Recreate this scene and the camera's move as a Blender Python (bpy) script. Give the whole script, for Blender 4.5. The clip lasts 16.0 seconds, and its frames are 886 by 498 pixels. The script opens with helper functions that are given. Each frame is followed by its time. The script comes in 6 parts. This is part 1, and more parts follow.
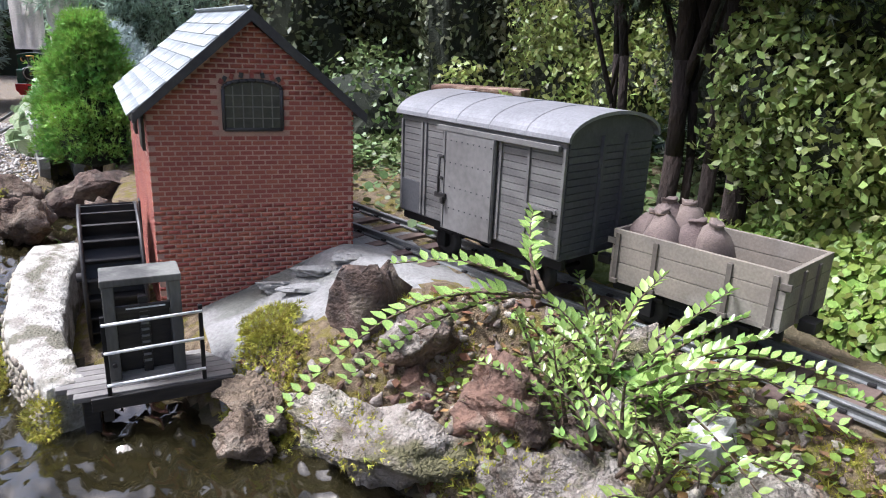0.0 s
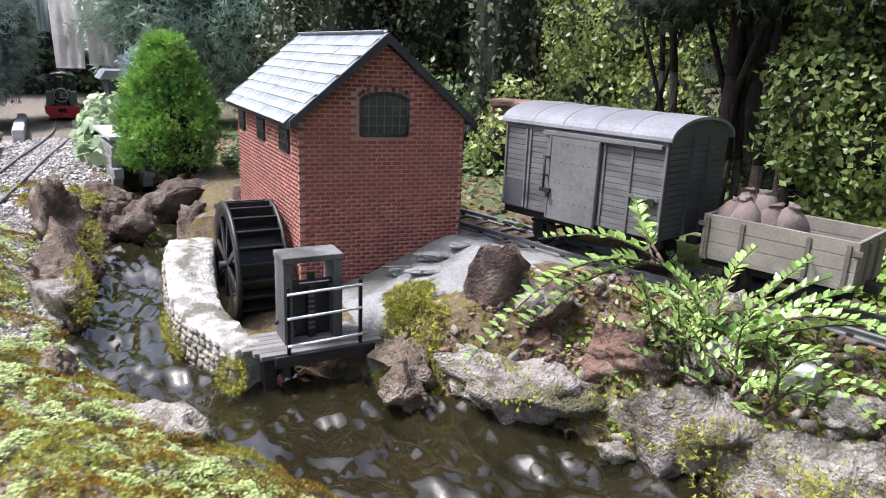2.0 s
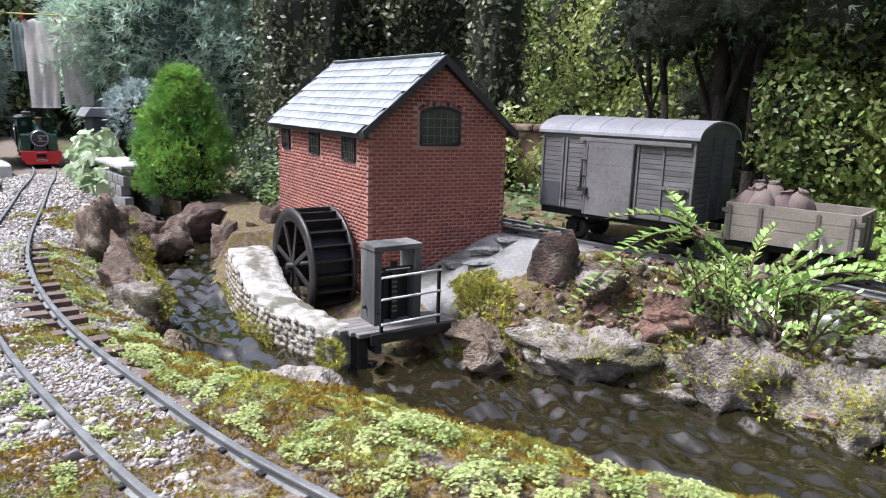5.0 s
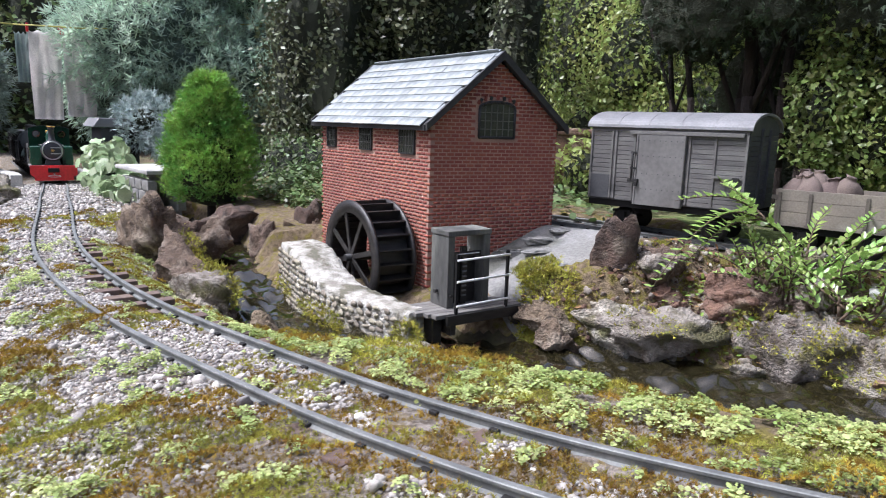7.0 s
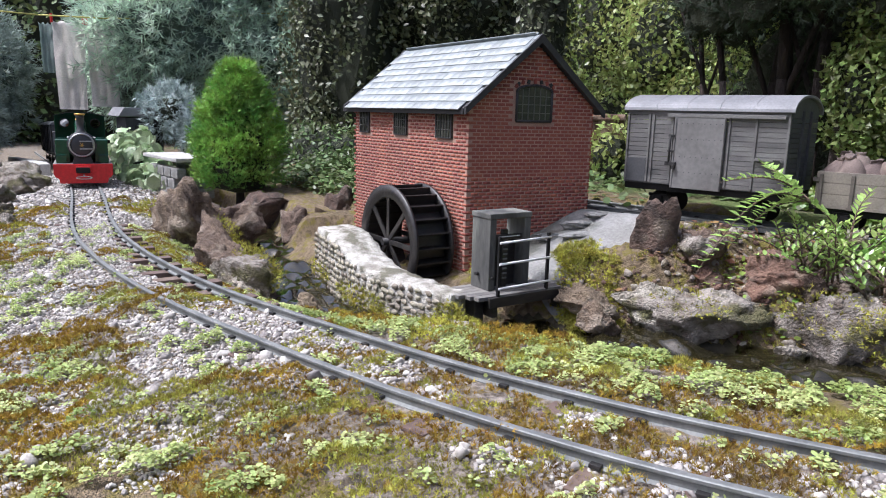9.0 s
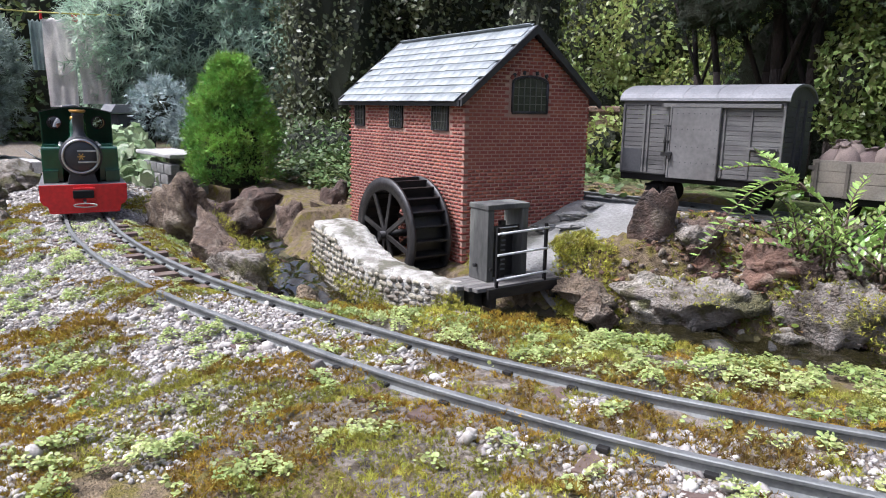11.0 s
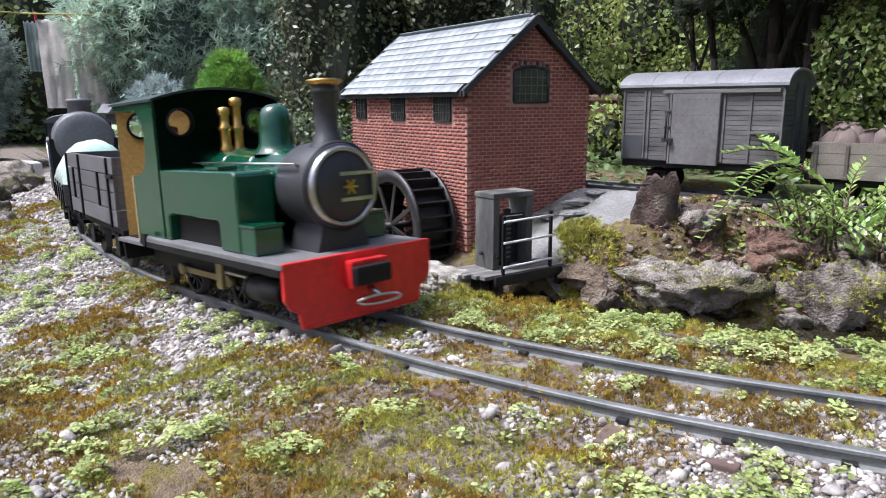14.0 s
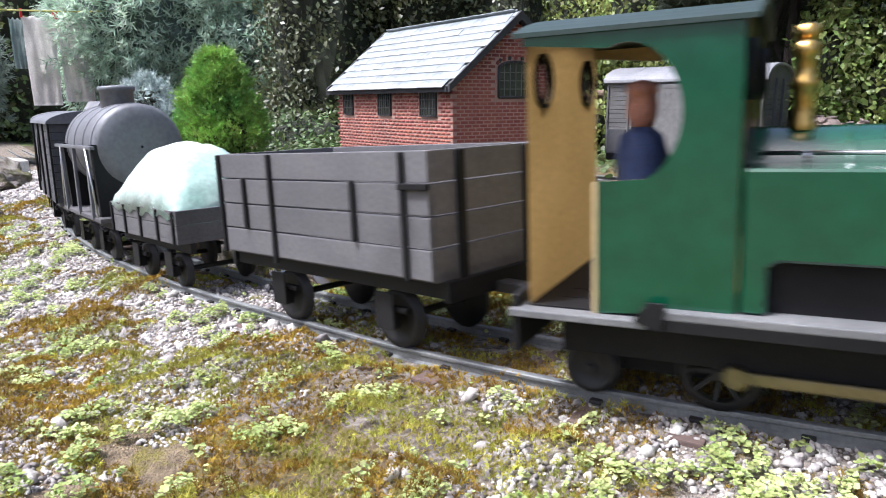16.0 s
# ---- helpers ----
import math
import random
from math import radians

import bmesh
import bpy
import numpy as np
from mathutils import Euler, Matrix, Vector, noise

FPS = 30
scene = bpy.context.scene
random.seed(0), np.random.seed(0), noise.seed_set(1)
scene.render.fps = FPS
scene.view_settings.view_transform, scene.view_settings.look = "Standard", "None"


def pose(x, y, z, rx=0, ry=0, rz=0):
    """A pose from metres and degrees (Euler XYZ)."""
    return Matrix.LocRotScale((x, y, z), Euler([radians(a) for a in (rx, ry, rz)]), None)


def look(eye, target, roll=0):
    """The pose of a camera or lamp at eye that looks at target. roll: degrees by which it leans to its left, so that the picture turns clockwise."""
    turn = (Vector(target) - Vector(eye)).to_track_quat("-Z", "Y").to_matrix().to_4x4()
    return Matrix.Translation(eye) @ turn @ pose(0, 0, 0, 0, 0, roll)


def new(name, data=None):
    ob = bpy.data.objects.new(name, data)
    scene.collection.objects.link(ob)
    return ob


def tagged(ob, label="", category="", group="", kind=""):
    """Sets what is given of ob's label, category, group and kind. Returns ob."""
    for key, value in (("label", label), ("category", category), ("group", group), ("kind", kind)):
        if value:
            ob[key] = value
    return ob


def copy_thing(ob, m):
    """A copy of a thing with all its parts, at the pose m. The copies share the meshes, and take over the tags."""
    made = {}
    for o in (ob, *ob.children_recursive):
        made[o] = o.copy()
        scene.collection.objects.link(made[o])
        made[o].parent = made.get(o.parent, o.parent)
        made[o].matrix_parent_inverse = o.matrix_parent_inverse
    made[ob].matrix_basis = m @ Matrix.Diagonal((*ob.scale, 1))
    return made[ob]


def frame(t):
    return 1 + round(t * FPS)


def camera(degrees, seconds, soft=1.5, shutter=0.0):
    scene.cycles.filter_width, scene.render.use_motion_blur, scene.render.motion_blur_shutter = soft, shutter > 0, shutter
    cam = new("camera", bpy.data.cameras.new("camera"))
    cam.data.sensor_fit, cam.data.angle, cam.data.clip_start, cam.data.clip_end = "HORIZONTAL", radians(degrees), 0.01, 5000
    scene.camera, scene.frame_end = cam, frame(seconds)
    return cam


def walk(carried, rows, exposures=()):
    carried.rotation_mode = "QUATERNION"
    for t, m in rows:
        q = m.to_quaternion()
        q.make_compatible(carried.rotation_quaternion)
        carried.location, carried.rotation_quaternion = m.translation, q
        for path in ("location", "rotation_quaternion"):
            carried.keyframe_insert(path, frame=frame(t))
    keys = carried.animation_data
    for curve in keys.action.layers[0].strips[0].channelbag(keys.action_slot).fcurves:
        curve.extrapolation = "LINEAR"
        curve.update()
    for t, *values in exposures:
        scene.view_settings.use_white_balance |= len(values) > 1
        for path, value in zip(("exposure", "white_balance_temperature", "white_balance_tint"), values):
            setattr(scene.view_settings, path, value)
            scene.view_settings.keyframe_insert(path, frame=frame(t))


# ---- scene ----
cam = camera(65.2, 16.0, soft=1.0, shutter=0.5)
PATH = [
    (0, (0.552, -0.027, 0.234), (-1.151, 0.838, -0.357), 2.4),
    (0.5, (0.569, -0.048, 0.236), (-1.136, 0.831, -0.332), 2.9),
    (1, (0.583, -0.084, 0.23), (-1.122, 0.819, -0.298), 2.8),
    (1.5, (0.582, -0.126, 0.229), (-1.119, 0.772, -0.317), 2.0),
    (2, (0.59, -0.161, 0.231), (-1.111, 0.741, -0.311), 2.3),
    (2.5, (0.608, -0.184, 0.224), (-1.091, 0.73, -0.302), 2.8),
    (3, (0.612, -0.209, 0.222), (-1.089, 0.709, -0.291), 2.8),
    (3.5, (0.611, -0.229, 0.21), (-1.09, 0.7, -0.286), 2.5),
    (4, (0.613, -0.249, 0.213), (-1.079, 0.703, -0.269), 2.5),
    (6.3, (0.592, -0.36, 0.175), (-0.993, 0.81, -0.17), 0.7),
    (6.5, (0.588, -0.367, 0.173), (-1.007, 0.787, -0.179), 0.9),
    (7, (0.586, -0.382, 0.171), (-1.029, 0.743, -0.183), 1.8),
    (7.5, (0.581, -0.393, 0.168), (-1.041, 0.721, -0.19), 2.1),
    (8, (0.578, -0.402, 0.166), (-1.048, 0.706, -0.196), 2.2),
    (8.5, (0.577, -0.404, 0.163), (-1.049, 0.699, -0.211), 1.9),
    (9, (0.575, -0.406, 0.164), (-1.056, 0.688, -0.218), 1.5),
    (9.5, (0.574, -0.405, 0.162), (-1.054, 0.69, -0.226), 1.4),
    (11.8, (0.571, -0.417, 0.16), (-1.044, 0.694, -0.234), 0.9),
    (12, (0.568, -0.419, 0.16), (-1.052, 0.686, -0.233), 0.8),
    (12.5, (0.567, -0.42, 0.159), (-1.054, 0.684, -0.234), 0.7),
    (13, (0.57, -0.421, 0.158), (-1.048, 0.687, -0.237), 0.5),
    (13.5, (0.573, -0.422, 0.157), (-1.044, 0.683, -0.246), 0.1),
    (14, (0.575, -0.421, 0.157), (-1.036, 0.692, -0.252), -0.2),
    (14.5, (0.577, -0.42, 0.156), (-1.031, 0.694, -0.258), -0.2),
    (15, (0.582, -0.419, 0.157), (-1.021, 0.702, -0.259), -0.1),
    (15.5, (0.585, -0.419, 0.157), (-1.013, 0.709, -0.26), -0.3),
    (16, (0.585, -0.423, 0.156), (-1.008, 0.711, -0.263), -0.4),
]
walk(cam, [(t, look(eye, target, roll)) for t, eye, target, roll in PATH], [(0, 0.72, 5600, 15), (4, 0.66, 5600, 15), (7, 0.45, 5600, 15), (13, 0.42, 5600, 15), (14.5, 0.46, 5600, 15), (15.2, 0.60, 5600, 15), (16, 0.86, 5600, 15)])

# ---- light ----
SUN_UP, SUN_ROT = 61.0, 206.0
world = bpy.data.worlds.new("sky")
scene.world = world
world.use_nodes = True
wn = world.node_tree.nodes
wl = world.node_tree.links
sky = wn.new("ShaderNodeTexSky")
sky.sky_type = 'NISHITA'
sky.sun_disc = False
sky.sun_elevation, sky.sun_rotation = radians(SUN_UP), radians(SUN_ROT)
sky.air_density, sky.dust_density = 0.8, 8.0
wl.new(sky.outputs[0], wn["Background"].inputs[0])
wn["Background"].inputs[1].default_value = 0.15
sun = new("sun", bpy.data.lights.new("sun", 'SUN'))
sun.data.energy, sun.data.angle, sun.data.color = 3.5, radians(9), (1.0, 0.975, 0.93)
sd = Vector((math.sin(radians(SUN_ROT)) * math.cos(radians(SUN_UP)), math.cos(radians(SUN_ROT)) * math.cos(radians(SUN_UP)), math.sin(radians(SUN_UP))))
sun.matrix_world = look(sd * 5, (0, 0, 0))


# ---- materials ----
def mat(name, c1, c2=None, rough=0.7, metal=0.0, scale=40.0, fine=400.0, bump=0.3, dist=0.002, spec=0.5, c3=None, amount3=0.5, rand=0.0, island=0.0, trans=0.0, coat=0.0, stretch=None):
    """A surface with coarse and fine colour variation and relief; scales are per metre."""
    m = bpy.data.materials.new(name)
    m.use_nodes = True
    n, l = m.node_tree.nodes, m.node_tree.links
    b = n["Principled BSDF"]
    c2 = c2 or tuple(0.7 * v for v in c1)
    tc = n.new("ShaderNodeTexCoord")
    mp = n.new("ShaderNodeMapping")
    l.new(tc.outputs["Object"], mp.inputs[0])
    if stretch:
        mp.inputs["Scale"].default_value = stretch
    n1 = n.new("ShaderNodeTexNoise")
    n1.inputs["Scale"].default_value, n1.inputs["Detail"].default_value = scale, 6
    l.new(mp.outputs[0], n1.inputs[0])
    n2 = n.new("ShaderNodeTexNoise")
    n2.inputs["Scale"].default_value, n2.inputs["Detail"].default_value = fine, 4
    l.new(mp.outputs[0], n2.inputs[0])
    r1 = n.new("ShaderNodeMapRange")
    r1.inputs[1].default_value, r1.inputs[2].default_value = 0.35, 0.65
    l.new(n1.outputs[0], r1.inputs[0])
    mx = n.new("ShaderNodeMix")
    mx.data_type = 'RGBA'
    mx.inputs[6].default_value, mx.inputs[7].default_value = (*c1, 1), (*c2, 1)
    l.new(r1.outputs[0], mx.inputs[0])
    out = mx.outputs[2]
    if c3:
        r3 = n.new("ShaderNodeMapRange")
        r3.inputs[1].default_value, r3.inputs[2].default_value = 0.62 - 0.25 * amount3, 0.72 - 0.25 * amount3
        n3 = n.new("ShaderNodeTexNoise")
        n3.inputs["Scale"].default_value, n3.inputs["Detail"].default_value = scale * 0.45, 8
        l.new(mp.outputs[0], n3.inputs[0])
        l.new(n3.outputs[0], r3.inputs[0])
        m3 = n.new("ShaderNodeMix")
        m3.data_type = 'RGBA'
        l.new(r3.outputs[0], m3.inputs[0])
        l.new(out, m3.inputs[6])
        m3.inputs[7].default_value = (*c3, 1)
        out = m3.outputs[2]
    hs = n.new("ShaderNodeHueSaturation")
    l.new(out, hs.inputs["Color"])
    r2 = n.new("ShaderNodeMapRange")
    r2.inputs[1].default_value, r2.inputs[2].default_value, r2.inputs[3].default_value, r2.inputs[4].default_value = 0.3, 0.7, 0.85, 1.15
    l.new(n2.outputs[0], r2.inputs[0])
    val = r2.outputs[0]
    if rand or island:
        src = n.new("ShaderNodeObjectInfo").outputs["Random"] if rand else n.new("ShaderNodeNewGeometry").outputs["Random Per Island"]
        k = rand or island
        r4 = n.new("ShaderNodeMapRange")
        r4.inputs[3].default_value, r4.inputs[4].default_value = 1 - k, 1 + k
        l.new(src, r4.inputs[0])
        mu = n.new("ShaderNodeMath")
        mu.operation = 'MULTIPLY'
        l.new(val, mu.inputs[0])
        l.new(r4.outputs[0], mu.inputs[1])
        val = mu.outputs[0]
        r5 = n.new("ShaderNodeMapRange")
        r5.inputs[3].default_value, r5.inputs[4].default_value = 0.5 - 0.06 * k, 0.5 + 0.06 * k
        l.new(src, r5.inputs[0])
        l.new(r5.outputs[0], hs.inputs["Hue"])
    l.new(val, hs.inputs["Value"])
    l.new(hs.outputs[0], b.inputs["Base Color"])
    b.inputs["Roughness"].default_value, b.inputs["Metallic"].default_value = rough, metal
    b.inputs["Specular IOR Level"].default_value = spec
    b.inputs["Coat Weight"].default_value = coat
    b.inputs["Coat Roughness"].default_value = 0.12
    if trans:
        t = n.new("ShaderNodeBsdfTranslucent")
        l.new(hs.outputs[0], t.inputs[0])
        ms = n.new("ShaderNodeMixShader")
        ms.inputs[0].default_value = trans
        l.new(b.outputs[0], ms.inputs[1])
        l.new(t.outputs[0], ms.inputs[2])
        l.new(ms.outputs[0], n["Material Output"].inputs[0])
    if bump:
        ad = n.new("ShaderNodeMath")
        ad.operation = 'ADD'
        l.new(n1.outputs[0], ad.inputs[0])
        l.new(n2.outputs[0], ad.inputs[1])
        bp = n.new("ShaderNodeBump")
        bp.inputs["Strength"].default_value, bp.inputs["Distance"].default_value = bump, dist
        l.new(ad.outputs[0], bp.inputs["Height"])
        l.new(bp.outputs[0], b.inputs["Normal"])
    return m


M_BRICK = mat("brick_red", (0.30, 0.085, 0.055), (0.20, 0.055, 0.04), rough=0.85, scale=25, fine=900, bump=0.4, dist=0.0002, rand=0.13)
M_MORTAR = mat("mortar", (0.40, 0.25, 0.19), (0.30, 0.18, 0.14), rough=0.95, scale=60, fine=1200, bump=0.4, dist=0.0003)
M_SLATE = mat("slate", (0.22, 0.245, 0.25), (0.14, 0.16, 0.165), rough=0.6, scale=60, fine=900, bump=0.35, dist=0.0004, c3=(0.32, 0.34, 0.32), amount3=0.4, rand=0.2)
M_BARGE = mat("black_paint", (0.018, 0.018, 0.02), (0.035, 0.034, 0.034), rough=0.6, scale=50, bump=0.2, dist=0.0004)
M_BLACKWOOD = mat("tarred_wood", (0.012, 0.011, 0.011), (0.03, 0.026, 0.023), rough=0.45, scale=60, bump=0.4, dist=0.0004, stretch=(1, 1, 5))
M_IRON = mat("black_iron", (0.010, 0.010, 0.010), (0.022, 0.019, 0.017), rough=0.6, metal=0.1, scale=80, bump=0.2, dist=0.0003)
M_WINDOW = mat("dark_glass", (0.03, 0.034, 0.03), (0.06, 0.062, 0.05), rough=0.25, scale=60, bump=0.1, dist=0.0002)
M_DOORGREY = mat("weathered_black_wood", (0.05, 0.05, 0.046), (0.09, 0.088, 0.08), rough=0.8, scale=50, bump=0.4, dist=0.0004, c3=(0.16, 0.16, 0.14), amount3=0.2, stretch=(1, 1, 0.3))
M_WHITE = mat("white_paint_worn", (0.72, 0.72, 0.70), (0.5, 0.5, 0.48), rough=0.6, scale=80, bump=0.2, dist=0.0003)
M_GREYWOOD = mat("grey_painted_wood", (0.105, 0.10, 0.095), (0.15, 0.145, 0.135), rough=0.75, scale=30, fine=500, bump=0.35, dist=0.0003, c3=(0.07, 0.068, 0.066), amount3=0.3, rand=0.1, stretch=(1, 1, 3))
# dark grey wood; on the goods van's ends it paints in their shade
M_DARK_AND_SHADE_WOOD = mat("dark_and_shade_grey_wood", (0.045, 0.046, 0.05), (0.07, 0.07, 0.072), rough=0.8, scale=30, bump=0.35, dist=0.0003, rand=0.1)
M_TANWOOD = mat("weathered_tan_wood", (0.22, 0.19, 0.15), (0.16, 0.14, 0.115), rough=0.8, scale=30, fine=600, bump=0.35, dist=0.0003, c3=(0.28, 0.26, 0.22), amount3=0.3, rand=0.08)
M_ROOFGREY = mat("grey_roof_sheet", (0.20, 0.20, 0.205), (0.145, 0.145, 0.15), rough=0.6, scale=25, fine=500, bump=0.15, dist=0.0003, c3=(0.16, 0.155, 0.15), amount3=0.25)
M_ROCK = mat("tufa_rock", (0.20, 0.145, 0.10), (0.075, 0.052, 0.036), rough=0.95, scale=80, fine=420, bump=1.0, dist=0.006, c3=(0.28, 0.225, 0.17), amount3=0.4, rand=0.25)
M_PALEROCK = mat("pale_rock", (0.42, 0.38, 0.32), (0.15, 0.12, 0.085), rough=0.95, scale=75, fine=420, bump=1.0, dist=0.007, c3=(0.16, 0.15, 0.07), amount3=0.4, rand=0.2)
M_CONCRETE = mat("rough_cement", (0.27, 0.265, 0.25), (0.19, 0.185, 0.17), rough=0.95, scale=30, fine=350, bump=0.8, dist=0.002, c3=(0.12, 0.12, 0.10), amount3=0.3)
M_WALLSTONE = mat("pale_wall_stone", (0.36, 0.32, 0.25), (0.20, 0.175, 0.13), rough=0.95, scale=60, fine=500, bump=0.8, dist=0.0015, c3=(0.13, 0.12, 0.06), amount3=0.35, rand=0.3)
M_WALLCAP = mat("bleached_wall_cap", (0.56, 0.54, 0.48), (0.26, 0.24, 0.20), rough=0.95, scale=90, fine=450, bump=1.0, dist=0.003, c3=(0.15, 0.14, 0.10), amount3=0.35)
M_SOIL = mat("moss_and_soil", (0.24, 0.18, 0.11), (0.11, 0.08, 0.045), rough=1.0, scale=170, fine=900, bump=1.0, dist=0.003, c3=(0.17, 0.14, 0.03), amount3=0.5)
M_PEBBLE = mat("pale_gravel", (0.47, 0.44, 0.40), (0.24, 0.215, 0.19), rough=0.85, scale=120, fine=900, bump=0.4, dist=0.0005, island=0.45)
M_MOSS = mat("brown_green_moss", (0.36, 0.23, 0.025), (0.17, 0.11, 0.02), rough=1.0, scale=25, fine=700, bump=0.4, dist=0.001, island=0.4, trans=0.2)
M_MOSSY = mat("yellow_green_moss", (0.44, 0.40, 0.06), (0.22, 0.22, 0.04), rough=1.0, scale=40, fine=700, bump=0.4, dist=0.001, island=0.4, trans=0.25)
M_CRESS = mat("creeping_leaf", (0.29, 0.36, 0.10), (0.52, 0.57, 0.23), rough=0.5, scale=25, bump=0.0, island=0.35, trans=0.35)
M_LEAF = mat("glossy_leaf", (0.20, 0.34, 0.08), (0.38, 0.50, 0.14), rough=0.25, scale=18, bump=0.0, island=0.3, trans=0.3, spec=0.6)
M_TWIG = mat("twig_bark", (0.12, 0.08, 0.05), (0.07, 0.05, 0.035), rough=0.9, scale=120, bump=0.5, dist=0.0006)
M_RAIL = mat("rail_steel", (0.13, 0.135, 0.13), (0.20, 0.205, 0.195), rough=0.6, metal=0.3, scale=60, fine=600, bump=0.15, dist=0.0002)
M_SLEEPER = mat("sleeper_brown", (0.10, 0.065, 0.05), (0.15, 0.11, 0.09), rough=0.85, scale=60, bump=0.4, dist=0.0005, rand=0.2)
M_GREEN = mat("green_enamel", (0.005, 0.064, 0.030), (0.004, 0.052, 0.024), rough=0.2, scale=12, fine=120, bump=0.03, dist=0.0003, coat=0.6)
M_RED = mat("red_enamel", (0.62, 0.02, 0.02), (0.52, 0.017, 0.017), rough=0.4, scale=20, fine=200, bump=0.05, dist=0.0002)
M_BLACK = mat("satin_black", (0.008, 0.008, 0.008), (0.014, 0.013, 0.013), rough=0.6, spec=0.2, scale=30, fine=400, bump=0.1, dist=0.0002)
M_SMOKE = mat("smokebox_grey", (0.036, 0.037, 0.039), (0.026, 0.026, 0.028), rough=0.5, scale=30, fine=400, bump=0.1, dist=0.0002)
M_PLATE = mat("footplate_grey", (0.16, 0.16, 0.155), (0.12, 0.12, 0.118), rough=0.55, scale=40, bump=0.1, dist=0.0002)
M_STEEL = mat("bright_steel", (0.55, 0.55, 0.54), (0.4, 0.4, 0.39), rough=0.3, metal=1.0, scale=60, bump=0.05, dist=0.0002)
M_BRASS = mat("brass", (0.70, 0.45, 0.13), (0.6, 0.36, 0.1), rough=0.28, metal=1.0, scale=60, bump=0.05, dist=0.0002)
M_CREAM = mat("cream_cab_lining", (0.50, 0.39, 0.20), (0.43, 0.33, 0.16), rough=0.6, scale=30, bump=0.1, dist=0.0002)
M_TANK = mat("tank_grey", (0.13, 0.135, 0.14), (0.10, 0.10, 0.105), rough=0.5, scale=30, fine=300, bump=0.12, dist=0.0002)
M_SACK = mat("sack_cloth", (0.17, 0.13, 0.11), (0.12, 0.09, 0.08), rough=0.95, scale=60, fine=900, bump=0.6, dist=0.0008, rand=0.2)
M_TARP = mat("pale_canvas", (0.62, 0.68, 0.62), (0.30, 0.50, 0.40), rough=0.8, scale=14, fine=300, bump=0.3, dist=0.0008)
M_CLOTH = mat("white_cloth", (0.84, 0.80, 0.77), (0.76, 0.72, 0.69), rough=0.9, scale=20, fine=300, bump=0.3, dist=0.001, trans=0.2)
M_BLUE = mat("blue_cloth", (0.10, 0.26, 0.55), (0.08, 0.2, 0.45), rough=0.85, scale=15, bump=0.2, dist=0.001)
M_CONIFER = mat("bright_conifer", (0.32, 0.50, 0.09), (0.13, 0.28, 0.05), rough=0.7, scale=18, bump=0, island=0.35, trans=0.25)
M_BLUEPINE = mat("blue_grey_conifer", (0.62, 0.73, 0.57), (0.38, 0.50, 0.39), rough=0.75, scale=5, bump=0, island=0.35, trans=0.3)
M_IVY = mat("ivy_leaf", (0.14, 0.15, 0.075), (0.07, 0.085, 0.04), rough=0.45, scale=6, bump=0, island=0.5, trans=0.15)
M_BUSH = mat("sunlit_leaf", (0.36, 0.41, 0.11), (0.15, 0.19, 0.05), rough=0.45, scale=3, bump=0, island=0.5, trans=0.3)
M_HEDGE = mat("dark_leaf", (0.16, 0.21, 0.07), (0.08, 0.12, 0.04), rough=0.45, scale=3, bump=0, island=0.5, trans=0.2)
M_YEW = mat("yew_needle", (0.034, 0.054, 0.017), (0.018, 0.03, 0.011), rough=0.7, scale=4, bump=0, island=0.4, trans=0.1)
M_SILVER = mat("silver_leaf", (0.48, 0.54, 0.52), (0.32, 0.40, 0.38), rough=0.7, scale=20, bump=0, island=0.3, trans=0.2)
M_LAVENDER = mat("lavender_leaf", (0.40, 0.47, 0.40), (0.27, 0.33, 0.28), rough=0.8, scale=10, bump=0, island=0.3, trans=0.2)
# bark brown, lowered further to stand in for the shade over the trunks
M_BARK = mat("shade_darkened_bark", (0.040, 0.026, 0.019), (0.014, 0.010, 0.008), rough=0.95, scale=45, fine=320, bump=1.0, dist=0.006, stretch=(1, 1, 0.3))
M_LITTER = mat("leaf_litter", (0.12, 0.085, 0.05), (0.07, 0.06, 0.03), rough=1.0, scale=8, fine=90, bump=1.0, dist=0.01, c3=(0.09, 0.12, 0.03), amount3=0.5)
M_GRIT = mat("brown_grit", (0.30, 0.26, 0.22), (0.09, 0.07, 0.05), rough=1.0, scale=230, fine=1000, bump=1.0, dist=0.002, c3=(0.15, 0.11, 0.04), amount3=0.4)
M_REDROCK = mat("red_brown_rock", (0.19, 0.11, 0.075), (0.09, 0.055, 0.04), rough=0.95, scale=75, fine=400, bump=0.9, dist=0.003, c3=(0.30, 0.22, 0.16), amount3=0.3)
M_BARK_ROCK = mat("dark_brown_rock", (0.12, 0.08, 0.06), (0.05, 0.037, 0.03), rough=0.95, scale=75, fine=400, bump=0.9, dist=0.003, c3=(0.20, 0.16, 0.12), amount3=0.3)
M_SLAB = mat("bleached_slab", (0.46, 0.45, 0.42), (0.33, 0.32, 0.30), rough=0.9, scale=25, fine=350, bump=0.6, dist=0.002, c3=(0.25, 0.24, 0.21), amount3=0.3)
M_BED = mat("dark_stream_bed", (0.045, 0.035, 0.018), (0.02, 0.018, 0.010), rough=0.9, scale=30, fine=200, bump=0.8, dist=0.004, c3=(0.07, 0.06, 0.02), amount3=0.4)
# core colour darkened to paint the shaded gaps between pale tufts
M_PINE_SHADE = mat("pine_inner_shade", (0.11, 0.15, 0.12), (0.06, 0.085, 0.07), rough=1.0, scale=12, fine=80, bump=1.0, dist=0.02)
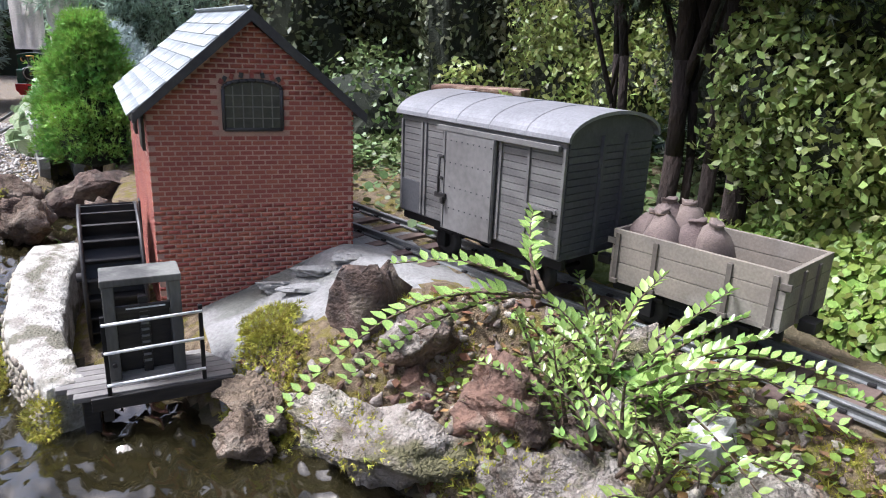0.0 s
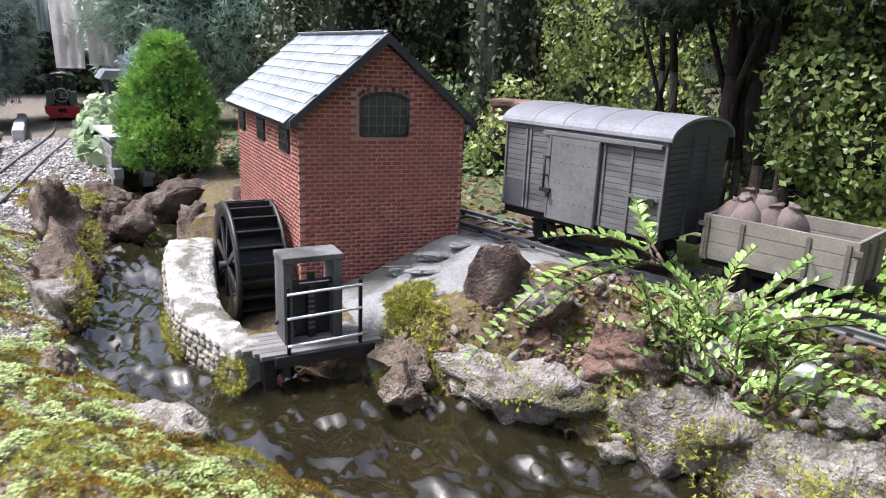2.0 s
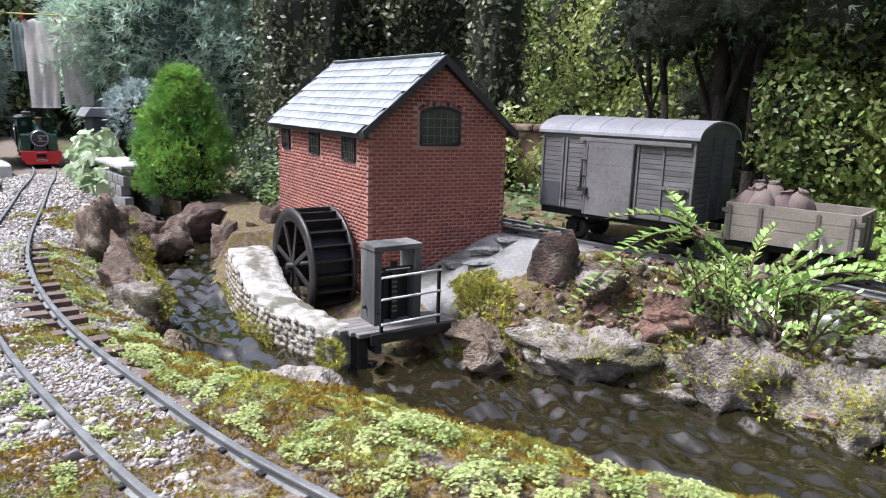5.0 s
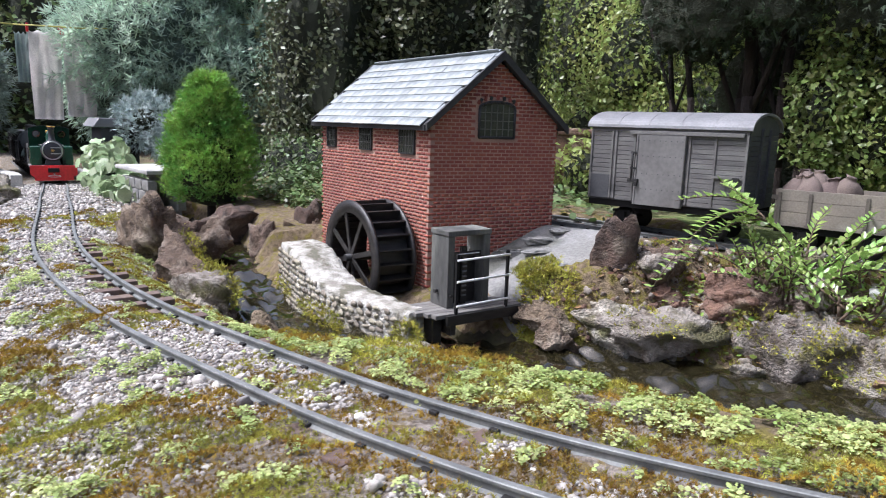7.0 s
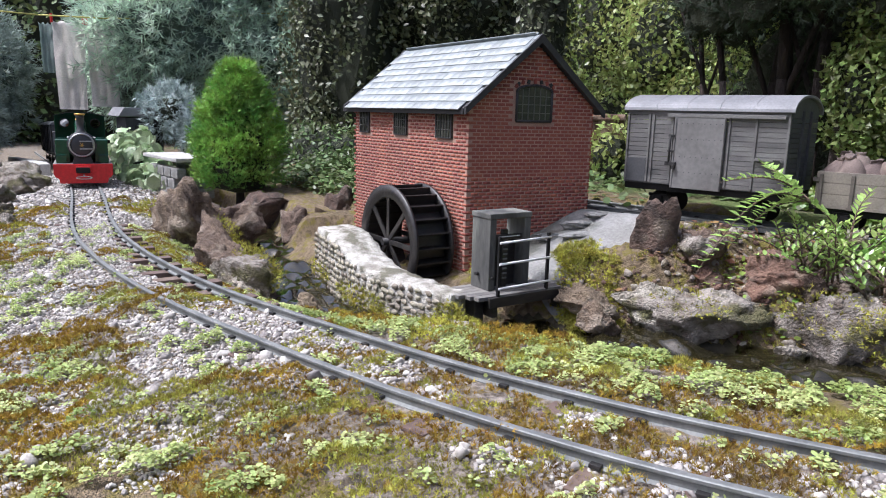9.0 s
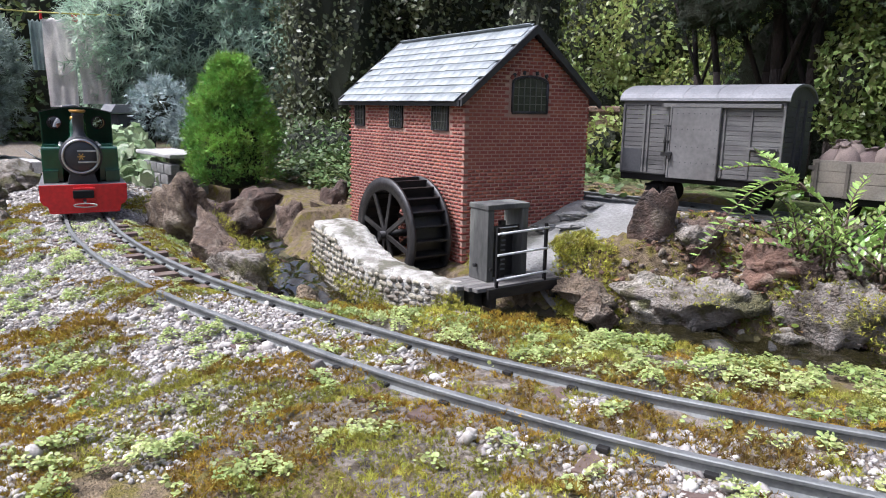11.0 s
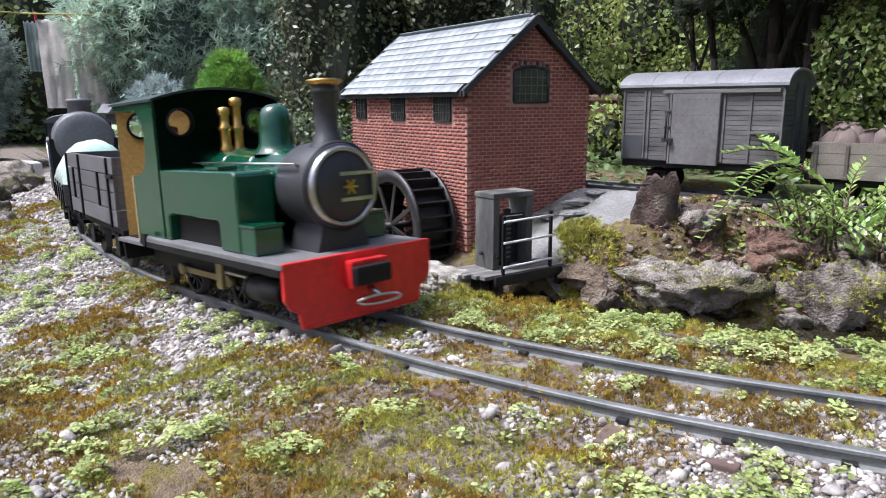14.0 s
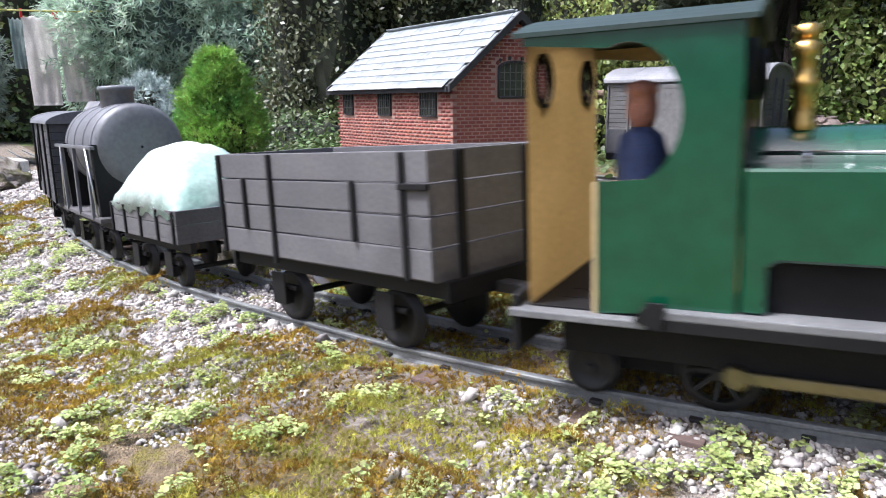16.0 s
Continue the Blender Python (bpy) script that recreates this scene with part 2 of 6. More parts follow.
# near-black green: the shade inside foliage, put into the colour
M_INNER_SHADE = mat("inner_shade_green", (0.020, 0.025, 0.014), (0.034, 0.038, 0.02), rough=1.0, scale=4, bump=0.5, dist=0.02)


def water_material():
    m = bpy.data.materials.new("pond_water")
    m.use_nodes = True
    n, l = m.node_tree.nodes, m.node_tree.links
    b = n["Principled BSDF"]
    b.inputs["Base Color"].default_value = (0.034, 0.029, 0.012, 1)
    b.inputs["Roughness"].default_value = 0.03
    b.inputs["IOR"].default_value = 1.33
    b.inputs["Coat Weight"].default_value = 1.0
    b.inputs["Coat Roughness"].default_value = 0.03
    b.inputs["Coat IOR"].default_value = 1.5
    b.inputs["Transmission Weight"].default_value = 0.5
    return m


M_WATER = water_material()


# ---- builders ----
def part(name, bm, material, parent=None, label=""):
    me = bpy.data.meshes.new(name)
    bm.to_mesh(me)
    bm.free()
    me.materials.append(material)
    ob = new(name, me)
    if parent:
        ob.parent = parent
    if label:
        ob["label"] = label
    return ob


def raw(name, co, faces, material, parent=None, label="", smooth=False):
    me = bpy.data.meshes.new(name)
    me.from_pydata([tuple(c) for c in co], [], [tuple(f) for f in faces])
    me.materials.append(material)
    if smooth:
        me.polygons.foreach_set("use_smooth", [True] * len(me.polygons))
    ob = new(name, me)
    if parent:
        ob.parent = parent
    if label:
        ob["label"] = label
    return ob


def empty(name, m, label, category, group=""):
    ob = new(name)
    ob.empty_display_size = 0.01
    ob.matrix_world = m
    return tagged(ob, label, category, group)


def box(bm, x0, x1, y0, y1, z0, z1, bevel=0.0, m=None):
    r = bmesh.ops.create_cube(bm, size=1, matrix=Matrix.Translation(((x0 + x1) / 2, (y0 + y1) / 2, (z0 + z1) / 2)) @ Matrix.Diagonal((x1 - x0, y1 - y0, z1 - z0, 1)))
    if bevel:
        es = list({e for v in r["verts"] for e in v.link_edges})
        out = bmesh.ops.bevel(bm, geom=es, offset=bevel, segments=2, profile=0.6, affect='EDGES')
        vs = list({v for f in out["faces"] for v in f.verts} | {v for v in r["verts"] if v.is_valid})
    else:
        vs = r["verts"]
    if m is not None:
        vs = [v for v in vs if v.is_valid]
        seen, todo = set(vs), list(vs)
        while todo:
            v = todo.pop()
            for e in v.link_edges:
                o = e.other_vert(v)
                if o not in seen:
                    seen.add(o)
                    todo.append(o)
        bmesh.ops.transform(bm, matrix=m, verts=list(seen))
    return bm


def boxb(*a, **k):
    return box(bmesh.new(), *a, **k)


def tube(bm, a, b, r0, r1=None, seg=12):
    a, b = Vector(a), Vector(b)
    r1 = r0 if r1 is None else r1
    d = b - a
    m = Matrix.Translation((a + b) / 2) @ d.to_track_quat('Z', 'Y').to_matrix().to_4x4()
    r = bmesh.ops.create_cone(bm, cap_ends=True, segments=seg, radius1=r0, radius2=r1, depth=d.length, matrix=m)
    for v in r["verts"]:
        for f in v.link_faces:
            f.smooth = len(f.verts) == 4
    return bm


def tubeb(*a, **k):
    return tube(bmesh.new(), *a, **k)


def lathe(bm, profile, m, seg=28):
    """Turns (radius, height) pairs round z, then places by m."""
    rings = []
    for r, h in profile:
        rings.append([bm.verts.new(m @ Vector((max(r, 1e-5) * math.cos(2 * math.pi * k / seg), max(r, 1e-5) * math.sin(2 * math.pi * k / seg), h))) for k in range(seg)])
    for a, b in zip(rings[:-1], rings[1:]):
        for k in range(seg):
            f = bm.faces.new((a[k], a[(k + 1) % seg], b[(k + 1) % seg], b[k]))
            f.smooth = True
    return bm


def prism(bm, pts, axis, a, b, bevel=0.0):
    """Extrudes a closed outline along an axis ('x', 'y' or 'z') from a to b."""
    def at(u, v, w):
        return {"x": (w, u, v), "y": (u, w, v), "z": (u, v, w)}[axis]
    lo = [bm.verts.new(at(u, v, a)) for u, v in pts]
    hi = [bm.verts.new(at(u, v, b)) for u, v in pts]
    n = len(pts)
    fs = [bm.faces.new(lo), bm.faces.new(hi[::-1])]
    for k in range(n):
        fs.append(bm.faces.new((lo[k], hi[k], hi[(k + 1) % n], lo[(k + 1) % n])))
    bmesh.ops.recalc_face_normals(bm, faces=fs)
    if bevel:
        bmesh.ops.bevel(bm, geom=list({e for f in fs for e in f.edges}), offset=bevel, segments=1, affect='EDGES')
    return bm


def prismb(*a, **k):
    return prism(bmesh.new(), *a, **k)


def fbm(x, y, z=0.0, o=4):
    return noise.fractal(Vector((x, y, z)), 1.0, 2.0, o)


def rock_mesh(seed, sx, sy, sz, rough=0.5, sub=4, sharp=1.0):
    """An irregular stone with flattened facets."""
    rnd = random.Random(seed)
    bm = bmesh.new()
    bmesh.ops.create_icosphere(bm, subdivisions=sub, radius=1)
    planes = [(Vector((rnd.gauss(0, 1), rnd.gauss(0, 1), rnd.gauss(0, 1))).normalized(), rnd.uniform(0.48, 0.85)) for _ in range(13)]
    off = seed * 7.31
    for v in bm.verts:
        p = v.co.copy()
        for nn, d in planes:
            k = p.dot(nn) - d
            if k > 0:
                p -= nn * k * (0.5 + 0.5 * sharp)
        p *= 1 + rough * 0.6 * fbm(p.x * 1.3 + off, p.y * 1.3, p.z * 1.3) + rough * 0.42 * fbm(p.x * 4 + off, p.y * 4, p.z * 4, 6) - rough * 0.16 * abs(fbm(p.x * 9 + off, p.y * 9, p.z * 9, 4))
        v.co = Vector((p.x * sx, p.y * sy, p.z * sz))
    for f in bm.faces:
        f.smooth = True
    return bm


def rock(x, y, z, sx, sy, sz, seed, rz=0, tilt=(0, 0), material=None, label="rough brown tufa rock beside the stream", sub=4, rough=0.5):
    ob = part("rock", rock_mesh(seed, sx, sy, sz, rough, sub), material or M_ROCK)
    ob.matrix_world = pose(x, y, z, tilt[0], tilt[1], rz)
    return tagged(ob, label, "rock", "rocks of the stream bank")


def scatter(name, template, placements, material, parent=None, label="", smooth=False):
    """One mesh of many copies of (verts, faces), each at a 4x4 array."""
    tv = np.array(template[0], dtype=np.float64)
    tf = template[1]
    P = np.asarray(placements, dtype=np.float64)
    n, nv = len(P), len(tv)
    co = np.einsum("nij,vj->nvi", P[:, :3, :3], tv) + P[:, None, :3, 3]
    co = co.reshape(-1, 3)
    sizes = np.array([len(f) for f in tf])
    flat = np.concatenate([np.array(f) for f in tf])
    loops = (flat[None, :] + (np.arange(n) * nv)[:, None]).reshape(-1)
    starts_one = np.concatenate([[0], np.cumsum(sizes)[:-1]])
    starts = (starts_one[None, :] + (np.arange(n) * len(flat))[:, None]).reshape(-1)
    me = bpy.data.meshes.new(name)
    me.vertices.add(len(co))
    me.vertices.foreach_set("co", co.astype(np.float32).ravel())
    me.loops.add(len(loops))
    me.loops.foreach_set("vertex_index", loops.astype(np.int32))
    me.polygons.add(len(starts))
    me.polygons.foreach_set("loop_start", starts.astype(np.int32))
    if smooth:
        me.polygons.foreach_set("use_smooth", np.ones(len(starts), dtype=bool))
    me.update(calc_edges=True)
    me.materials.append(material)
    ob = new(name, me)
    if parent:
        ob.parent = parent
    if label:
        ob["label"] = label
    return ob


def turns(n, rng, tilt=0.6, up=None):
    """n random rotations, tilted from upright by about tilt radians (or wholly random for tilt > 3)."""
    az = rng.uniform(0, 2 * np.pi, n)
    tl = np.abs(rng.normal(0, tilt, n)) if tilt < 3 else np.arccos(rng.uniform(-1, 1, n))
    sp = rng.uniform(0, 2 * np.pi, n)
    ca, sa, ct, st, cs, ss = np.cos(az), np.sin(az), np.cos(tl), np.sin(tl), np.cos(sp), np.sin(sp)
    z0, o = np.zeros(n), np.ones(n)
    A = np.stack([np.stack([ca, -sa, z0], -1), np.stack([sa, ca, z0], -1), np.stack([z0, z0, o], -1)], 1)
    B = np.stack([np.stack([ct, z0, st], -1), np.stack([z0, o, z0], -1), np.stack([-st, z0, ct], -1)], 1)
    C = np.stack([np.stack([cs, -ss, z0], -1), np.stack([ss, cs, z0], -1), np.stack([z0, z0, o], -1)], 1)
    return A @ B @ C


def places(co, rot, size):
    n = len(co)
    P = np.zeros((n, 4, 4))
    P[:, :3, :3] = rot * np.asarray(size).reshape(n, 1, 1)
    P[:, :3, 3] = co
    P[:, 3, 3] = 1
    return P


LEAF = ([(0, 0, 0), (0.22, 0.25, 0.05), (0.26, 0.55, 0.08), (0, 1.0, 0.0), (-0.26, 0.55, 0.08), (-0.22, 0.25, 0.05), (0, 0.5, -0.02)], [(0, 1, 6), (1, 2, 6), (2, 3, 6), (3, 4, 6), (4, 5, 6), (5, 0, 6)])
QLEAF = ([(0, 0, 0), (0.3, 0.5, 0.06), (0, 1.0, 0), (-0.3, 0.5, 0.06)], [(0, 1, 2), (0, 2, 3)])
ROUND = ([(0.5 * math.cos(a), 0.5 * math.sin(a), 0.06 * (k % 2)) for k, a in enumerate([2 * math.pi * j / 6 for j in range(6)])], [(0, 1, 2, 3, 4, 5)])
SPRIG = ([(-0.06, 0, 0), (0.06, 0, 0), (0, 0.03, 1), (-0.05, 0, 0.3), (0.45, 0.05, 0.75), (0.05, 0, 0.15), (-0.4, -0.1, 0.6), (0.02, 0.1, 0.2), (0.05, 0.45, 0.7)],
         [(0, 1, 2), (3, 5, 4), (0, 5, 6), (1, 7, 8)])

PUFF_DIRS = [(0, 0, 1), (.6, 0, .8), (-.6, .1, .8), (.1, .65, .75), (-.1, -.65, .75), (.8, .5, .35), (-.7, -.6, .4)]
PUFF = ([q for a, b, c in PUFF_DIRS for q in ((-.07 * c - .04, .05 * a, 0), (.07 * c + .04, -.05 * a, 0), (a, b, c))], [(3 * k, 3 * k + 1, 3 * k + 2) for k in range(len(PUFF_DIRS))])


def stone_template(seed, sub=1):
    bm = rock_mesh(seed, 0.5, 0.42, 0.34, 0.5, sub)
    v = [tuple(x.co) for x in bm.verts]
    f = [tuple(x.index for x in y.verts) for y in bm.faces]
    bm.free()
    return v, f


# ---- the line of the railway, the stream and the lie of the land ----
def spline(pts, step=0.004):
    """A smooth line through the points."""
    p = np.array(pts, dtype=float)
    p = np.vstack([2 * p[0] - p[1], p, 2 * p[-1] - p[-2]])
    out = []
    for k in range(1, len(p) - 2):
        n = max(2, int(np.linalg.norm(p[k + 1] - p[k]) / step))
        t = np.linspace(0, 1, n, endpoint=False)[:, None]
        out.append(0.5 * ((2 * p[k]) + (p[k + 1] - p[k - 1]) * t + (2 * p[k - 1] - 5 * p[k] + 4 * p[k + 1] - p[k + 2]) * t ** 2 + (3 * p[k] - p[k - 1] - 3 * p[k + 1] + p[k + 2]) * t ** 3))
    return np.vstack(out + [p[-2:-1]])


GAUGE = 0.0455
LINE = spline([(-2.6, -0.20, -.02), (-1.9, -0.20, -.012), (-1.5, -.197, .001), (-1.2, -0.212, .011), (-.9, -.243, .0175), (-.675, -.264, .0205), (-.35, -.297, .023), (-.15, -.301, .0255), (.05, -.286, .031), (.257, -.253, .0415), (.365, -.229, .048), (.458, -.194, .0525), (.6, -.115, .058), (.8, .03, .064), (1.0, .22, .068)])
LINE_S = np.concatenate([[0], np.cumsum(np.linalg.norm(np.diff(LINE[:, :2], axis=0), axis=1))])
SIDING = spline([(-.35, .14, .064), (-.12, .182, .064), (.03, .226, .063), (.11, .250, .062), (.19, .280, .061), (.258, .308, .06), (.345, .334, .058), (.45, .357, .055), (.8, .41, .05)])
STREAM = spline([(-.75, -.06), (-.45, -.08), (-.25, -.135), (-.06, -.132), (.06, -.088), (.17, -.02), (.27, .043), (.38, .10), (.55, .165), (.9, .25)], 0.01)
STREAM_W = np.interp(STREAM[:, 0], [-.75, -.4, -.2, 0, .15, .3, .5, .9], [.03, .045, .045, .060, .070, .082, .085, .085])
WATER = -0.024


def at_line(line, length, s):
    """Place and heading at a distance along a line."""
    return [float(np.interp(s, length, line[:, k])) for k in range(3)]


def nearest(px, py, line):
    """Distance to a line, side (+ to its left) and the index of the nearest point."""
    d = np.full(px.shape, 1e9)
    idx = np.zeros(px.shape, dtype=int)
    for k in range(0, len(line), 2):
        q = (px - line[k, 0]) ** 2 + (py - line[k, 1]) ** 2
        m = q < d
        d[m] = q[m]
        idx[m] = k
    i2 = np.clip(idx + 1, 0, len(line) - 1)
    i1 = np.clip(idx - 1, 0, len(line) - 1)
    tx, ty = line[i2, 0] - line[i1, 0], line[i2, 1] - line[i1, 1]
    side = np.sign(tx * (py - line[idx, 1]) - ty * (px - line[idx, 0]))
    return np.sqrt(d), side, idx


def smooth01(v):
    v = np.clip(v, 0, 1)
    return v * v * (3 - 2 * v)


def land(px, py):
    """Height of the ground."""
    px, py = np.asarray(px, dtype=float), np.asarray(py, dtype=float)
    dt, st, it = nearest(px, py, LINE)
    zt = LINE[it, 2]
    south = zt - .0056 - 0.10 * np.clip(dt - .035, 0, .08) * (st < 0) + np.clip(dt - .3, 0, 9) * 0.10 * (st < 0)
    ds, ss, i = nearest(px, py, STREAM)
    w = STREAM_W[i]
    ss = np.where(py > STREAM[i, 1], 1, -1)
    north = np.clip(py * (0.43 - .30 * smooth01((px - .15) / .06)), -.005, .064) + np.clip(py - .45, 0, 5) * 0.12
    north = np.where(px < -.3, np.maximum(north, .02 + np.clip(-.3 - px, 0, 1) * .02), north)
    north = north - smooth01((px - .2) / .3) * .012
    dl, sl, il = nearest(px, py, SIDING)
    k = smooth01(1 - (dl - .03) / .05)
    north = north * (1 - k) + (SIDING[il, 2] - .008) * k
    e = ds - w
    hs = WATER + (south - WATER) * np.clip(e / .115, 0, 1) ** .72
    hn = WATER + (north - WATER) * smooth01(e / .035)
    bank = np.where(ss > 0, hn, hs)
    bed = WATER - .035 * smooth01(-e / .02)
    z = np.where(e > 0, bank, bed)
    far = smooth01((-px - .75) / .3)
    z = z * (1 - far) + south * far
    bumps = np.array([fbm(a * 14, b * 14, 3.1) * .0035 + fbm(a * 60, b * 60, 1.7, 3) * .0016 for a, b in zip(px.ravel(), py.ravel())]).reshape(px.shape)
    return z + bumps * smooth01((dt - .012) / .03)


def land1(x, y):
    return float(land(np.array([x]), np.array([y]))[0])


def ground():
    xs = np.concatenate([-np.geomspace(60, 1.35, 26), np.arange(-1.3, .95, .0065), np.geomspace(1.0, 60, 26)])
    ys = np.concatenate([-np.geomspace(60, .85, 24), np.arange(-.8, .62, .0065), np.geomspace(.66, 60, 26)])
    X, Y = np.meshgrid(xs, ys)
    Z = land(np.clip(X, -2.5, 1.2), np.clip(Y, -1.5, 2.0))
    co = np.stack([X, Y, Z], -1).reshape(-1, 3)
    nx, ny = len(xs), len(ys)
    a = (np.arange(ny - 1)[:, None] * nx + np.arange(nx - 1)[None, :]).ravel()
    ob = raw("ground", co, np.stack([a, a + 1, a + nx + 1, a + nx], -1).tolist(), M_SOIL, smooth=True)
    for m in (M_CONCRETE, M_LITTER, M_GRIT, M_BED):
        ob.data.materials.append(m)
    fx = (X[:-1, :-1] + X[1:, 1:]).ravel() / 2
    fy = (Y[:-1, :-1] + Y[1:, 1:]).ravel() / 2
    wob = np.array([fbm(a * 9, b * 9, 5.5) for a, b in zip(fx, fy)]) * .05
    idx = np.zeros(len(fx), dtype=np.int32)
    dt, st, _ = nearest(fx, fy, LINE)
    idx[(dt + wob < .10) | (fx + wob < .12) & (fy < -.16 + wob)] = 3
    idx[(fx > -.02) & (fx < .15 + wob) & (fy > .035) & (fy < .24 + wob) | (fx > -.22) & (fx < .1) & (fy > .15) & (fy < .225 + wob)] = 1
    idx[(fy > .33 + wob) | (fx < -1.25) & (fy > -.15) | (fy < -.9) | (fx > .75)] = 2
    dsm, _, ism = nearest(fx, fy, STREAM)
    idx[(dsm - STREAM_W[ism] < .004) & (fx > -.8) & (fx < .95)] = 4
    ob.data.polygons.foreach_set("material_index", idx)
    return tagged(ob, "mossy brown garden soil with cement and grit", "ground", kind="structure")


def water():
    xs, ys = np.arange(-1.3, 1.1, .0045), np.arange(-.24, .40, .0045)
    X, Y = np.meshgrid(xs, ys)
    Z = np.array([(noise.noise(Vector((a * 14 + 2, b * 24, .3))) * .0085 + noise.noise(Vector((a * 38, b * 100, 1.3))) * .0060 + noise.noise(Vector((a * 75, b * 190, 2.3))) * .0044) for a, b in zip(X.ravel(), Y.ravel())])
    co = np.stack([X.ravel(), Y.ravel(), Z], -1)
    nx, ny = len(xs), len(ys)
    a = (np.arange(ny - 1)[:, None] * nx + np.arange(nx - 1)[None, :]).ravel()
    ob = raw("water", co, np.stack([a, a + 1, a + nx + 1, a + nx], -1).tolist(), M_WATER, smooth=True)
    ob.location = (0, 0, WATER)
    return tagged(ob, "dark rippled stream water reflecting the sky", "water", kind="structure")


GROUND = ground()
WATER_SHEET = water()


# ---- railway track ----
def rail_mesh(line, off, w=.0036, h=.0068, step=3):
    prof = [(-w * .8, -h), (w * .8, -h), (w * .8, -h * .8), (w * .28, -h * .68), (w * .28, -h * .3), (w * .5, -h * .22), (w * .5, -.0004), (w * .38, 0), (-w * .38, 0), (-w * .5, -.0004), (-w * .5, -h * .22), (-w * .28, -h * .3), (-w * .28, -h * .68), (-w * .8, -h * .8)]
    p = line[::step]
    t = np.gradient(p[:, :2], axis=0)
    t /= np.linalg.norm(t, axis=1)[:, None]
    n = np.stack([-t[:, 1], t[:, 0]], -1)
    co, k = [], len(prof)
    for q, m in zip(p, n):
        for u, v in prof:
            co.append((q[0] + m[0] * (off + u), q[1] + m[1] * (off + u), q[2] + v))
    fs = [(i * k + j, i * k + (j + 1) % k, (i + 1) * k + (j + 1) % k, (i + 1) * k + j) for i in range(len(p) - 1) for j in range(k)]
    return co, fs


def track(line, label, s0, s1):
    th = empty("railway_track", Matrix(), label, "railway track")
    for o in (-GAUGE / 2, GAUGE / 2):
        raw("rail", *rail_mesh(line, o), M_RAIL, th, "grey steel model rail")
    length = np.concatenate([[0], np.cumsum(np.linalg.norm(np.diff(line[:, :2], axis=0), axis=1))])
    sl = boxb(-.006, .006, -.042, .042, -.005, 0, .0008)
    me = None
    s, rnd = s0, random.Random(4)
    while s < min(s1, length[-1] - .02):
        a, b = at_line(line, length, s), at_line(line, length, s + .01)
        yaw = math.degrees(math.atan2(b[1] - a[1], b[0] - a[0]))
        if me is None:
            first = part("sleeper", sl, M_SLEEPER, th)
            me = first.data
            ob = first
        else:
            ob = new("sleeper", me)
            ob.parent = th
        ob.matrix_local = pose(a[0], a[1], a[2] - .0058, rnd.uniform(-1.5, 1.5), 0, yaw + rnd.uniform(-2, 2))
        for o in (-GAUGE / 2, GAUGE / 2):
            for e in (-.0028, .0028):
                ch = new("rail_chair", CHAIR)
                ch.parent = th
                ch.matrix_local = pose(a[0], a[1], a[2] - .0052, 0, 0, yaw) @ pose(0, o + e, 0)
        s += .034
    return th


bmc = boxb(-.0022, .0022, -.0014, .0014, 0, .0016, .0003)
CHAIR = bpy.data.meshes.new("rail_chair")
bmc.to_mesh(CHAIR)
bmc.free()
CHAIR.materials.append(M_IRON)
track(LINE, "curved narrow-gauge garden railway track bedded in moss and gravel", 1.7, 3.75)
track(SIDING, "rusty siding track under the parked wagons", .05, 1.2)


# ---- mill ----
SHEAR = Matrix(((1, .15, 0, 0), (0, 1, 0, 0), (0, 0, 1, 0), (0, 0, 0, 1)))
MX0, MX1, MY0, MY1, MZ1 = -.252, .0, .006, .156, .176
APEX = .2405


def sheared(ob):
    ob.data.transform(SHEAR)
    return ob


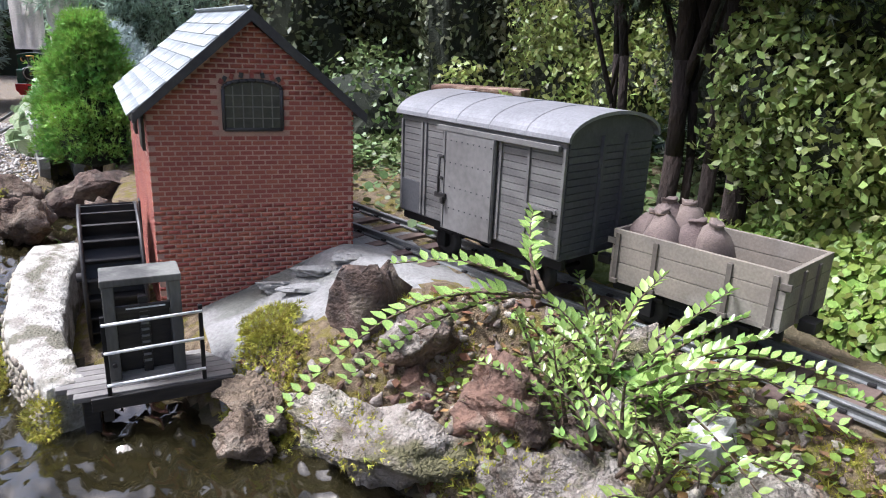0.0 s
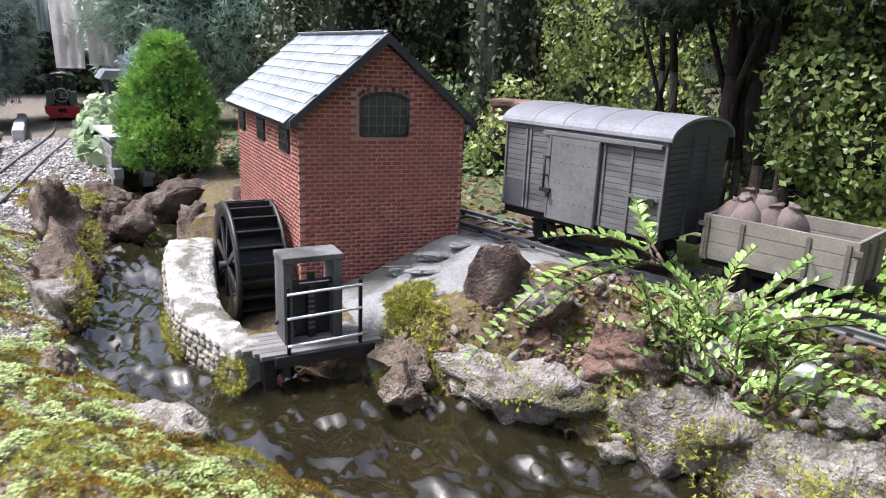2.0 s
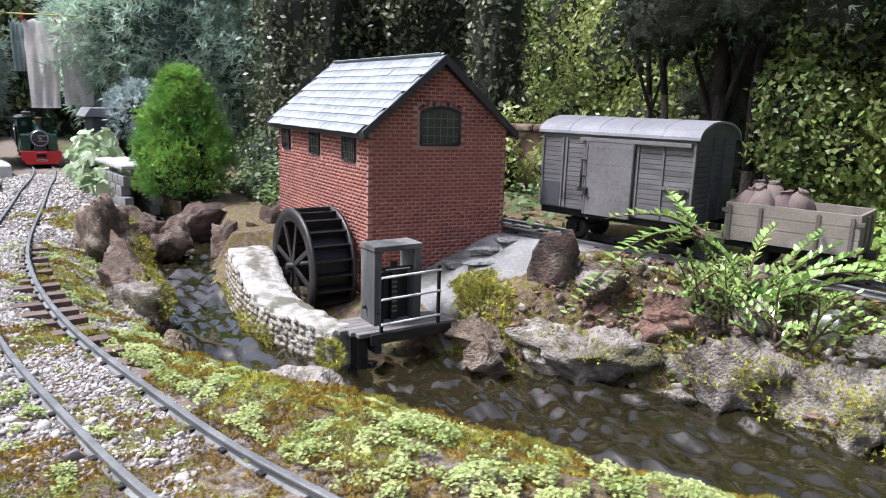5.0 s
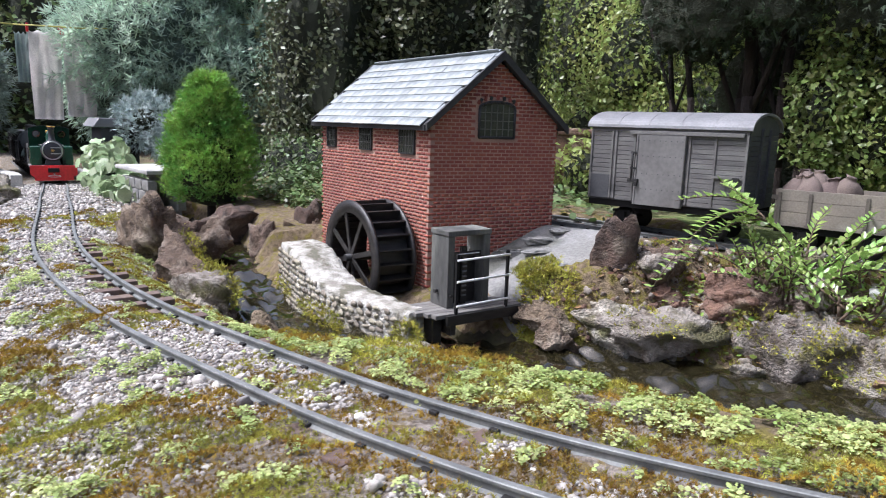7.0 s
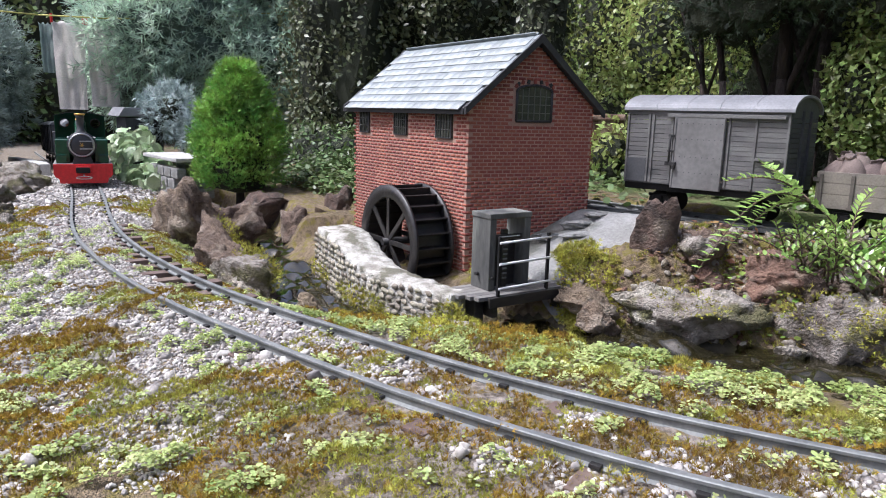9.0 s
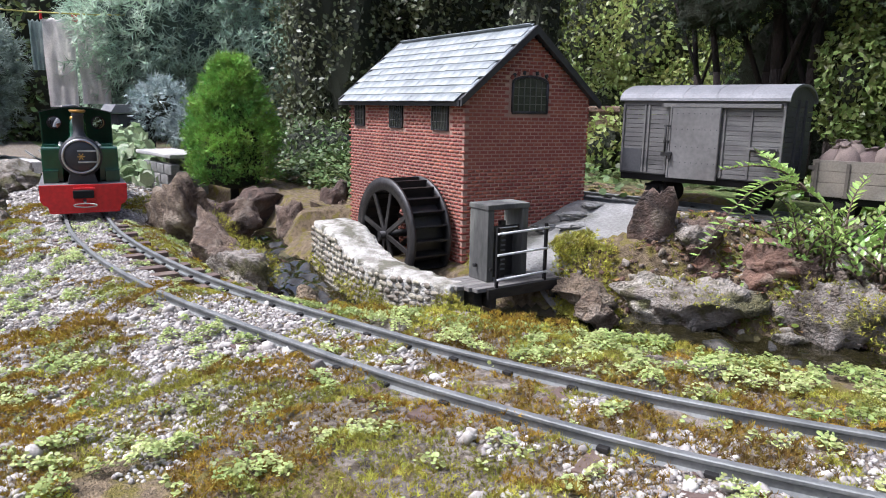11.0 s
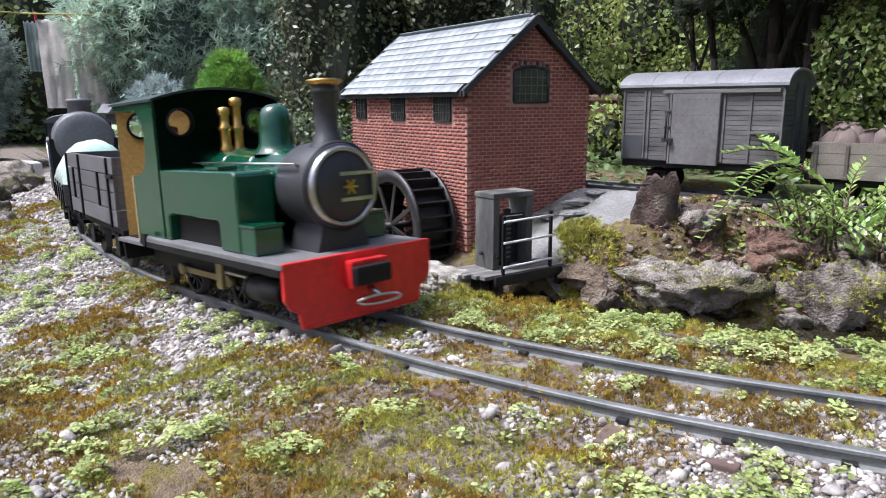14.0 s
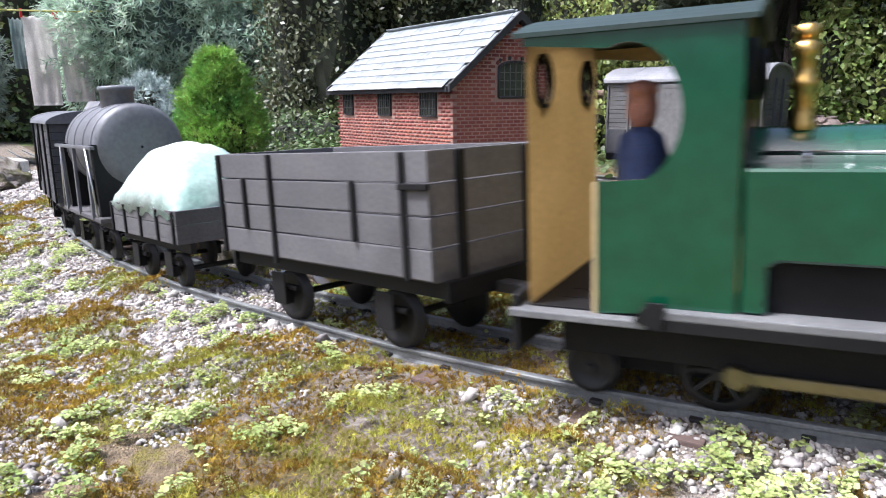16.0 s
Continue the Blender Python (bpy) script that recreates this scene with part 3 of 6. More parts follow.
def mill():
    th = empty("water_mill", pose(0, 0, 0), "red brick model water mill with slate roof and barred windows", "mill building")
    ym = (MY0 + MY1) / 2
    e = .0003
    bm = bmesh.new()
    prism(bm, [(MY0 + e, -.05), (MY1 - e, -.05), (MY1 - e, MZ1), (ym, APEX - .003), (MY0 + e, MZ1)], "x", MX0 + e, MX1 - e)
    sheared(part("wall", bm, M_MORTAR, th, "pale brown mortar core of the walls"))
    # bricks: gable first, then the long side
    P, L, D = .0038, .0092, .0012
    bb = boxb(-L / 2 + .00055, L / 2 - .00055, -D / 2, D / 2, -P / 2 + .00055, P / 2 - .00055)
    brick = bpy.data.meshes.new("brick")
    bb.to_mesh(brick)
    tmpl = ([tuple(v.co) for v in bb.verts], [tuple(v.index for v in f.verts) for f in bb.faces])
    bb.free()
    brick.materials.append(M_BRICK)
    win_g = (.059, .103, .158, .196)
    wins = [(-.236, -.211), (-.148, -.119), (-.058, -.027)]
    gable, rest = [], []
    z, row = -.03, 0
    rnd = random.Random(9)
    while z < APEX:
        half = (MY1 - MY0) / 2 if z < MZ1 else (MY1 - MY0) / 2 * (APEX - z) / (APEX - MZ1)
        y = MY0 + (L / 2 if row % 2 else 0)
        while y < MY1 + L:
            if abs(y - ym) < half - L * (.08 if z < MZ1 else .35) and not (win_g[0] - .003 < y < win_g[1] + .003 and win_g[2] - .002 < z < win_g[3] + .004):
                gable.append(Matrix.Translation((MX1 - .00072 + rnd.uniform(-.00006, .00006), y, z)) @ pose(0, 0, 0, 0, 0, 90 - 8.5))
            y += L
        if z < MZ1 - .002:
            x = MX0 + (0 if row % 2 else L / 2)
            while x < MX1 - L * .1:
                if not (z > .136 and z < .168 and any(a - .003 < x < b + .003 for a, b in wins)):
                    rest.append(Matrix.Translation((x, MY0 + .00072 + rnd.uniform(-.00006, .00006), z)))
                x += L
            for xx in np.arange(MX0, MX1, L):
                rest.append(Matrix.Translation((xx, MY1, z)))
            for yy in np.arange(MY0 + L / 2, MY1, L):
                rest.append(Matrix.Translation((MX0, yy, z)) @ pose(0, 0, 0, 0, 0, 90))
        z += P
        row += 1
    near = [m for m in gable if m.translation.z > .10][:300]
    keep = set(id(m) for m in near)
    for m in near:
        ob = new("brick", brick)
        ob.parent = th
        mm = m.copy()
        mm.translation = SHEAR @ m.translation
        ob.matrix_local = mm
    sc = scatter("brickwork", tmpl, [np.array(Matrix.Translation(SHEAR @ m.translation - m.translation) @ m) for m in gable + rest if id(m) not in keep], M_BRICKS, th, "red brick courses")
    tagged(sc, kind="stuff")
    # gable window with its arched frame
    cy, w, h0, h1 = .081, .021, .159, .189
    arch = [(cy - w, h0), (cy + w, h0)] + [(cy + w * math.cos(a), h1 + .0065 * math.sin(a)) for a in np.linspace(0, math.pi, 12)]
    win = part("window", prismb([(y * 1.0, z) for y, z in arch], "x", MX1 - .004, MX1 + .0003), M_WINDOW, th, "arched dark leaded window in the gable")
    sheared(win)
    fr = bmesh.new()
    for a, b in zip(arch, arch[1:] + arch[:1]):
        tube(fr, (MX1 + .0008, *a), (MX1 + .0008, *b), .0014, seg=6)
    sheared(part("frame", fr, M_BARGE, win, "black window frame"))
    for k in range(1, 6):
        y = cy - w + 2 * w * k / 6
        sheared(part("glazing_bar", boxb(MX1 - .0004, MX1 + .0010, y - .0004, y + .0004, h0, h1 + .005 * (1 - abs(k - 3) / 3.5)), M_GLAZE, win))
    for k in range(1, 4):
        z = h0 + (h1 + .004 - h0) * k / 4
        sheared(part("glazing_bar", boxb(MX1 - .0003, MX1 + .0009, cy - w, cy + w, z - .0004, z + .0004), M_GLAZE, win))
    for k in range(9):
        a = math.pi * (k + .5) / 9
        sheared(part("arch_brick", boxb(MX1 - .0006, MX1 + .0012, -.0014, .0014, -.0019, .0019, m=Matrix.Translation((0, cy + (w + .001) * math.cos(a) * 1.02, h1 + .0045 + .006 * math.sin(a))) @ pose(0, 0, 0, 30 * math.cos(a))), M_BARGE if k % 2 else M_BRICK, th))
    # long side windows
    for a, b in wins:
        wn_ = part("window", boxb(a, b, MY0 - .0012, MY0 + .004, .139, .166), M_WINDOW, th, "small barred window under the eaves")
        for q in ((a, a + .0018, .139, .166), (b - .0018, b, .139, .166), (a, b, .139, .1405), (a, b, .1645, .166)):
            part("frame", boxb(q[0], q[1], MY0 - .002, MY0 - .0008, q[2], q[3]), M_BARGE, wn_)
        for k in range(1, 6):
            x = a + (b - a) * k / 6
            part("bar", tubeb((x, MY0 - .0018, .1395), (x, MY0 - .0018, .1655), .0005, seg=5), M_GLAZE, wn_)
        for z in (.148, .157):
            part("bar", tubeb((a, MY0 - .0015, z), (b, MY0 - .0015, z), .0004, seg=5), M_GLAZE, wn_)
    # small opening above the wheel axle
    part("shutter", boxb(-.205, -.190, MY0 - .0016, MY0 + .003, .028, .062), M_BARGE, th, "dark hatch beside the wheel")
    # roof: boards, slates, barge boards, ridge
    ry0, ry1, rx0, rx1 = -.002, .164, -.266, .0065
    ez = .1705
    az = APEX + .004
    for sgn, ye in ((-1, ry0), (1, ry1)):
        bm = bmesh.new()
        prism(bm, [(ye, ez - .003), (ye, ez), (ym, az), (ym, az - .0035)], "x", rx0, rx1)
        sheared(part("roof_board", bm, M_BARGE, th))
    slate = boxb(-.0078, .0078, -.0115, .0105, -.0004, .0006, .0002)
    sm = bpy.data.meshes.new("slate")
    slate.to_mesh(sm)
    slate.free()
    sm.materials.append(M_SLATE)
    run = math.hypot(ym - ry0, az - ez)
    pitch = math.degrees(math.atan2(az - ez, ym - ry0))
    rows, cols = 9, 18
    for sgn in (-1, 1):
        for r in range(rows):
            f = (r + .5) / rows
            for c in range(cols + 1):
                x = rx0 + (rx1 - rx0) * (c + (.5 if r % 2 else 0)) / cols
                if x < rx0 + .002 or x > rx1 - .002:
                    continue
                y = (ry0 if sgn < 0 else ry1) + (ym - (ry0 if sgn < 0 else ry1)) * f
                z = ez + (az - ez) * f + .0016
                ob = new("slate", sm)
                ob.parent = th
                ob.matrix_local = Matrix.Translation((x + .15 * y, y, z)) @ pose(0, 0, 0, -sgn * (pitch - 4), 0, 0 if sgn < 0 else 0) @ pose(0, 0, 0, rnd.uniform(-1.5, 1.5) + (0 if sgn < 0 else 0), rnd.uniform(-1.2, 1.2), rnd.uniform(-1.5, 1.5) + (0 if sgn < 0 else 180))
    for k in range(9):
        x0 = rx0 + (rx1 - rx0) * k / 9
        sheared(part("ridge_tile", prismb([(ym - .006, az - .0035), (ym, az + .0016), (ym + .006, az - .0035), (ym, az - .001)], "x", x0 + .0004, x0 + (rx1 - rx0) / 9 - .0004), M_SLATE, th))
    for x0, x1 in ((rx1 - .001, rx1 + .0022), (rx0 - .0022, rx0 + .001)):
        for ye in (ry0 - .001, ry1 + .001):
            sheared(part("barge_board", prismb([(ye, ez - .006), (ye, ez + .0015), (ym, az + .0022), (ym, az - .0065)], "x", x0, x1), M_BARGE, th, "black painted barge board"))
    sheared(part("gutter_board", boxb(rx0 + .002, rx1 - .003, ry0 - .0012, ry0 + .001, ez - .0062, ez - .0005), M_BARGE, th))
    return th


M_BRICKS = mat("brick_red_courses", (0.30, 0.085, 0.055), (0.20, 0.055, 0.04), rough=0.85, scale=25, fine=900, bump=0.4, dist=0.0002, island=0.13)
M_GLAZE = mat("glazing_grey", (0.12, 0.12, 0.10), (0.09, 0.09, 0.08), rough=0.6)
mill()


# ---- water wheel ----
WHEEL_C = (-.068, -.0245, .028)


def water_wheel():
    th = empty("waterwheel", pose(*WHEEL_C), "black wooden overshot water wheel beside the mill wall", "water wheel")
    R, r, W = .061, .048, .043
    for y in (-W / 2 - .0015, W / 2 - .0015):
        bm = bmesh.new()
        lathe(bm, [(r, 0), (R, 0), (R, .003), (r, .003), (r, 0)], pose(0, y + .003, 0, 90), 48)
        part("rim", bm, M_BLACKWOOD, th)
        for k in range(8):
            a = math.pi * k / 4
            part("spoke", boxb(0, r + .002, -.0011, .0011, -.0026, .0026, .0004, m=pose(0, y + .0015, 0) @ pose(0, 0, 0, 0, math.degrees(a), 0)), M_BLACKWOOD, th)
    for k in range(24):
        a = 2 * math.pi * k / 24
        part("paddle", boxb(r - .002, R - .0005, -W / 2, W / 2, -.0008, .0008, .0002, m=pose(0, 0, 0, 0, math.degrees(a), 0) @ pose(0, 0, 0, 0, 0, 0)), M_BLACKWOOD, th)
        part("bucket_floor", boxb(r - .001, r + .0008, -W / 2, W / 2, -.0055, .0055, m=pose(0, 0, 0, 0, math.degrees(a) + 7, 0)), M_BLACKWOOD, th)
    part("axle", tubeb((0, -.029, 0), (0, .032, 0), .004), M_IRON, th, "iron axle")
    return th


WHEEL = water_wheel()


# ---- stone wall beside the wheel race ----
def wall_top(x):
    return float(np.interp(x, [-.16, -.10, -.075, -.05, -.02, .03, .09], [.034, .034, .030, .021, .015, .011, .008]))


def stone_wall():
    th = empty("stone_wall", Matrix(), "low curved dry-stone wall with a bleached cement cap in the stream", "stone wall")
    line = spline([(-.153, -.067, .025), (-.08, -.079, .024), (-.01, -.083, .021), (.045, -.072, .017), (.088, -.060, .013)], .004)
    bm = bmesh.new()
    rings = []
    for k, q in enumerate(line):
        a, b = line[max(k - 1, 0)], line[min(k + 1, len(line) - 1)]
        n = Vector((-(b[1] - a[1]), b[0] - a[0], 0)).normalized()
        h, top = q[2], wall_top(q[0])
        ring = []
        for u, z in ((-.96, -.06), (-.94, -.02), (-.93, top - .004), (-.86, top - .0005), (-.5, top), (0, top + .001), (.5, top), (.86, top - .0005), (.94, top - .004), (.96, -.06)):
            p = Vector((q[0], q[1], 0)) + n * (u * h)
            w = fbm(p.x * 90, p.y * 90, z * 90) * .0016
            ring.append(bm.verts.new((p.x + n.x * w, p.y + n.y * w, z + (w if z > 0 else 0))))
        rings.append(ring)
    for r, s in zip(rings[:-1], rings[1:]):
        for j in range(len(r) - 1):
            f = bm.faces.new((r[j], s[j], s[j + 1], r[j + 1]))
            f.smooth = True
    bm.faces.new(rings[0])
    bm.faces.new(rings[-1][::-1])
    part("cement_cap", bm, M_WALLCAP, th, "bleached rough cement body and cap")
    rnd = random.Random(12)
    meshes = []
    for k in range(6):
        b = rock_mesh(60 + k, .0050, .0022, .0034, .35, 2)
        me = bpy.data.meshes.new("stone")
        b.to_mesh(me)
        b.free()
        me.materials.append(M_WALLSTONE)
        meshes.append(me)

    def put(p, n, z):
        ob = new("stone", rnd.choice(meshes))
        ob.parent = th
        ob.matrix_local = Matrix.Translation((p.x, p.y, z)) @ Matrix.Rotation(math.atan2(n.y, n.x) - math.pi / 2, 4, 'Z') @ Matrix.Diagonal((rnd.uniform(.8, 1.3), 1.0, rnd.uniform(.85, 1.15), 1)) @ pose(0, 0, 0, rnd.uniform(-9, 9), rnd.uniform(-9, 9), rnd.uniform(-8, 8))
    z = -.026
    row = 0
    while z < .031:
        d = .003 * (row % 2)
        s = 0.0
        for k in range(0, len(line) - 1):
            seg = math.hypot(line[k + 1][0] - line[k][0], line[k + 1][1] - line[k][1])
            s += seg
            if s >= d:
                d += rnd.uniform(.0082, .0112)
                q = line[k]
                if z < wall_top(q[0]) - .003:
                    n = Vector((-(line[k + 1][1] - q[1]), line[k + 1][0] - q[0], 0)).normalized()
                    put(Vector((q[0], q[1], 0)) - n * (q[2] * .955), n, z + rnd.uniform(-.0006, .0006))
        for u in np.arange(-.8, .9, .28):
            if z < .030:
                put(Vector((-.1535, -.067 + u * .025, 0)), Vector((1, -.1, 0)), z)
        z += .0064
        row += 1
    return th


stone_wall()


# ---- sluice gate, deck and railing ----
def deck():
    th = empty("footbridge_deck", Matrix(), "weathered grey plank deck over the sluice channel", "footbridge")
    for k in range(6):
        x0 = .064 + k * .0078
        y0 = -.070 + .010 * (k / 5) ** 2
        part("plank", boxb(x0 + .0003, x0 + .0075, y0 + (.004 if k > 3 else 0), .056 - .003 * k, .0045, .0082, .0006), M_DECK, th)
    part("edge_beam", boxb(.1105, .1135, -.046, .044, -.002, .0070, .0006), M_BLACKWOOD, th, "black edge beam")
    for y in (-.04, .035):
        part("bearer", boxb(.066, .110, y, y + .006, -.012, .0043, .0006), M_BLACKWOOD, th)
    for y in (-.052, .044):
        part("pier", boxb(.072, .100, y, y + .010, -.06, .0035, .001), M_BLACKWOOD, th)
    return th


def sluice():
    th = empty("sluice_gate", Matrix(), "weathered black wooden sluice gate frame with rack", "sluice gate")
    z0, z1 = .0083, .0785
    x0, x1, y0, y1 = .068, .095, -.034, .013
    part("post", boxb(x0, x1, y0, y0 + .007, z0, z1 - .005, .0008), M_DOORGREY, th)
    part("post", boxb(x0, x1, y1 - .007, y1, z0, z1 - .005, .0008), M_DOORGREY, th)
    part("lintel", boxb(x0 - .0008, x1 + .0008, y0 - .0008, y1 + .0008, z1 - .005, z1, .001), M_DOORGREY, th, "grey weathered top beam")
    part("gate_board", boxb(x0 + .010, x0 + .014, y0 + .007, y1 - .007, z0, .052, .0005), M_BLACKWOOD, th)
    part("cross_bar", boxb(x1 - .007, x1 - .004, y0 + .007, y1 - .007, .0535, .058, .0004), M_BLACKWOOD, th)
    part("white_strip", boxb(x1 - .0038, x1 - .003, y0 + .013, y1 - .010, .0560, .0568), M_WHITE, th)
    part("rack_post", boxb(x1 - .012, x1 - .008, -.013, -.007, z0, .062, .0005), M_BLACKWOOD, th)
    for k in range(9):
        z = .016 + k * .0045
        part("rack_tooth", boxb(x1 - .0082, x1 - .0068, -.0125, -.0078, z, z + .0014), M_PLATE, th)
    part("bolt", tubeb((x1, y0 + .0035, .020), (x1 + .002, y0 + .0035, .020), .0015, seg=8), M_IRON, th)
    part("side_handle", tubeb((x0 + .012, y0 - .001, .022), (x0 + .012, y0 - .004, .022), .0018, seg=8), M_IRON, th)
    return th


def railing():
    th = empty("hand_railing", Matrix(), "black posts with three white worn rails on the deck", "railing")
    a, b = Vector((.1105, -.035, 0)), Vector((.1095, .0225, 0))
    for p in (a, b):
        part("post", boxb(p.x - .0013, p.x + .0013, p.y - .0013, p.y + .0013, .007, .0605, .0003), M_BLACK, th)
    for z in (.0555, .0365, .0145):
        part("rail", tubeb((a.x + .002, a.y - .001, z), (b.x + .002, b.y + .001, z + .001), .0011, seg=8), M_WHITE, th, "white painted rail")
    return th


M_DECK = mat("bleached_deck_wood", (0.20, 0.19, 0.17), (0.13, 0.12, 0.11), rough=0.85, scale=40, fine=500, bump=0.4, dist=0.0004, rand=0.2, stretch=(3, 1, 1))
deck()
sluice()
railing()


# ---- parked wagons ----
def wheelset(parent, x, gauge=GAUGE, r=.0125):
    ax = part("axle", tubeb((x, -gauge / 2 - .006, r), (x, gauge / 2 + .006, r), .0018, seg=8), M_IRON, parent)
    for s in (-1, 1):
        bm = bmesh.new()
        lathe(bm, [(.001, -.0022), (r * .8, -.0022), (r, -.0018), (r, .0012), (r + .0014, .0014), (r + .0014, .0024), (.001, .0024)], pose(x, s * gauge / 2, r, 90 * s), 24)
        part("wheel", bm, M_IRON, ax)
        part("axle_box", boxb(x - .0045, x + .0045, s * (gauge / 2 + .005) - .0025, s * (gauge / 2 + .005) + .0025, r - .004, r + .009, .0008), M_BLACK, ax)
        part("spring", boxb(x - .011, x + .011, s * (gauge / 2 + .005) - .0015, s * (gauge / 2 + .005) + .0015, r + .0075, r + .0105, .0008), M_BLACK, ax)
    return ax


def goods_van():
    th = empty("goods_van", pose(.1120, .2570, .0615, 0, 0, 14.5), "grey planked goods van with curved roof on the siding", "railway van")
    L, W, z0, z1 = .168, .093, .0355, .1125
    h, w = L / 2, W / 2
    part("solebar", boxb(-h, h, -w + .004, -w + .008, z0 - .008, z0, .0005), M_BLACK, th)
    part("solebar", boxb(-h, h, w - .008, w - .004, z0 - .008, z0, .0005), M_BLACK, th)
    part("floor", boxb(-h, h, -w + .0012, w - .0012, z0 - .001, z0 + .002), M_DARK_AND_SHADE_WOOD, th)
    n = 16
    ph = (z1 - z0) / n
    for k in range(n):
        za, zb = z0 + k * ph, z0 + (k + 1) * ph - .0004
        for y in (-w, w - .002):
            part("plank", boxb(-h + .001, h - .001, y, y + .002, za, zb, .0002), M_GREYWOOD, th)
        # ends coloured darker than the sides, as if turned from the light
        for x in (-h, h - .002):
            part("end_plank", boxb(x, x + .002, -w + .002, w - .002, za, zb, .0002), M_DARK_AND_SHADE_WOOD, th)
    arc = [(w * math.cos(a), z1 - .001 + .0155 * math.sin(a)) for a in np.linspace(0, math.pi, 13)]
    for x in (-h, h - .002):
        part("end_board", prismb(arc, "x", x, x + .002), M_DARK_AND_SHADE_WOOD, th, "boarded arched end, darker grey for its shaded side")
    ro = [((w + .0035) * math.cos(a), z1 + .0175 * math.sin(a)) for a in np.linspace(0, math.pi, 21)]
    ri = [((w + .0015) * math.cos(a), z1 - .001 + .0162 * math.sin(a)) for a in np.linspace(math.pi, 0, 21)]
    bm = prismb(ro + ri, "x", -h - .003, h + .003)
    part("roof", bm, M_ROOFGREY, th, "curved pale grey roof sheet with seams")
    for x in np.linspace(-h * .6, h * .6, 4):
        part("roof_seam", prismb([(y * 1.003, z + .0003) for y, z in ro] + [(y, z - .0008) for y, z in ro[::-1]], "x", x - .0004, x + .0004), M_ROOFGREY, th)
    f = -w - .0014
    for x in (-h + .001, -.0585, -.054, -.0325, .0262, .052, h - .0025):
        part("side_post", boxb(x, x + .0022, f, f + .0024, z0 + .001, z1 - .004, .0003), M_GREYWOOD, th)
    door = part("door", boxb(-.0285, .0245, f - .0026, f - .0002, z0 - .003, z1 - .006, .0004), M_DOORSHEET, th, "smooth riveted grey sliding door")
    for z in (z0 + .014, z0 + .030, z0 + .048, z0 + .064):
        for k in range(9):
            x = -.026 + k * .0059
            part("rivet", tubeb((x, f - .0026, z), (x, f - .0031, z), .0005, seg=6), M_DARK_AND_SHADE_WOOD, door)
    for x in (-.0275, .0225):
        part("door_edge", boxb(x, x + .0014, f - .0034, f - .0024, z0 - .002, z1 - .007, .0003), M_DOORSHEET, door)
    part("door_handle", tubeb((-.031, f - .004, z0 + .022), (-.031, f - .004, z0 + .052), .0011, seg=6), M_IRON, door, "black iron latch")
    for z in (z0 + .050, z0 + .034):
        part("staple", boxb(-.033, -.0265, f - .0045, f - .0022, z, z + .0022, .0004), M_IRON, door)
    part("latch", boxb(-.035, -.023, f - .0048, f - .0025, z0 + .020, z0 + .0240, .0006), M_IRON, door)
    part("padlock", boxb(-.0265, -.0235, f - .0065, f - .0036, z0 + .0165, z0 + .0215, .0006), M_IRON, door)
    part("door_rail", boxb(-.036, h - .004, f - .0030, f, z1 - .0068, z1 - .0030, .0004), M_GREYWOOD, th)
    part("hinge_bar", boxb(.054, h - .004, f - .001, f + .0004, z0 + .030, z0 + .0325, .0002), M_GREYWOOD, th)
    part("lamp_iron", boxb(h - .012, h - .006, f - .002, f, z0 + .027, z0 + .032, .0003), M_IRON, th)
    part("lower_panel", boxb(-h + .003, -.0588, f + .0002, f + .0016, z0 + .0005, z0 + .026, .0003), M_DARK_AND_SHADE_WOOD, th, "dark lower corner panel")
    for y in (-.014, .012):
        part("end_post", boxb(h, h + .0025, y, y + .003, z0, z1 + .002, .0003), M_DARK_AND_SHADE_WOOD, th)
        part("end_post", boxb(-h - .0025, -h, y, y + .003, z0, z1 + .002, .0003), M_DARK_AND_SHADE_WOOD, th)
    for x in (-.05, .05):
        wheelset(th, x)
    for s in (-1, 1):
        part("coupling", boxb(s * h if s > 0 else -h - .010, h + .010 if s > 0 else -h, -.004, .004, z0 - .008, z0 - .002, .0008), M_IRON, th)
    return th


def open_wagon():
    th = empty("open_wagon", pose(.2610, .3130, .0602, 0, 0, 16.5), "weathered tan dropside wagon loaded with sacks on the siding", "railway wagon")
    L, W, z0, z1 = .110, .066, .0275, .0598
    h, w = L / 2, W / 2
    part("floor", boxb(-h, h, -w, w, z0 - .003, z0, .0003), M_TANWOOD, th)
    for k in range(3):
        za, zb = z0 + k * (z1 - z0) / 3, z0 + (k + 1) * (z1 - z0) / 3 - .0004
        for y in (-w, w - .0028):
            part("side_plank", boxb(-h, h, y, y + .0028, za, zb, .0003), M_TANWOOD, th)
        for x in (-h, h - .0028):
            part("end_plank", boxb(x, x + .0028, -w + .0028, w - .0028, za, zb, .0003), M_TANWOOD, th)
    for x in (-h + .004, -h + .031, h - .046 + .014, h - .006):
        for s in (-1, 1):
            y = s * w
            part("side_strap", boxb(x - .0016, x + .0016, min(y, y + s * .0014), max(y, y + s * .0014), z0 - .003, z1 - .003, .0003), M_STRAP, th)
            part("hinge", boxb(x - .0026, x + .0026, min(y, y + s * .002), max(y, y + s * .002), z0 - .0035, z0 - .0005, .0004), M_STRAP, th)
    for s in (-1, 1):
        part("corner_plate", boxb(s * h - .003, s * h + .003, -w - .0016, -w, z1 - .010, z1 - .006, .0004), M_STRAP, th)
        for y in (-.012, .009):
            part("end_strap", boxb(min(s * h, s * (h + .0016)), max(s * h, s * (h + .0016)), y, y + .003, z0 - .002, z1 - .003, .0003), M_STRAP, th)
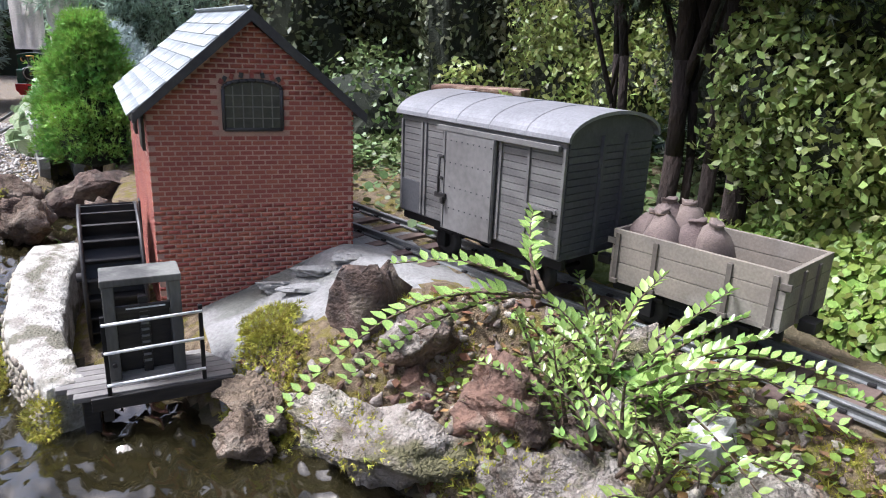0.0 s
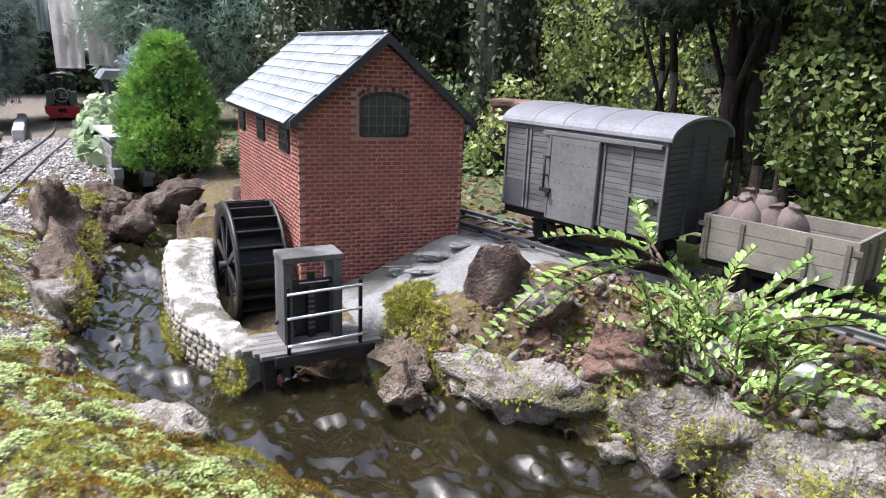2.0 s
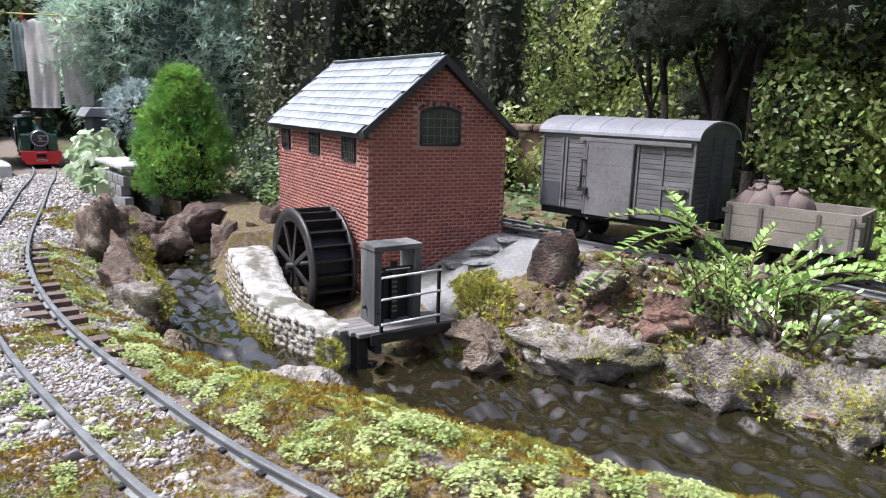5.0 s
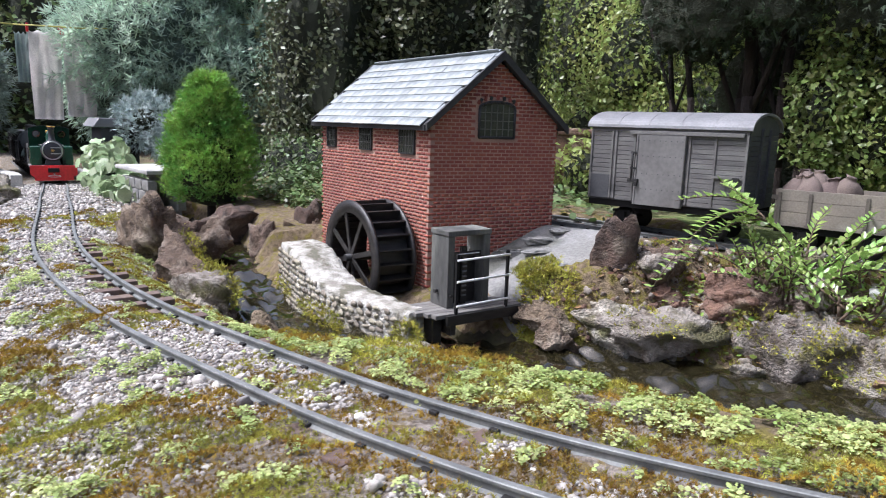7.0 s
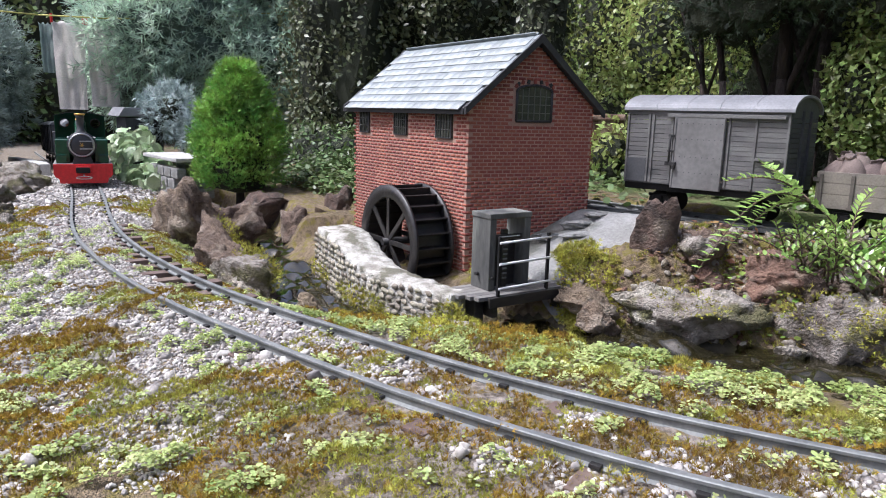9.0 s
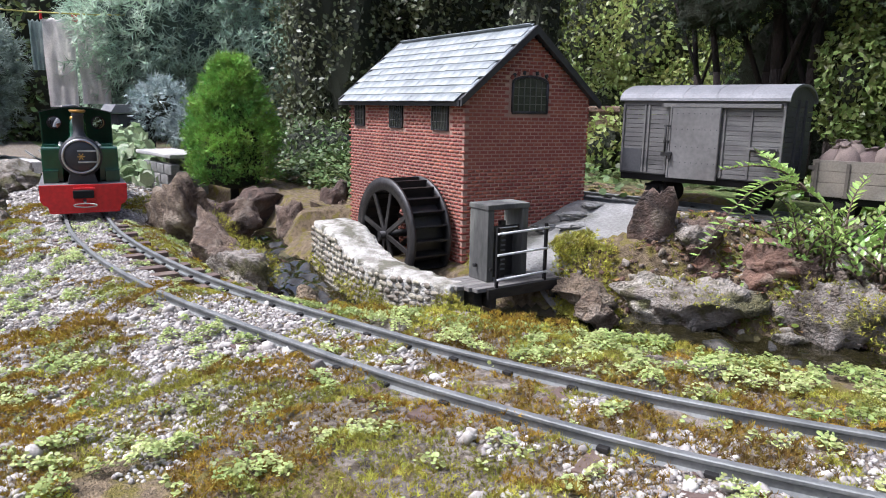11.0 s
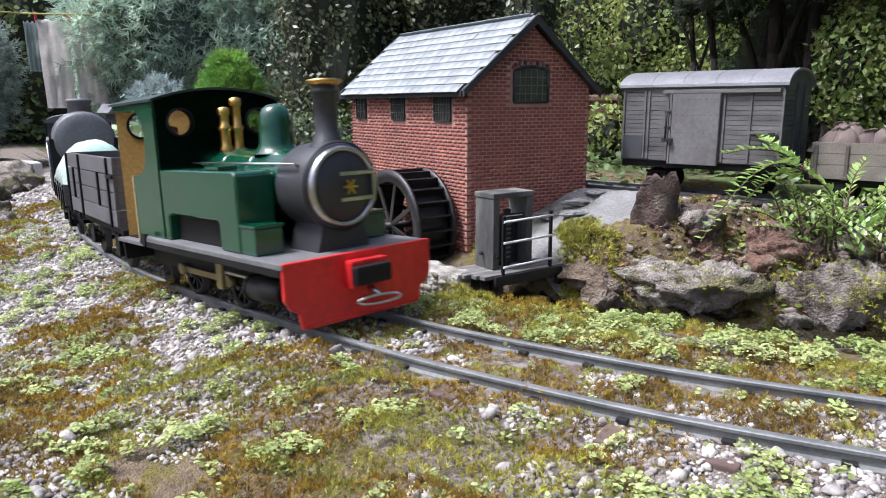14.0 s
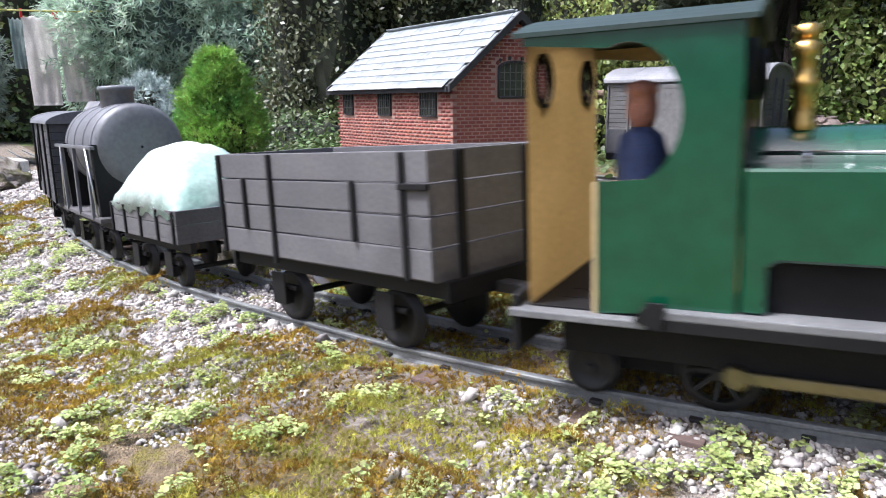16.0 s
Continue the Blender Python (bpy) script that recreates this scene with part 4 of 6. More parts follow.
    for y in (-w + .006, w - .009):
        part("solebar", boxb(-h, h, y, y + .003, z0 - .010, z0 - .003, .0004), M_BLACK, th)
    for s in (-1, 1):
        part("coupling", boxb(min(s * h, s * (h + .010)), max(s * h, s * (h + .010)), -.006, .006, z0 - .008, z0 - .001, .001), M_IRON, th)
    for x in (-.028, .028):
        wheelset(th, x, r=.0105)
    return th


def sack(x, y, z, r, hgt, seed, label):
    bm = bmesh.new()
    rnd = random.Random(seed)
    prof = [(.001, 0), (.82, .0), (1.0, .12), (1.05, .35), (.98, .6), (.88, .74), (.70, .84), (.46, .91), (.33, .945), (.36, .975), (.40, 1.0), (.05, .975)]
    lathe(bm, [(a * r, b * hgt) for a, b in prof], Matrix(), 22)
    for v in bm.verts:
        k = 1 + .24 * fbm(v.co.x * 90 + seed, v.co.y * 90, v.co.z * 60) + .06 * math.sin(math.atan2(v.co.y, v.co.x) * 7 + seed) * (v.co.z / hgt) ** 2
        v.co.x = v.co.x * k * 1.08 + r * .45 * (v.co.z / hgt) ** 3
        v.co.y *= k
        v.co.z *= 1 + .10 * fbm(v.co.x * 70, v.co.y * 70 + seed, 3.0)
    ob = part("sack", bm, M_SACK)
    ob.matrix_world = pose(x, y, z, rnd.uniform(-7, 7), rnd.uniform(-7, 7), rnd.uniform(0, 360))
    tie = bmesh.new()
    lathe(tie, [(r * .33, hgt * .930), (r * .40, hgt * .945), (r * .33, hgt * .960)], Matrix(), 16)
    for v in tie.verts:
        v.co.x += r * .45 * (v.co.z / hgt) ** 3
    part("tie", tie, M_TWIG, ob)
    return tagged(ob, label, "sack", "sacks in the open wagon")


M_DOORSHEET = mat("grey_door_sheet", (0.175, 0.17, 0.16), (0.135, 0.13, 0.122), rough=0.6, scale=22, fine=200, bump=0.12, dist=0.0003, c3=(0.11, 0.10, 0.09), amount3=0.2)
M_STRAP = mat("rusty_strap", (0.13, 0.115, 0.095), (0.09, 0.075, 0.06), rough=0.8, scale=60, bump=0.3, dist=0.0003)
goods_van()
open_wagon()
WAG = pose(.2610, .3130, .0602, 0, 0, 16.5)
for k, (u, v) in enumerate(((-.041, -.012), (-.026, -.016), (-.022, .006), (-.010, -.006), (.004, -.014), (-.036, .010))):
    q = WAG @ Vector((u, v, .0276))
    sack(q.x, q.y, q.z, .0118 + .001 * (k % 2), .045 + .003 * (k % 3), 30 + k, "full brown cloth sack tied at the neck" if k % 2 else "full grey cloth sack tied at the neck")


# ---- rocks ----
rock(.150, .125, .062, .025, .032, .056, 9, 25, (8, -6), material=M_BARK_ROCK, label="tall dark brown rock standing by the mill yard", sub=3, rough=.7)
rock(.136, .050, -.004, .028, .022, .020, 31, 40, (10, 12))
rock(.163, .040, -.014, .024, .020, .018, 33, 10, (-8, 6))
rock(.185, .150, .050, .026, .022, .022, 5, 60)
rock(-.335, -.190, .018, .085, .036, .060, 7, 12, (18, 0), label="large brown rock between track and stream")
rock(-.20, -.183, .000, .075, .032, .050, 8, 8, (24, 5))
rock(-.10, -.192, .002, .060, .026, .034, 9, 14, (15, 0), M_PALEROCK, "pale weathered rock between track and stream")
rock(-.505, -.035, -.004, .050, .085, .052, 11, 12, material=M_BARK_ROCK, label="large dark boulder at the head of the stream")
rock(-.385, .045, .0, .036, .048, .050, 13, 20, material=M_BARK_ROCK, label="dark boulder beside the mill")
rock(-.36, .055, .002, .035, .03, .03, 14, 70)
rock(-.50, -.13, .004, .05, .04, .03, 15, 40)
rock(.052, .062, .004, .016, .014, .022, 17, 10, (0, 10), M_CONCRETE, "small grey rock at the mill corner")
rock(.040, .088, .040, .020, .010, .006, 18, 80, material=M_CONCRETE, label="flat grey stone at the mill foot")
rock(.050, .120, .052, .022, .012, .006, 19, 70, material=M_CONCRETE, label="flat grey stone at the mill foot")
rock(.052, .148, .062, .018, .012, .006, 20, 95, material=M_CONCRETE, label="flat grey stone at the mill foot")
rock(.062, .105, .044, .024, .010, .005, 21, 65, material=M_CONCRETE, label="flat grey stone at the mill foot")
rock(.212, .118, -.004, .056, .036, .034, 22, 30, (10, 0), M_PALEROCK, "pale mossy rock on the stream bank")
rock(.172, .088, -.004, .036, .028, .030, 23, 20, (5, 0), M_PALEROCK, "pale mossy rock on the stream bank")
rock(.238, .172, .016, .040, .034, .030, 24, 20, (0, 10), M_REDROCK, "reddish brown rock among the plants")
rock(.190, .140, .018, .030, .026, .026, 25, 50, (12, 0), M_REDROCK, "reddish brown rock among the plants")
rock(.305, .172, -.002, .060, .040, .050, 26, 30, (8, 6), M_PALEROCK, "pale mossy rock on the stream bank")
rock(.372, .204, -.004, .062, .040, .044, 27, 25, (14, 0), M_PALEROCK, "pale mossy rock on the stream bank")
rock(.432, .232, .000, .060, .040, .036, 28, 28, (10, 0), M_PALEROCK, "pale mossy rock on the stream bank")
rock(.290, .222, .032, .036, .028, .024, 29, 60, material=M_PALEROCK, label="pale rock among the plants")
rock(.372, .268, .018, .075, .050, .020, 31, 20, (-6, 4), M_SLAB, "broad pale weathered stone slab")
rock(.50, .28, .004, .06, .05, .036, 32, 20, material=M_PALEROCK, label="pale rock on the stream bank")
rock(.120, -.175, -.004, .030, .018, .014, 33, 15, material=M_PALEROCK, label="pale stone at the water's edge")
rock(.165, -.135, -.006, .050, .020, .020, 34, 32, material=M_PALEROCK, label="pale stone at the water's edge")
rock(.060, -.190, .004, .020, .014, .012, 35, 5, label="dark stone at the water's edge")
rock(.245, -.115, .002, .014, .012, .010, 36, 5, material=M_PALEROCK, label="pale stone in the creeping plants")
for k, (x, y, r) in enumerate(((-.72, -.40, .05), (-.62, -.42, .04), (-.85, -.36, .05), (-.95, -.34, .06), (-.52, -.40, .03), (-1.1, -.33, .05), (-.42, -.385, .025))):
    rock(x, y, .018, r, r * .7, r * .6, 40 + k, 30 * k, material=M_PALEROCK, label="rounded grey brown rock beside the track")
rnd_ = random.Random(88)
for k in range(30):
    x = rnd_.uniform(.175, .47)
    y = .09 + (x - .17) * .42 + rnd_.uniform(.0, .15)
    r = rnd_.uniform(.009, .023)
    rock(x, y, land1(x, y) + r * .2, r * rnd_.uniform(.9, 1.4), r, r * rnd_.uniform(.6, .95), 100 + k, rnd_.uniform(0, 180), (rnd_.uniform(-20, 20), rnd_.uniform(-20, 20)), (M_PALEROCK, M_ROCK, M_REDROCK)[k % 3], ("pale mossy rock on the bank", "dark brown rock on the bank", "reddish brown rock on the bank")[k % 3], 4)
for k in range(22):
    x = rnd_.uniform(-.60, -.02)
    y = -.185 + rnd_.uniform(-.02, .02)
    r = rnd_.uniform(.010, .026)
    rock(x, y, land1(x, y) + r * .2, r * 1.3, r, r * .8, 140 + k, rnd_.uniform(0, 180), (rnd_.uniform(-20, 20), rnd_.uniform(-20, 20)), (M_PALEROCK, M_ROCK)[k % 2], ("pale rock between track and stream", "brown rock between track and stream")[k % 2], 4)
for k in range(10):
    x = rnd_.uniform(-.50, -.30)
    y = rnd_.uniform(-.13, .10)
    r = rnd_.uniform(.018, .034)
    rock(x - (.06 if y < 0 else 0), y, .0, r * 1.2, r, r, 170 + k, rnd_.uniform(0, 180), material=M_ROCK, label="dark rock at the head of the stream", sub=4)
blk = part("stone_block", boxb(-.010, .010, -.016, .016, -.010, .012, .002), M_SLAB)
blk.matrix_world = pose(.335, .243, .034, 6, -8, 25)
tagged(blk, "small squared pale stone block on the rocks", "stone block")


# ---- the train ----
def moving_wheels(parent, x, r, spokes=0, gauge=GAUGE):
    """A wheelset that turns, with its axle boxes fixed to the vehicle."""
    ax = part("wheelset", tubeb((0, -gauge / 2 - .005, 0), (0, gauge / 2 + .005, 0), .0018, seg=8), M_IRON, parent)
    ax.location = (x, 0, r)
    for s in (-1, 1):
        bm = bmesh.new()
        if spokes:
            lathe(bm, [(r * .78, -.002), (r, -.002), (r, .0012), (r + .0013, .0014), (r + .0013, .0022), (r * .78, .0022), (r * .78, -.002)], pose(0, s * gauge / 2, 0, 90 * s), 28)
            lathe(bm, [(.001, -.0026), (r * .22, -.0026), (r * .22, .0024), (.001, .0024)], pose(0, s * gauge / 2, 0, 90 * s), 12)
            for k in range(spokes):
                box(bm, 0, r * .8, s * gauge / 2 - .001, s * gauge / 2 + .001, -.0008, .0008, m=pose(0, 0, 0, 0, 360 * k / spokes, 0))
        else:
            lathe(bm, [(.001, -.0016), (r * .72, -.0016), (r * .8, -.0024), (r, -.002), (r, .0012), (r + .0013, .0014), (r + .0013, .0022), (.001, .0022)], pose(0, s * gauge / 2, 0, 90 * s), 28)
        part("wheel", bm, M_IRON, ax)
    return ax


def running_gear(th, xs, r, gauge=GAUGE):
    out = []
    for x in xs:
        out.append((moving_wheels(th, x, r), x, r))
        for s in (-1, 1):
            y = s * (gauge / 2 + .006)
            part("axle_box", boxb(x - .004, x + .004, y - .0025, y + .0025, r - .0035, r + .0045, .0008), M_BLACK, th)
            part("spring", boxb(x - .012, x + .012, y - .0015, y + .0015, r + .0045, r + .0075, .001), M_BLACK, th)
            part("w_iron", boxb(x - .006, x + .006, y - .004, y - .003, r - .003, r + .014, .0004), M_BLACK, th)
    return out


def locomotive():
    th = empty("steam_locomotive", Matrix(), "glossy green narrow-gauge tank locomotive with red buffer beam", "locomotive")
    # beam, footplate, frames
    bp = [(-.0478, .0405), (.0478, .0405), (.0478, .022), (.0445, .0165), (.040, .0145), (.0385, .006), (-.0385, .006), (-.040, .0145), (-.0445, .0165), (-.0478, .022)]
    part("front_buffer_beam", prismb(bp, "x", -.0028, 0, .0003), M_RED, th, "bright red front buffer beam")
    part("rear_buffer_beam", prismb([(y * .95, z) for y, z in bp[:1] + bp[1:2]] + [(.045, .020), (-.045, .020)], "x", -.2185, -.216, .0003), M_BLACK, th)
    part("valance_strip", boxb(-.0015, .0008, -.036, .036, .0058, .0080, .0003), M_RED, th)
    part("footplate", boxb(-.174, -.0005, -.0485, .0485, .0372, .0400, .0005), M_PLATE, th, "grey footplate")
    part("cab_footplate", boxb(-.2185, -.172, -.0485, .0485, .0335, .0362, .0005), M_PLATE, th)
    for s in (-1, 1):
        part("valance", boxb(-.174, -.003, s * .0475 - .0009, s * .0475 + .0009, .0335, .0374, .0003), M_BLACK, th)
        part("frame", boxb(-.205, -.004, s * .0165 - .001, s * .0165 + .001, .008, .037, .0003), M_BLACK, th)
        part("outer_frame", boxb(-.205, -.006, s * .029 - .0008, s * .029 + .0008, .017, .037, .0003), M_BLACK, th)
        part("frame_drop", prismb([(-.176, .0365), (-.172, .0425), (-.166, .0425), (-.168, .0335)], "y", s * .0485 - .0008, s * .0485 + .0008), M_BLACK, th)
    # coupling
    part("coupler_pocket", boxb(0, .006, -.012, .012, .022, .037, .0012), M_RED, th)
    part("buffer", boxb(.006, .0115, -.0125, .0105, .0245, .0345, .0015), M_BLACK, th, "black rectangular buffer")
    hk = bmesh.new()
    tube(hk, (.004, 0, .022), (.013, 0, .019), .002, .0012, 8)
    part("hook", hk, M_STEEL, th)
    lk = bmesh.new()
    pts = [(.013 + .002 * math.cos(a), .0125 * math.cos(a), .0165 + .0022 * math.sin(a)) for a in np.linspace(0, 2 * math.pi, 37)]
    for a, b in zip(pts[:-1], pts[1:]):
        tube(lk, a, b, .0007, seg=6)
    part("coupling_link", lk, M_STEEL, th, "steel wire coupling link")
    # boiler, smokebox
    cz = .0738
    bx = Matrix.Translation((0, 0, cz)) @ pose(0, 0, 0, 0, 90, 0)
    part("boiler", lathe(bmesh.new(), [(.0205, -.150), (.0205, -.042)], bx, 48), M_GREEN, th)
    for x in (-.118, -.084, -.047):
        part("boiler_band", lathe(bmesh.new(), [(.0205, x - .0012), (.0209, x - .001), (.0209, x + .001), (.0205, x + .0012)], bx, 48), M_GREEN, th)
    part("smokebox", lathe(bmesh.new(), [(.0205, -.044), (.0228, -.0435), (.0232, -.042), (.0232, -.0150), (.0226, -.0138), (.0200, -.0132), (.001, -.0130)], bx, 48), M_SMOKE, th, "grey black smokebox")
    part("smokebox_ring", lathe(bmesh.new(), [(.0184, -.0136), (.0188, -.0110), (.0200, -.0104), (.0212, -.0112), (.0216, -.0136)], bx, 48), M_STEEL, th, "bright steel door ring")
    part("smokebox_door", lathe(bmesh.new(), [(.0190, -.0132), (.0180, -.0118), (.010, -.0100), (.001, -.0094)], bx, 40), M_SMOKE, th)
    for dz in (.0068, -.0068):
        part("door_strap", boxb(-.0118, -.0096, -.004, .0180, cz + dz - .0011, cz + dz + .0011, .0005), M_STEEL, th)
    part("door_hinge", boxb(-.0125, -.0098, .0172, .0190, cz - .009, cz + .009, .0005), M_STEEL, th)
    wh = bmesh.new()
    tube(wh, (-.0100, 0, cz), (-.0060, 0, cz), .0012, seg=8)
    for k in range(3):
        box(wh, -.0068, -.0058, -.0042, .0042, -.0005, .0005, m=Matrix.Translation((0, 0, cz)) @ pose(0, 0, 0, 60 * k))
    part("door_handwheel", wh, M_BRASS, th, "brass handwheel")
    part("smokebox_lamp_rail", lathe(bmesh.new(), [(.0234, -.0170), (.0242, -.0165), (.0242, -.0150), (.0234, -.0146)], bx, 48), M_SMOKE, th)
    part("saddle", prismb([(-.017, .0398), (.017, .0398), (.0125, .056), (-.0125, .056)], "x", -.042, -.0155), M_SMOKE, th, "smokebox saddle")
    # chimney, dome, valves
    zz = Matrix.Translation((-.0250, 0, 0))
    part("chimney", lathe(bmesh.new(), [(.0105, .0925), (.0100, .0955), (.0074, .0985), (.0070, .101), (.0062, .102), (.0064, .1225), (.0070, .1228), (.0070, .1248), (.0064, .1252), (.0062, .127)], zz, 32), M_SMOKE, th, "tall black chimney")
    part("chimney_cap", lathe(bmesh.new(), [(.0062, .1265), (.0080, .1272), (.0092, .1285), (.0092, .1298), (.0078, .1302), (.0055, .1302), (.0052, .122)], zz, 32), M_BRASS, th, "brass rimmed chimney cap")
    part("dome", lathe(bmesh.new(), [(.0145, .0915), (.0120, .0935), (.0102, .0970), (.0098, .106), (.0096, .1105), (.0088, .1145), (.0070, .1178), (.0045, .1196), (.001, .1203)], Matrix.Translation((-.077, 0, 0)), 32), M_GREEN, th)
    for y, top, mm in ((-.0042, .1215, M_BRASS), (.0042, .1275, M_BRASS)):
        part("safety_valve", lathe(bmesh.new(), [(.0040, .0930), (.0044, .0945), (.0032, .0970), (.0034, .106), (.0042, .107), (.0042, .1085), (.0030, .110), (.0028, top - .006), (.0038, top - .005), (.0038, top - .001), (.001, top)], Matrix.Translation((-.132, y, 0)), 16), mm, th, "polished brass safety valve")
    for s in (-1, 1):
        hr = bmesh.new()
        tube(hr, (-.143, s * .0225, .0868), (-.022, s * .0232, .0868), .0007, seg=6)
        for x in (-.130, -.09, -.05, -.024):
            tube(hr, (x, s * .0190, .0855), (x, s * .0232, .0868), .0009, seg=6)
        part("handrail", hr, M_STEEL, th, "steel boiler handrail")
    # side tanks with the cut-out, filler and sandboxes
    out = [(-.146, .0400), (-.1385, .0400), (-.1385, .0545), (-.136, .0565), (-.0735, .0565), (-.071, .0545), (-.071, .0400), (-.049, .0400), (-.049, .0818), (-.0512, .0838), (-.146, .0838)]
    for s in (-1, 1):
        tk = part("side_tank", prismb(out, "y", min(s * .0205, s * .0435), max(s * .0205, s * .0435), .0009), M_GREEN, th, "glossy green side tank")
        part("tank_inner", boxb(-.138, -.072, min(s * .021, s * .038), max(s * .021, s * .038), .0400, .0562), M_BLACK, tk)
        part("filler_lid", boxb(-.092, -.076, s * .033 - .006, s * .033 + .006, .0838, .0862, .0006), M_GREEN, tk)
        sb = part("sandbox", boxb(-.0485, -.033, min(s * .0265, s * .043), max(s * .0265, s * .043), .0400, .0545, .0008), M_GREEN, th)
        part("sandbox_lid", boxb(-.0492, -.0322, min(s * .0258, s * .0437), max(s * .0258, s * .0437), .0545, .0562, .0006), M_GREEN, sb)
    # cab
    x0, x1, w, zf, zt = -.2135, -.147, .0432, .0362, .1265
    side = [(x1, zf + .004), (x1, zt), (x0, zt), (x0, zt - .0035)]
    side += [(x0 + .0335 + .0165 * math.cos(a), .1005 + .0215 * math.sin(a)) for a in np.linspace(math.pi * .62, -math.pi * .38, 16)]
    side += [(x0 + .0235, .0795), (x0 + .0235, zf)]
    for s in (-1, 1):
        cs = part("cab_side", prismb(side, "y", s * w - .0008, s * w + .0008), M_GREEN, th, "green cab side with a rounded door opening")
        part("cab_lining", prismb([(x, z) for x, z in side], "y", min(s * (w - .0011), s * (w - .0009)), max(s * (w - .0011), s * (w - .0009))), M_CREAM, cs, "cream inside lining")
        part("opening_edge", boxb(x0 + .0232, x0 + .0246, s * w - .0012, s * w + .0012, zf, .0795, .0003), M_CREAM, cs)
    roofz = lambda y: zt + .0068 * (1 - (y / w) ** 2)

    def pierced(name, x, mat_, label, parent, thick=.0016):
        """A cab end sheet with two round windows."""
        bm = bmesh.new()
        nx, nz = 52, 46
        ys = np.linspace(-w + .0006, w - .0006, nx)
        hole = [(-.027, .1125, .0082), (.027, .1125, .0082)]
        vs = {}
        for i, y in enumerate(ys):
            top = roofz(y) - .0004
            for j in range(nz):
                z = zf + (top - zf) * j / (nz - 1)
                vs[i, j] = [y, z]
        # pull grid points near a window's rim on to it
        for k, (y, z) in vs.items():
            for hy, hz, hr in hole:
                d = math.hypot(y - hy, z - hz)
                if abs(d - hr) < .0012:
                    vs[k] = [hy + (y - hy) * hr / d, hz + (z - hz) * hr / d]
        bv = {k: bm.verts.new((x, *v)) for k, v in vs.items()}
        for i in range(nx - 1):
            for j in range(nz - 1):
                q = [(i, j), (i + 1, j), (i + 1, j + 1), (i, j + 1)]
                cy = sum(vs[p][0] for p in q) / 4
                cz_ = sum(vs[p][1] for p in q) / 4
                if any(math.hypot(cy - hy, cz_ - hz) < hr - .0001 for hy, hz, hr in hole):
                    continue
                bm.faces.new([bv[p] for p in q])
        bmesh.ops.solidify(bm, geom=bm.faces[:], thickness=thick)
        ob = part(name, bm, mat_, parent, label)
        for hy, hz, hr in hole:
            part("porthole_rim", lathe(bmesh.new(), [(hr - .0004, -.0016), (hr + .0010, -.0012), (hr + .0010, .0012), (hr - .0004, .0016)], Matrix.Translation((x, hy, hz)) @ pose(0, 0, 0, 0, 90, 0), 28), M_BLACK, ob)
        return ob

    pierced("cab_front", x1 + .0008, M_GREEN, "green cab front with two round windows", th)
    pierced("cab_front_lining", x1 - .0014, M_CREAM, "", th, .0006)
    pierced("cab_rear", x0 + .0008, M_CREAM, "cream cab rear sheet with round windows", th)
    ro = [(y, roofz(y) + .0012) for y in np.linspace(-w - .0022, w + .0022, 15)]
    ri = [(y, roofz(y) - .0003) for y in np.linspace(w + .0022, -w - .0022, 15)]
    part("cab_roof", prismb(ro + ri, "x", x0 - .003, x1 + .0035), M_ROOFDARK, th, "dark green curved cab roof")
    part("cab_floor", boxb(x0, x1, -w + .001, w - .001, zf - .0005, zf + .0006), M_BLACK, th)
    part("backhead", lathe(bmesh.new(), [(.001, -.1535), (.0195, -.1535), (.0205, -.150)], bx, 32), M_BLACK, th)
    # plain model figure of the driver
    fg = bmesh.new()
    lathe(fg, [(.001, 0), (.0085, .001), (.0090, .012), (.0078, .022), (.0090, .034), (.0072, .041), (.003, .044), (.001, .0445)], pose(-.180, -.020, .052), 16)
    ob = part("driver_figure", fg, M_DENIM, th, "plain model figure in dark blue")
    hd = bmesh.new()
    lathe(hd, [(.001, .0430), (.0030, .0432), (.0048, .0470), (.0052, .0510), (.0046, .0545), (.0054, .0548), (.0052, .0580), (.001, .0592)], pose(-.180, -.020, .052), 16)
    both = bmesh.new()
    both.from_mesh(ob.data)
    k0 = len(both.faces)
    tmp = bpy.data.meshes.new("t")
    hd.to_mesh(tmp)
    hd.free()
    both.from_mesh(tmp)
    both.faces.ensure_lookup_table()
    for f in both.faces[k0:]:
        f.material_index = 1
    ob.data.materials.append(M_SKIN)
    both.to_mesh(ob.data)
    both.free()
    # motion work
    wheels = [(moving_wheels(th, x, .0135, 9), x, .0135) for x in (-.152, -.088)]
    wheels.append((moving_wheels(th, -.196, .0095), -.196, .0095))
    for s in (-1, 1):
        part("cylinder", tubeb((-.046, s * .0385, .0215), (-.012, s * .0385, .0225), .0068, seg=20), M_BLACK, th)
        part("cylinder_cover", tubeb((-.0465, s * .0385, .0215), (-.0445, s * .0385, .0215), .0075, seg=20), M_BLACK, th)
        part("slide_bar", boxb(-.082, -.045, s * .0385 - .001, s * .0385 + .001, .0252, .0268, .0003), M_STEEL, th)
        part("motion_bracket", boxb(-.086, -.079, s * .040 - .0012, s * .040 + .0012, .016, .036, .0005), M_RODS, th, "dull brass bracket")
    rods = []
    for s in (-1, 1):
        bm = bmesh.new()
        box(bm, -.066, .004, -.0008, .0008, -.0019, .0019, .0004)
        tube(bm, (0, -.0024, 0), (0, .0024, 0), .0036, seg=12)
        tube(bm, (-.064, -.0024, 0), (-.064, .0024, 0), .0036, seg=12)
        rd = part("coupling_rod", bm, M_RODS, th, "worn steel coupling rod")
        rods.append((rd, s))
    return th, wheels, rods


def plank_wagon():
    th = empty("plank_wagon", Matrix(), "dark grey four-plank open wagon, empty", "railway wagon")
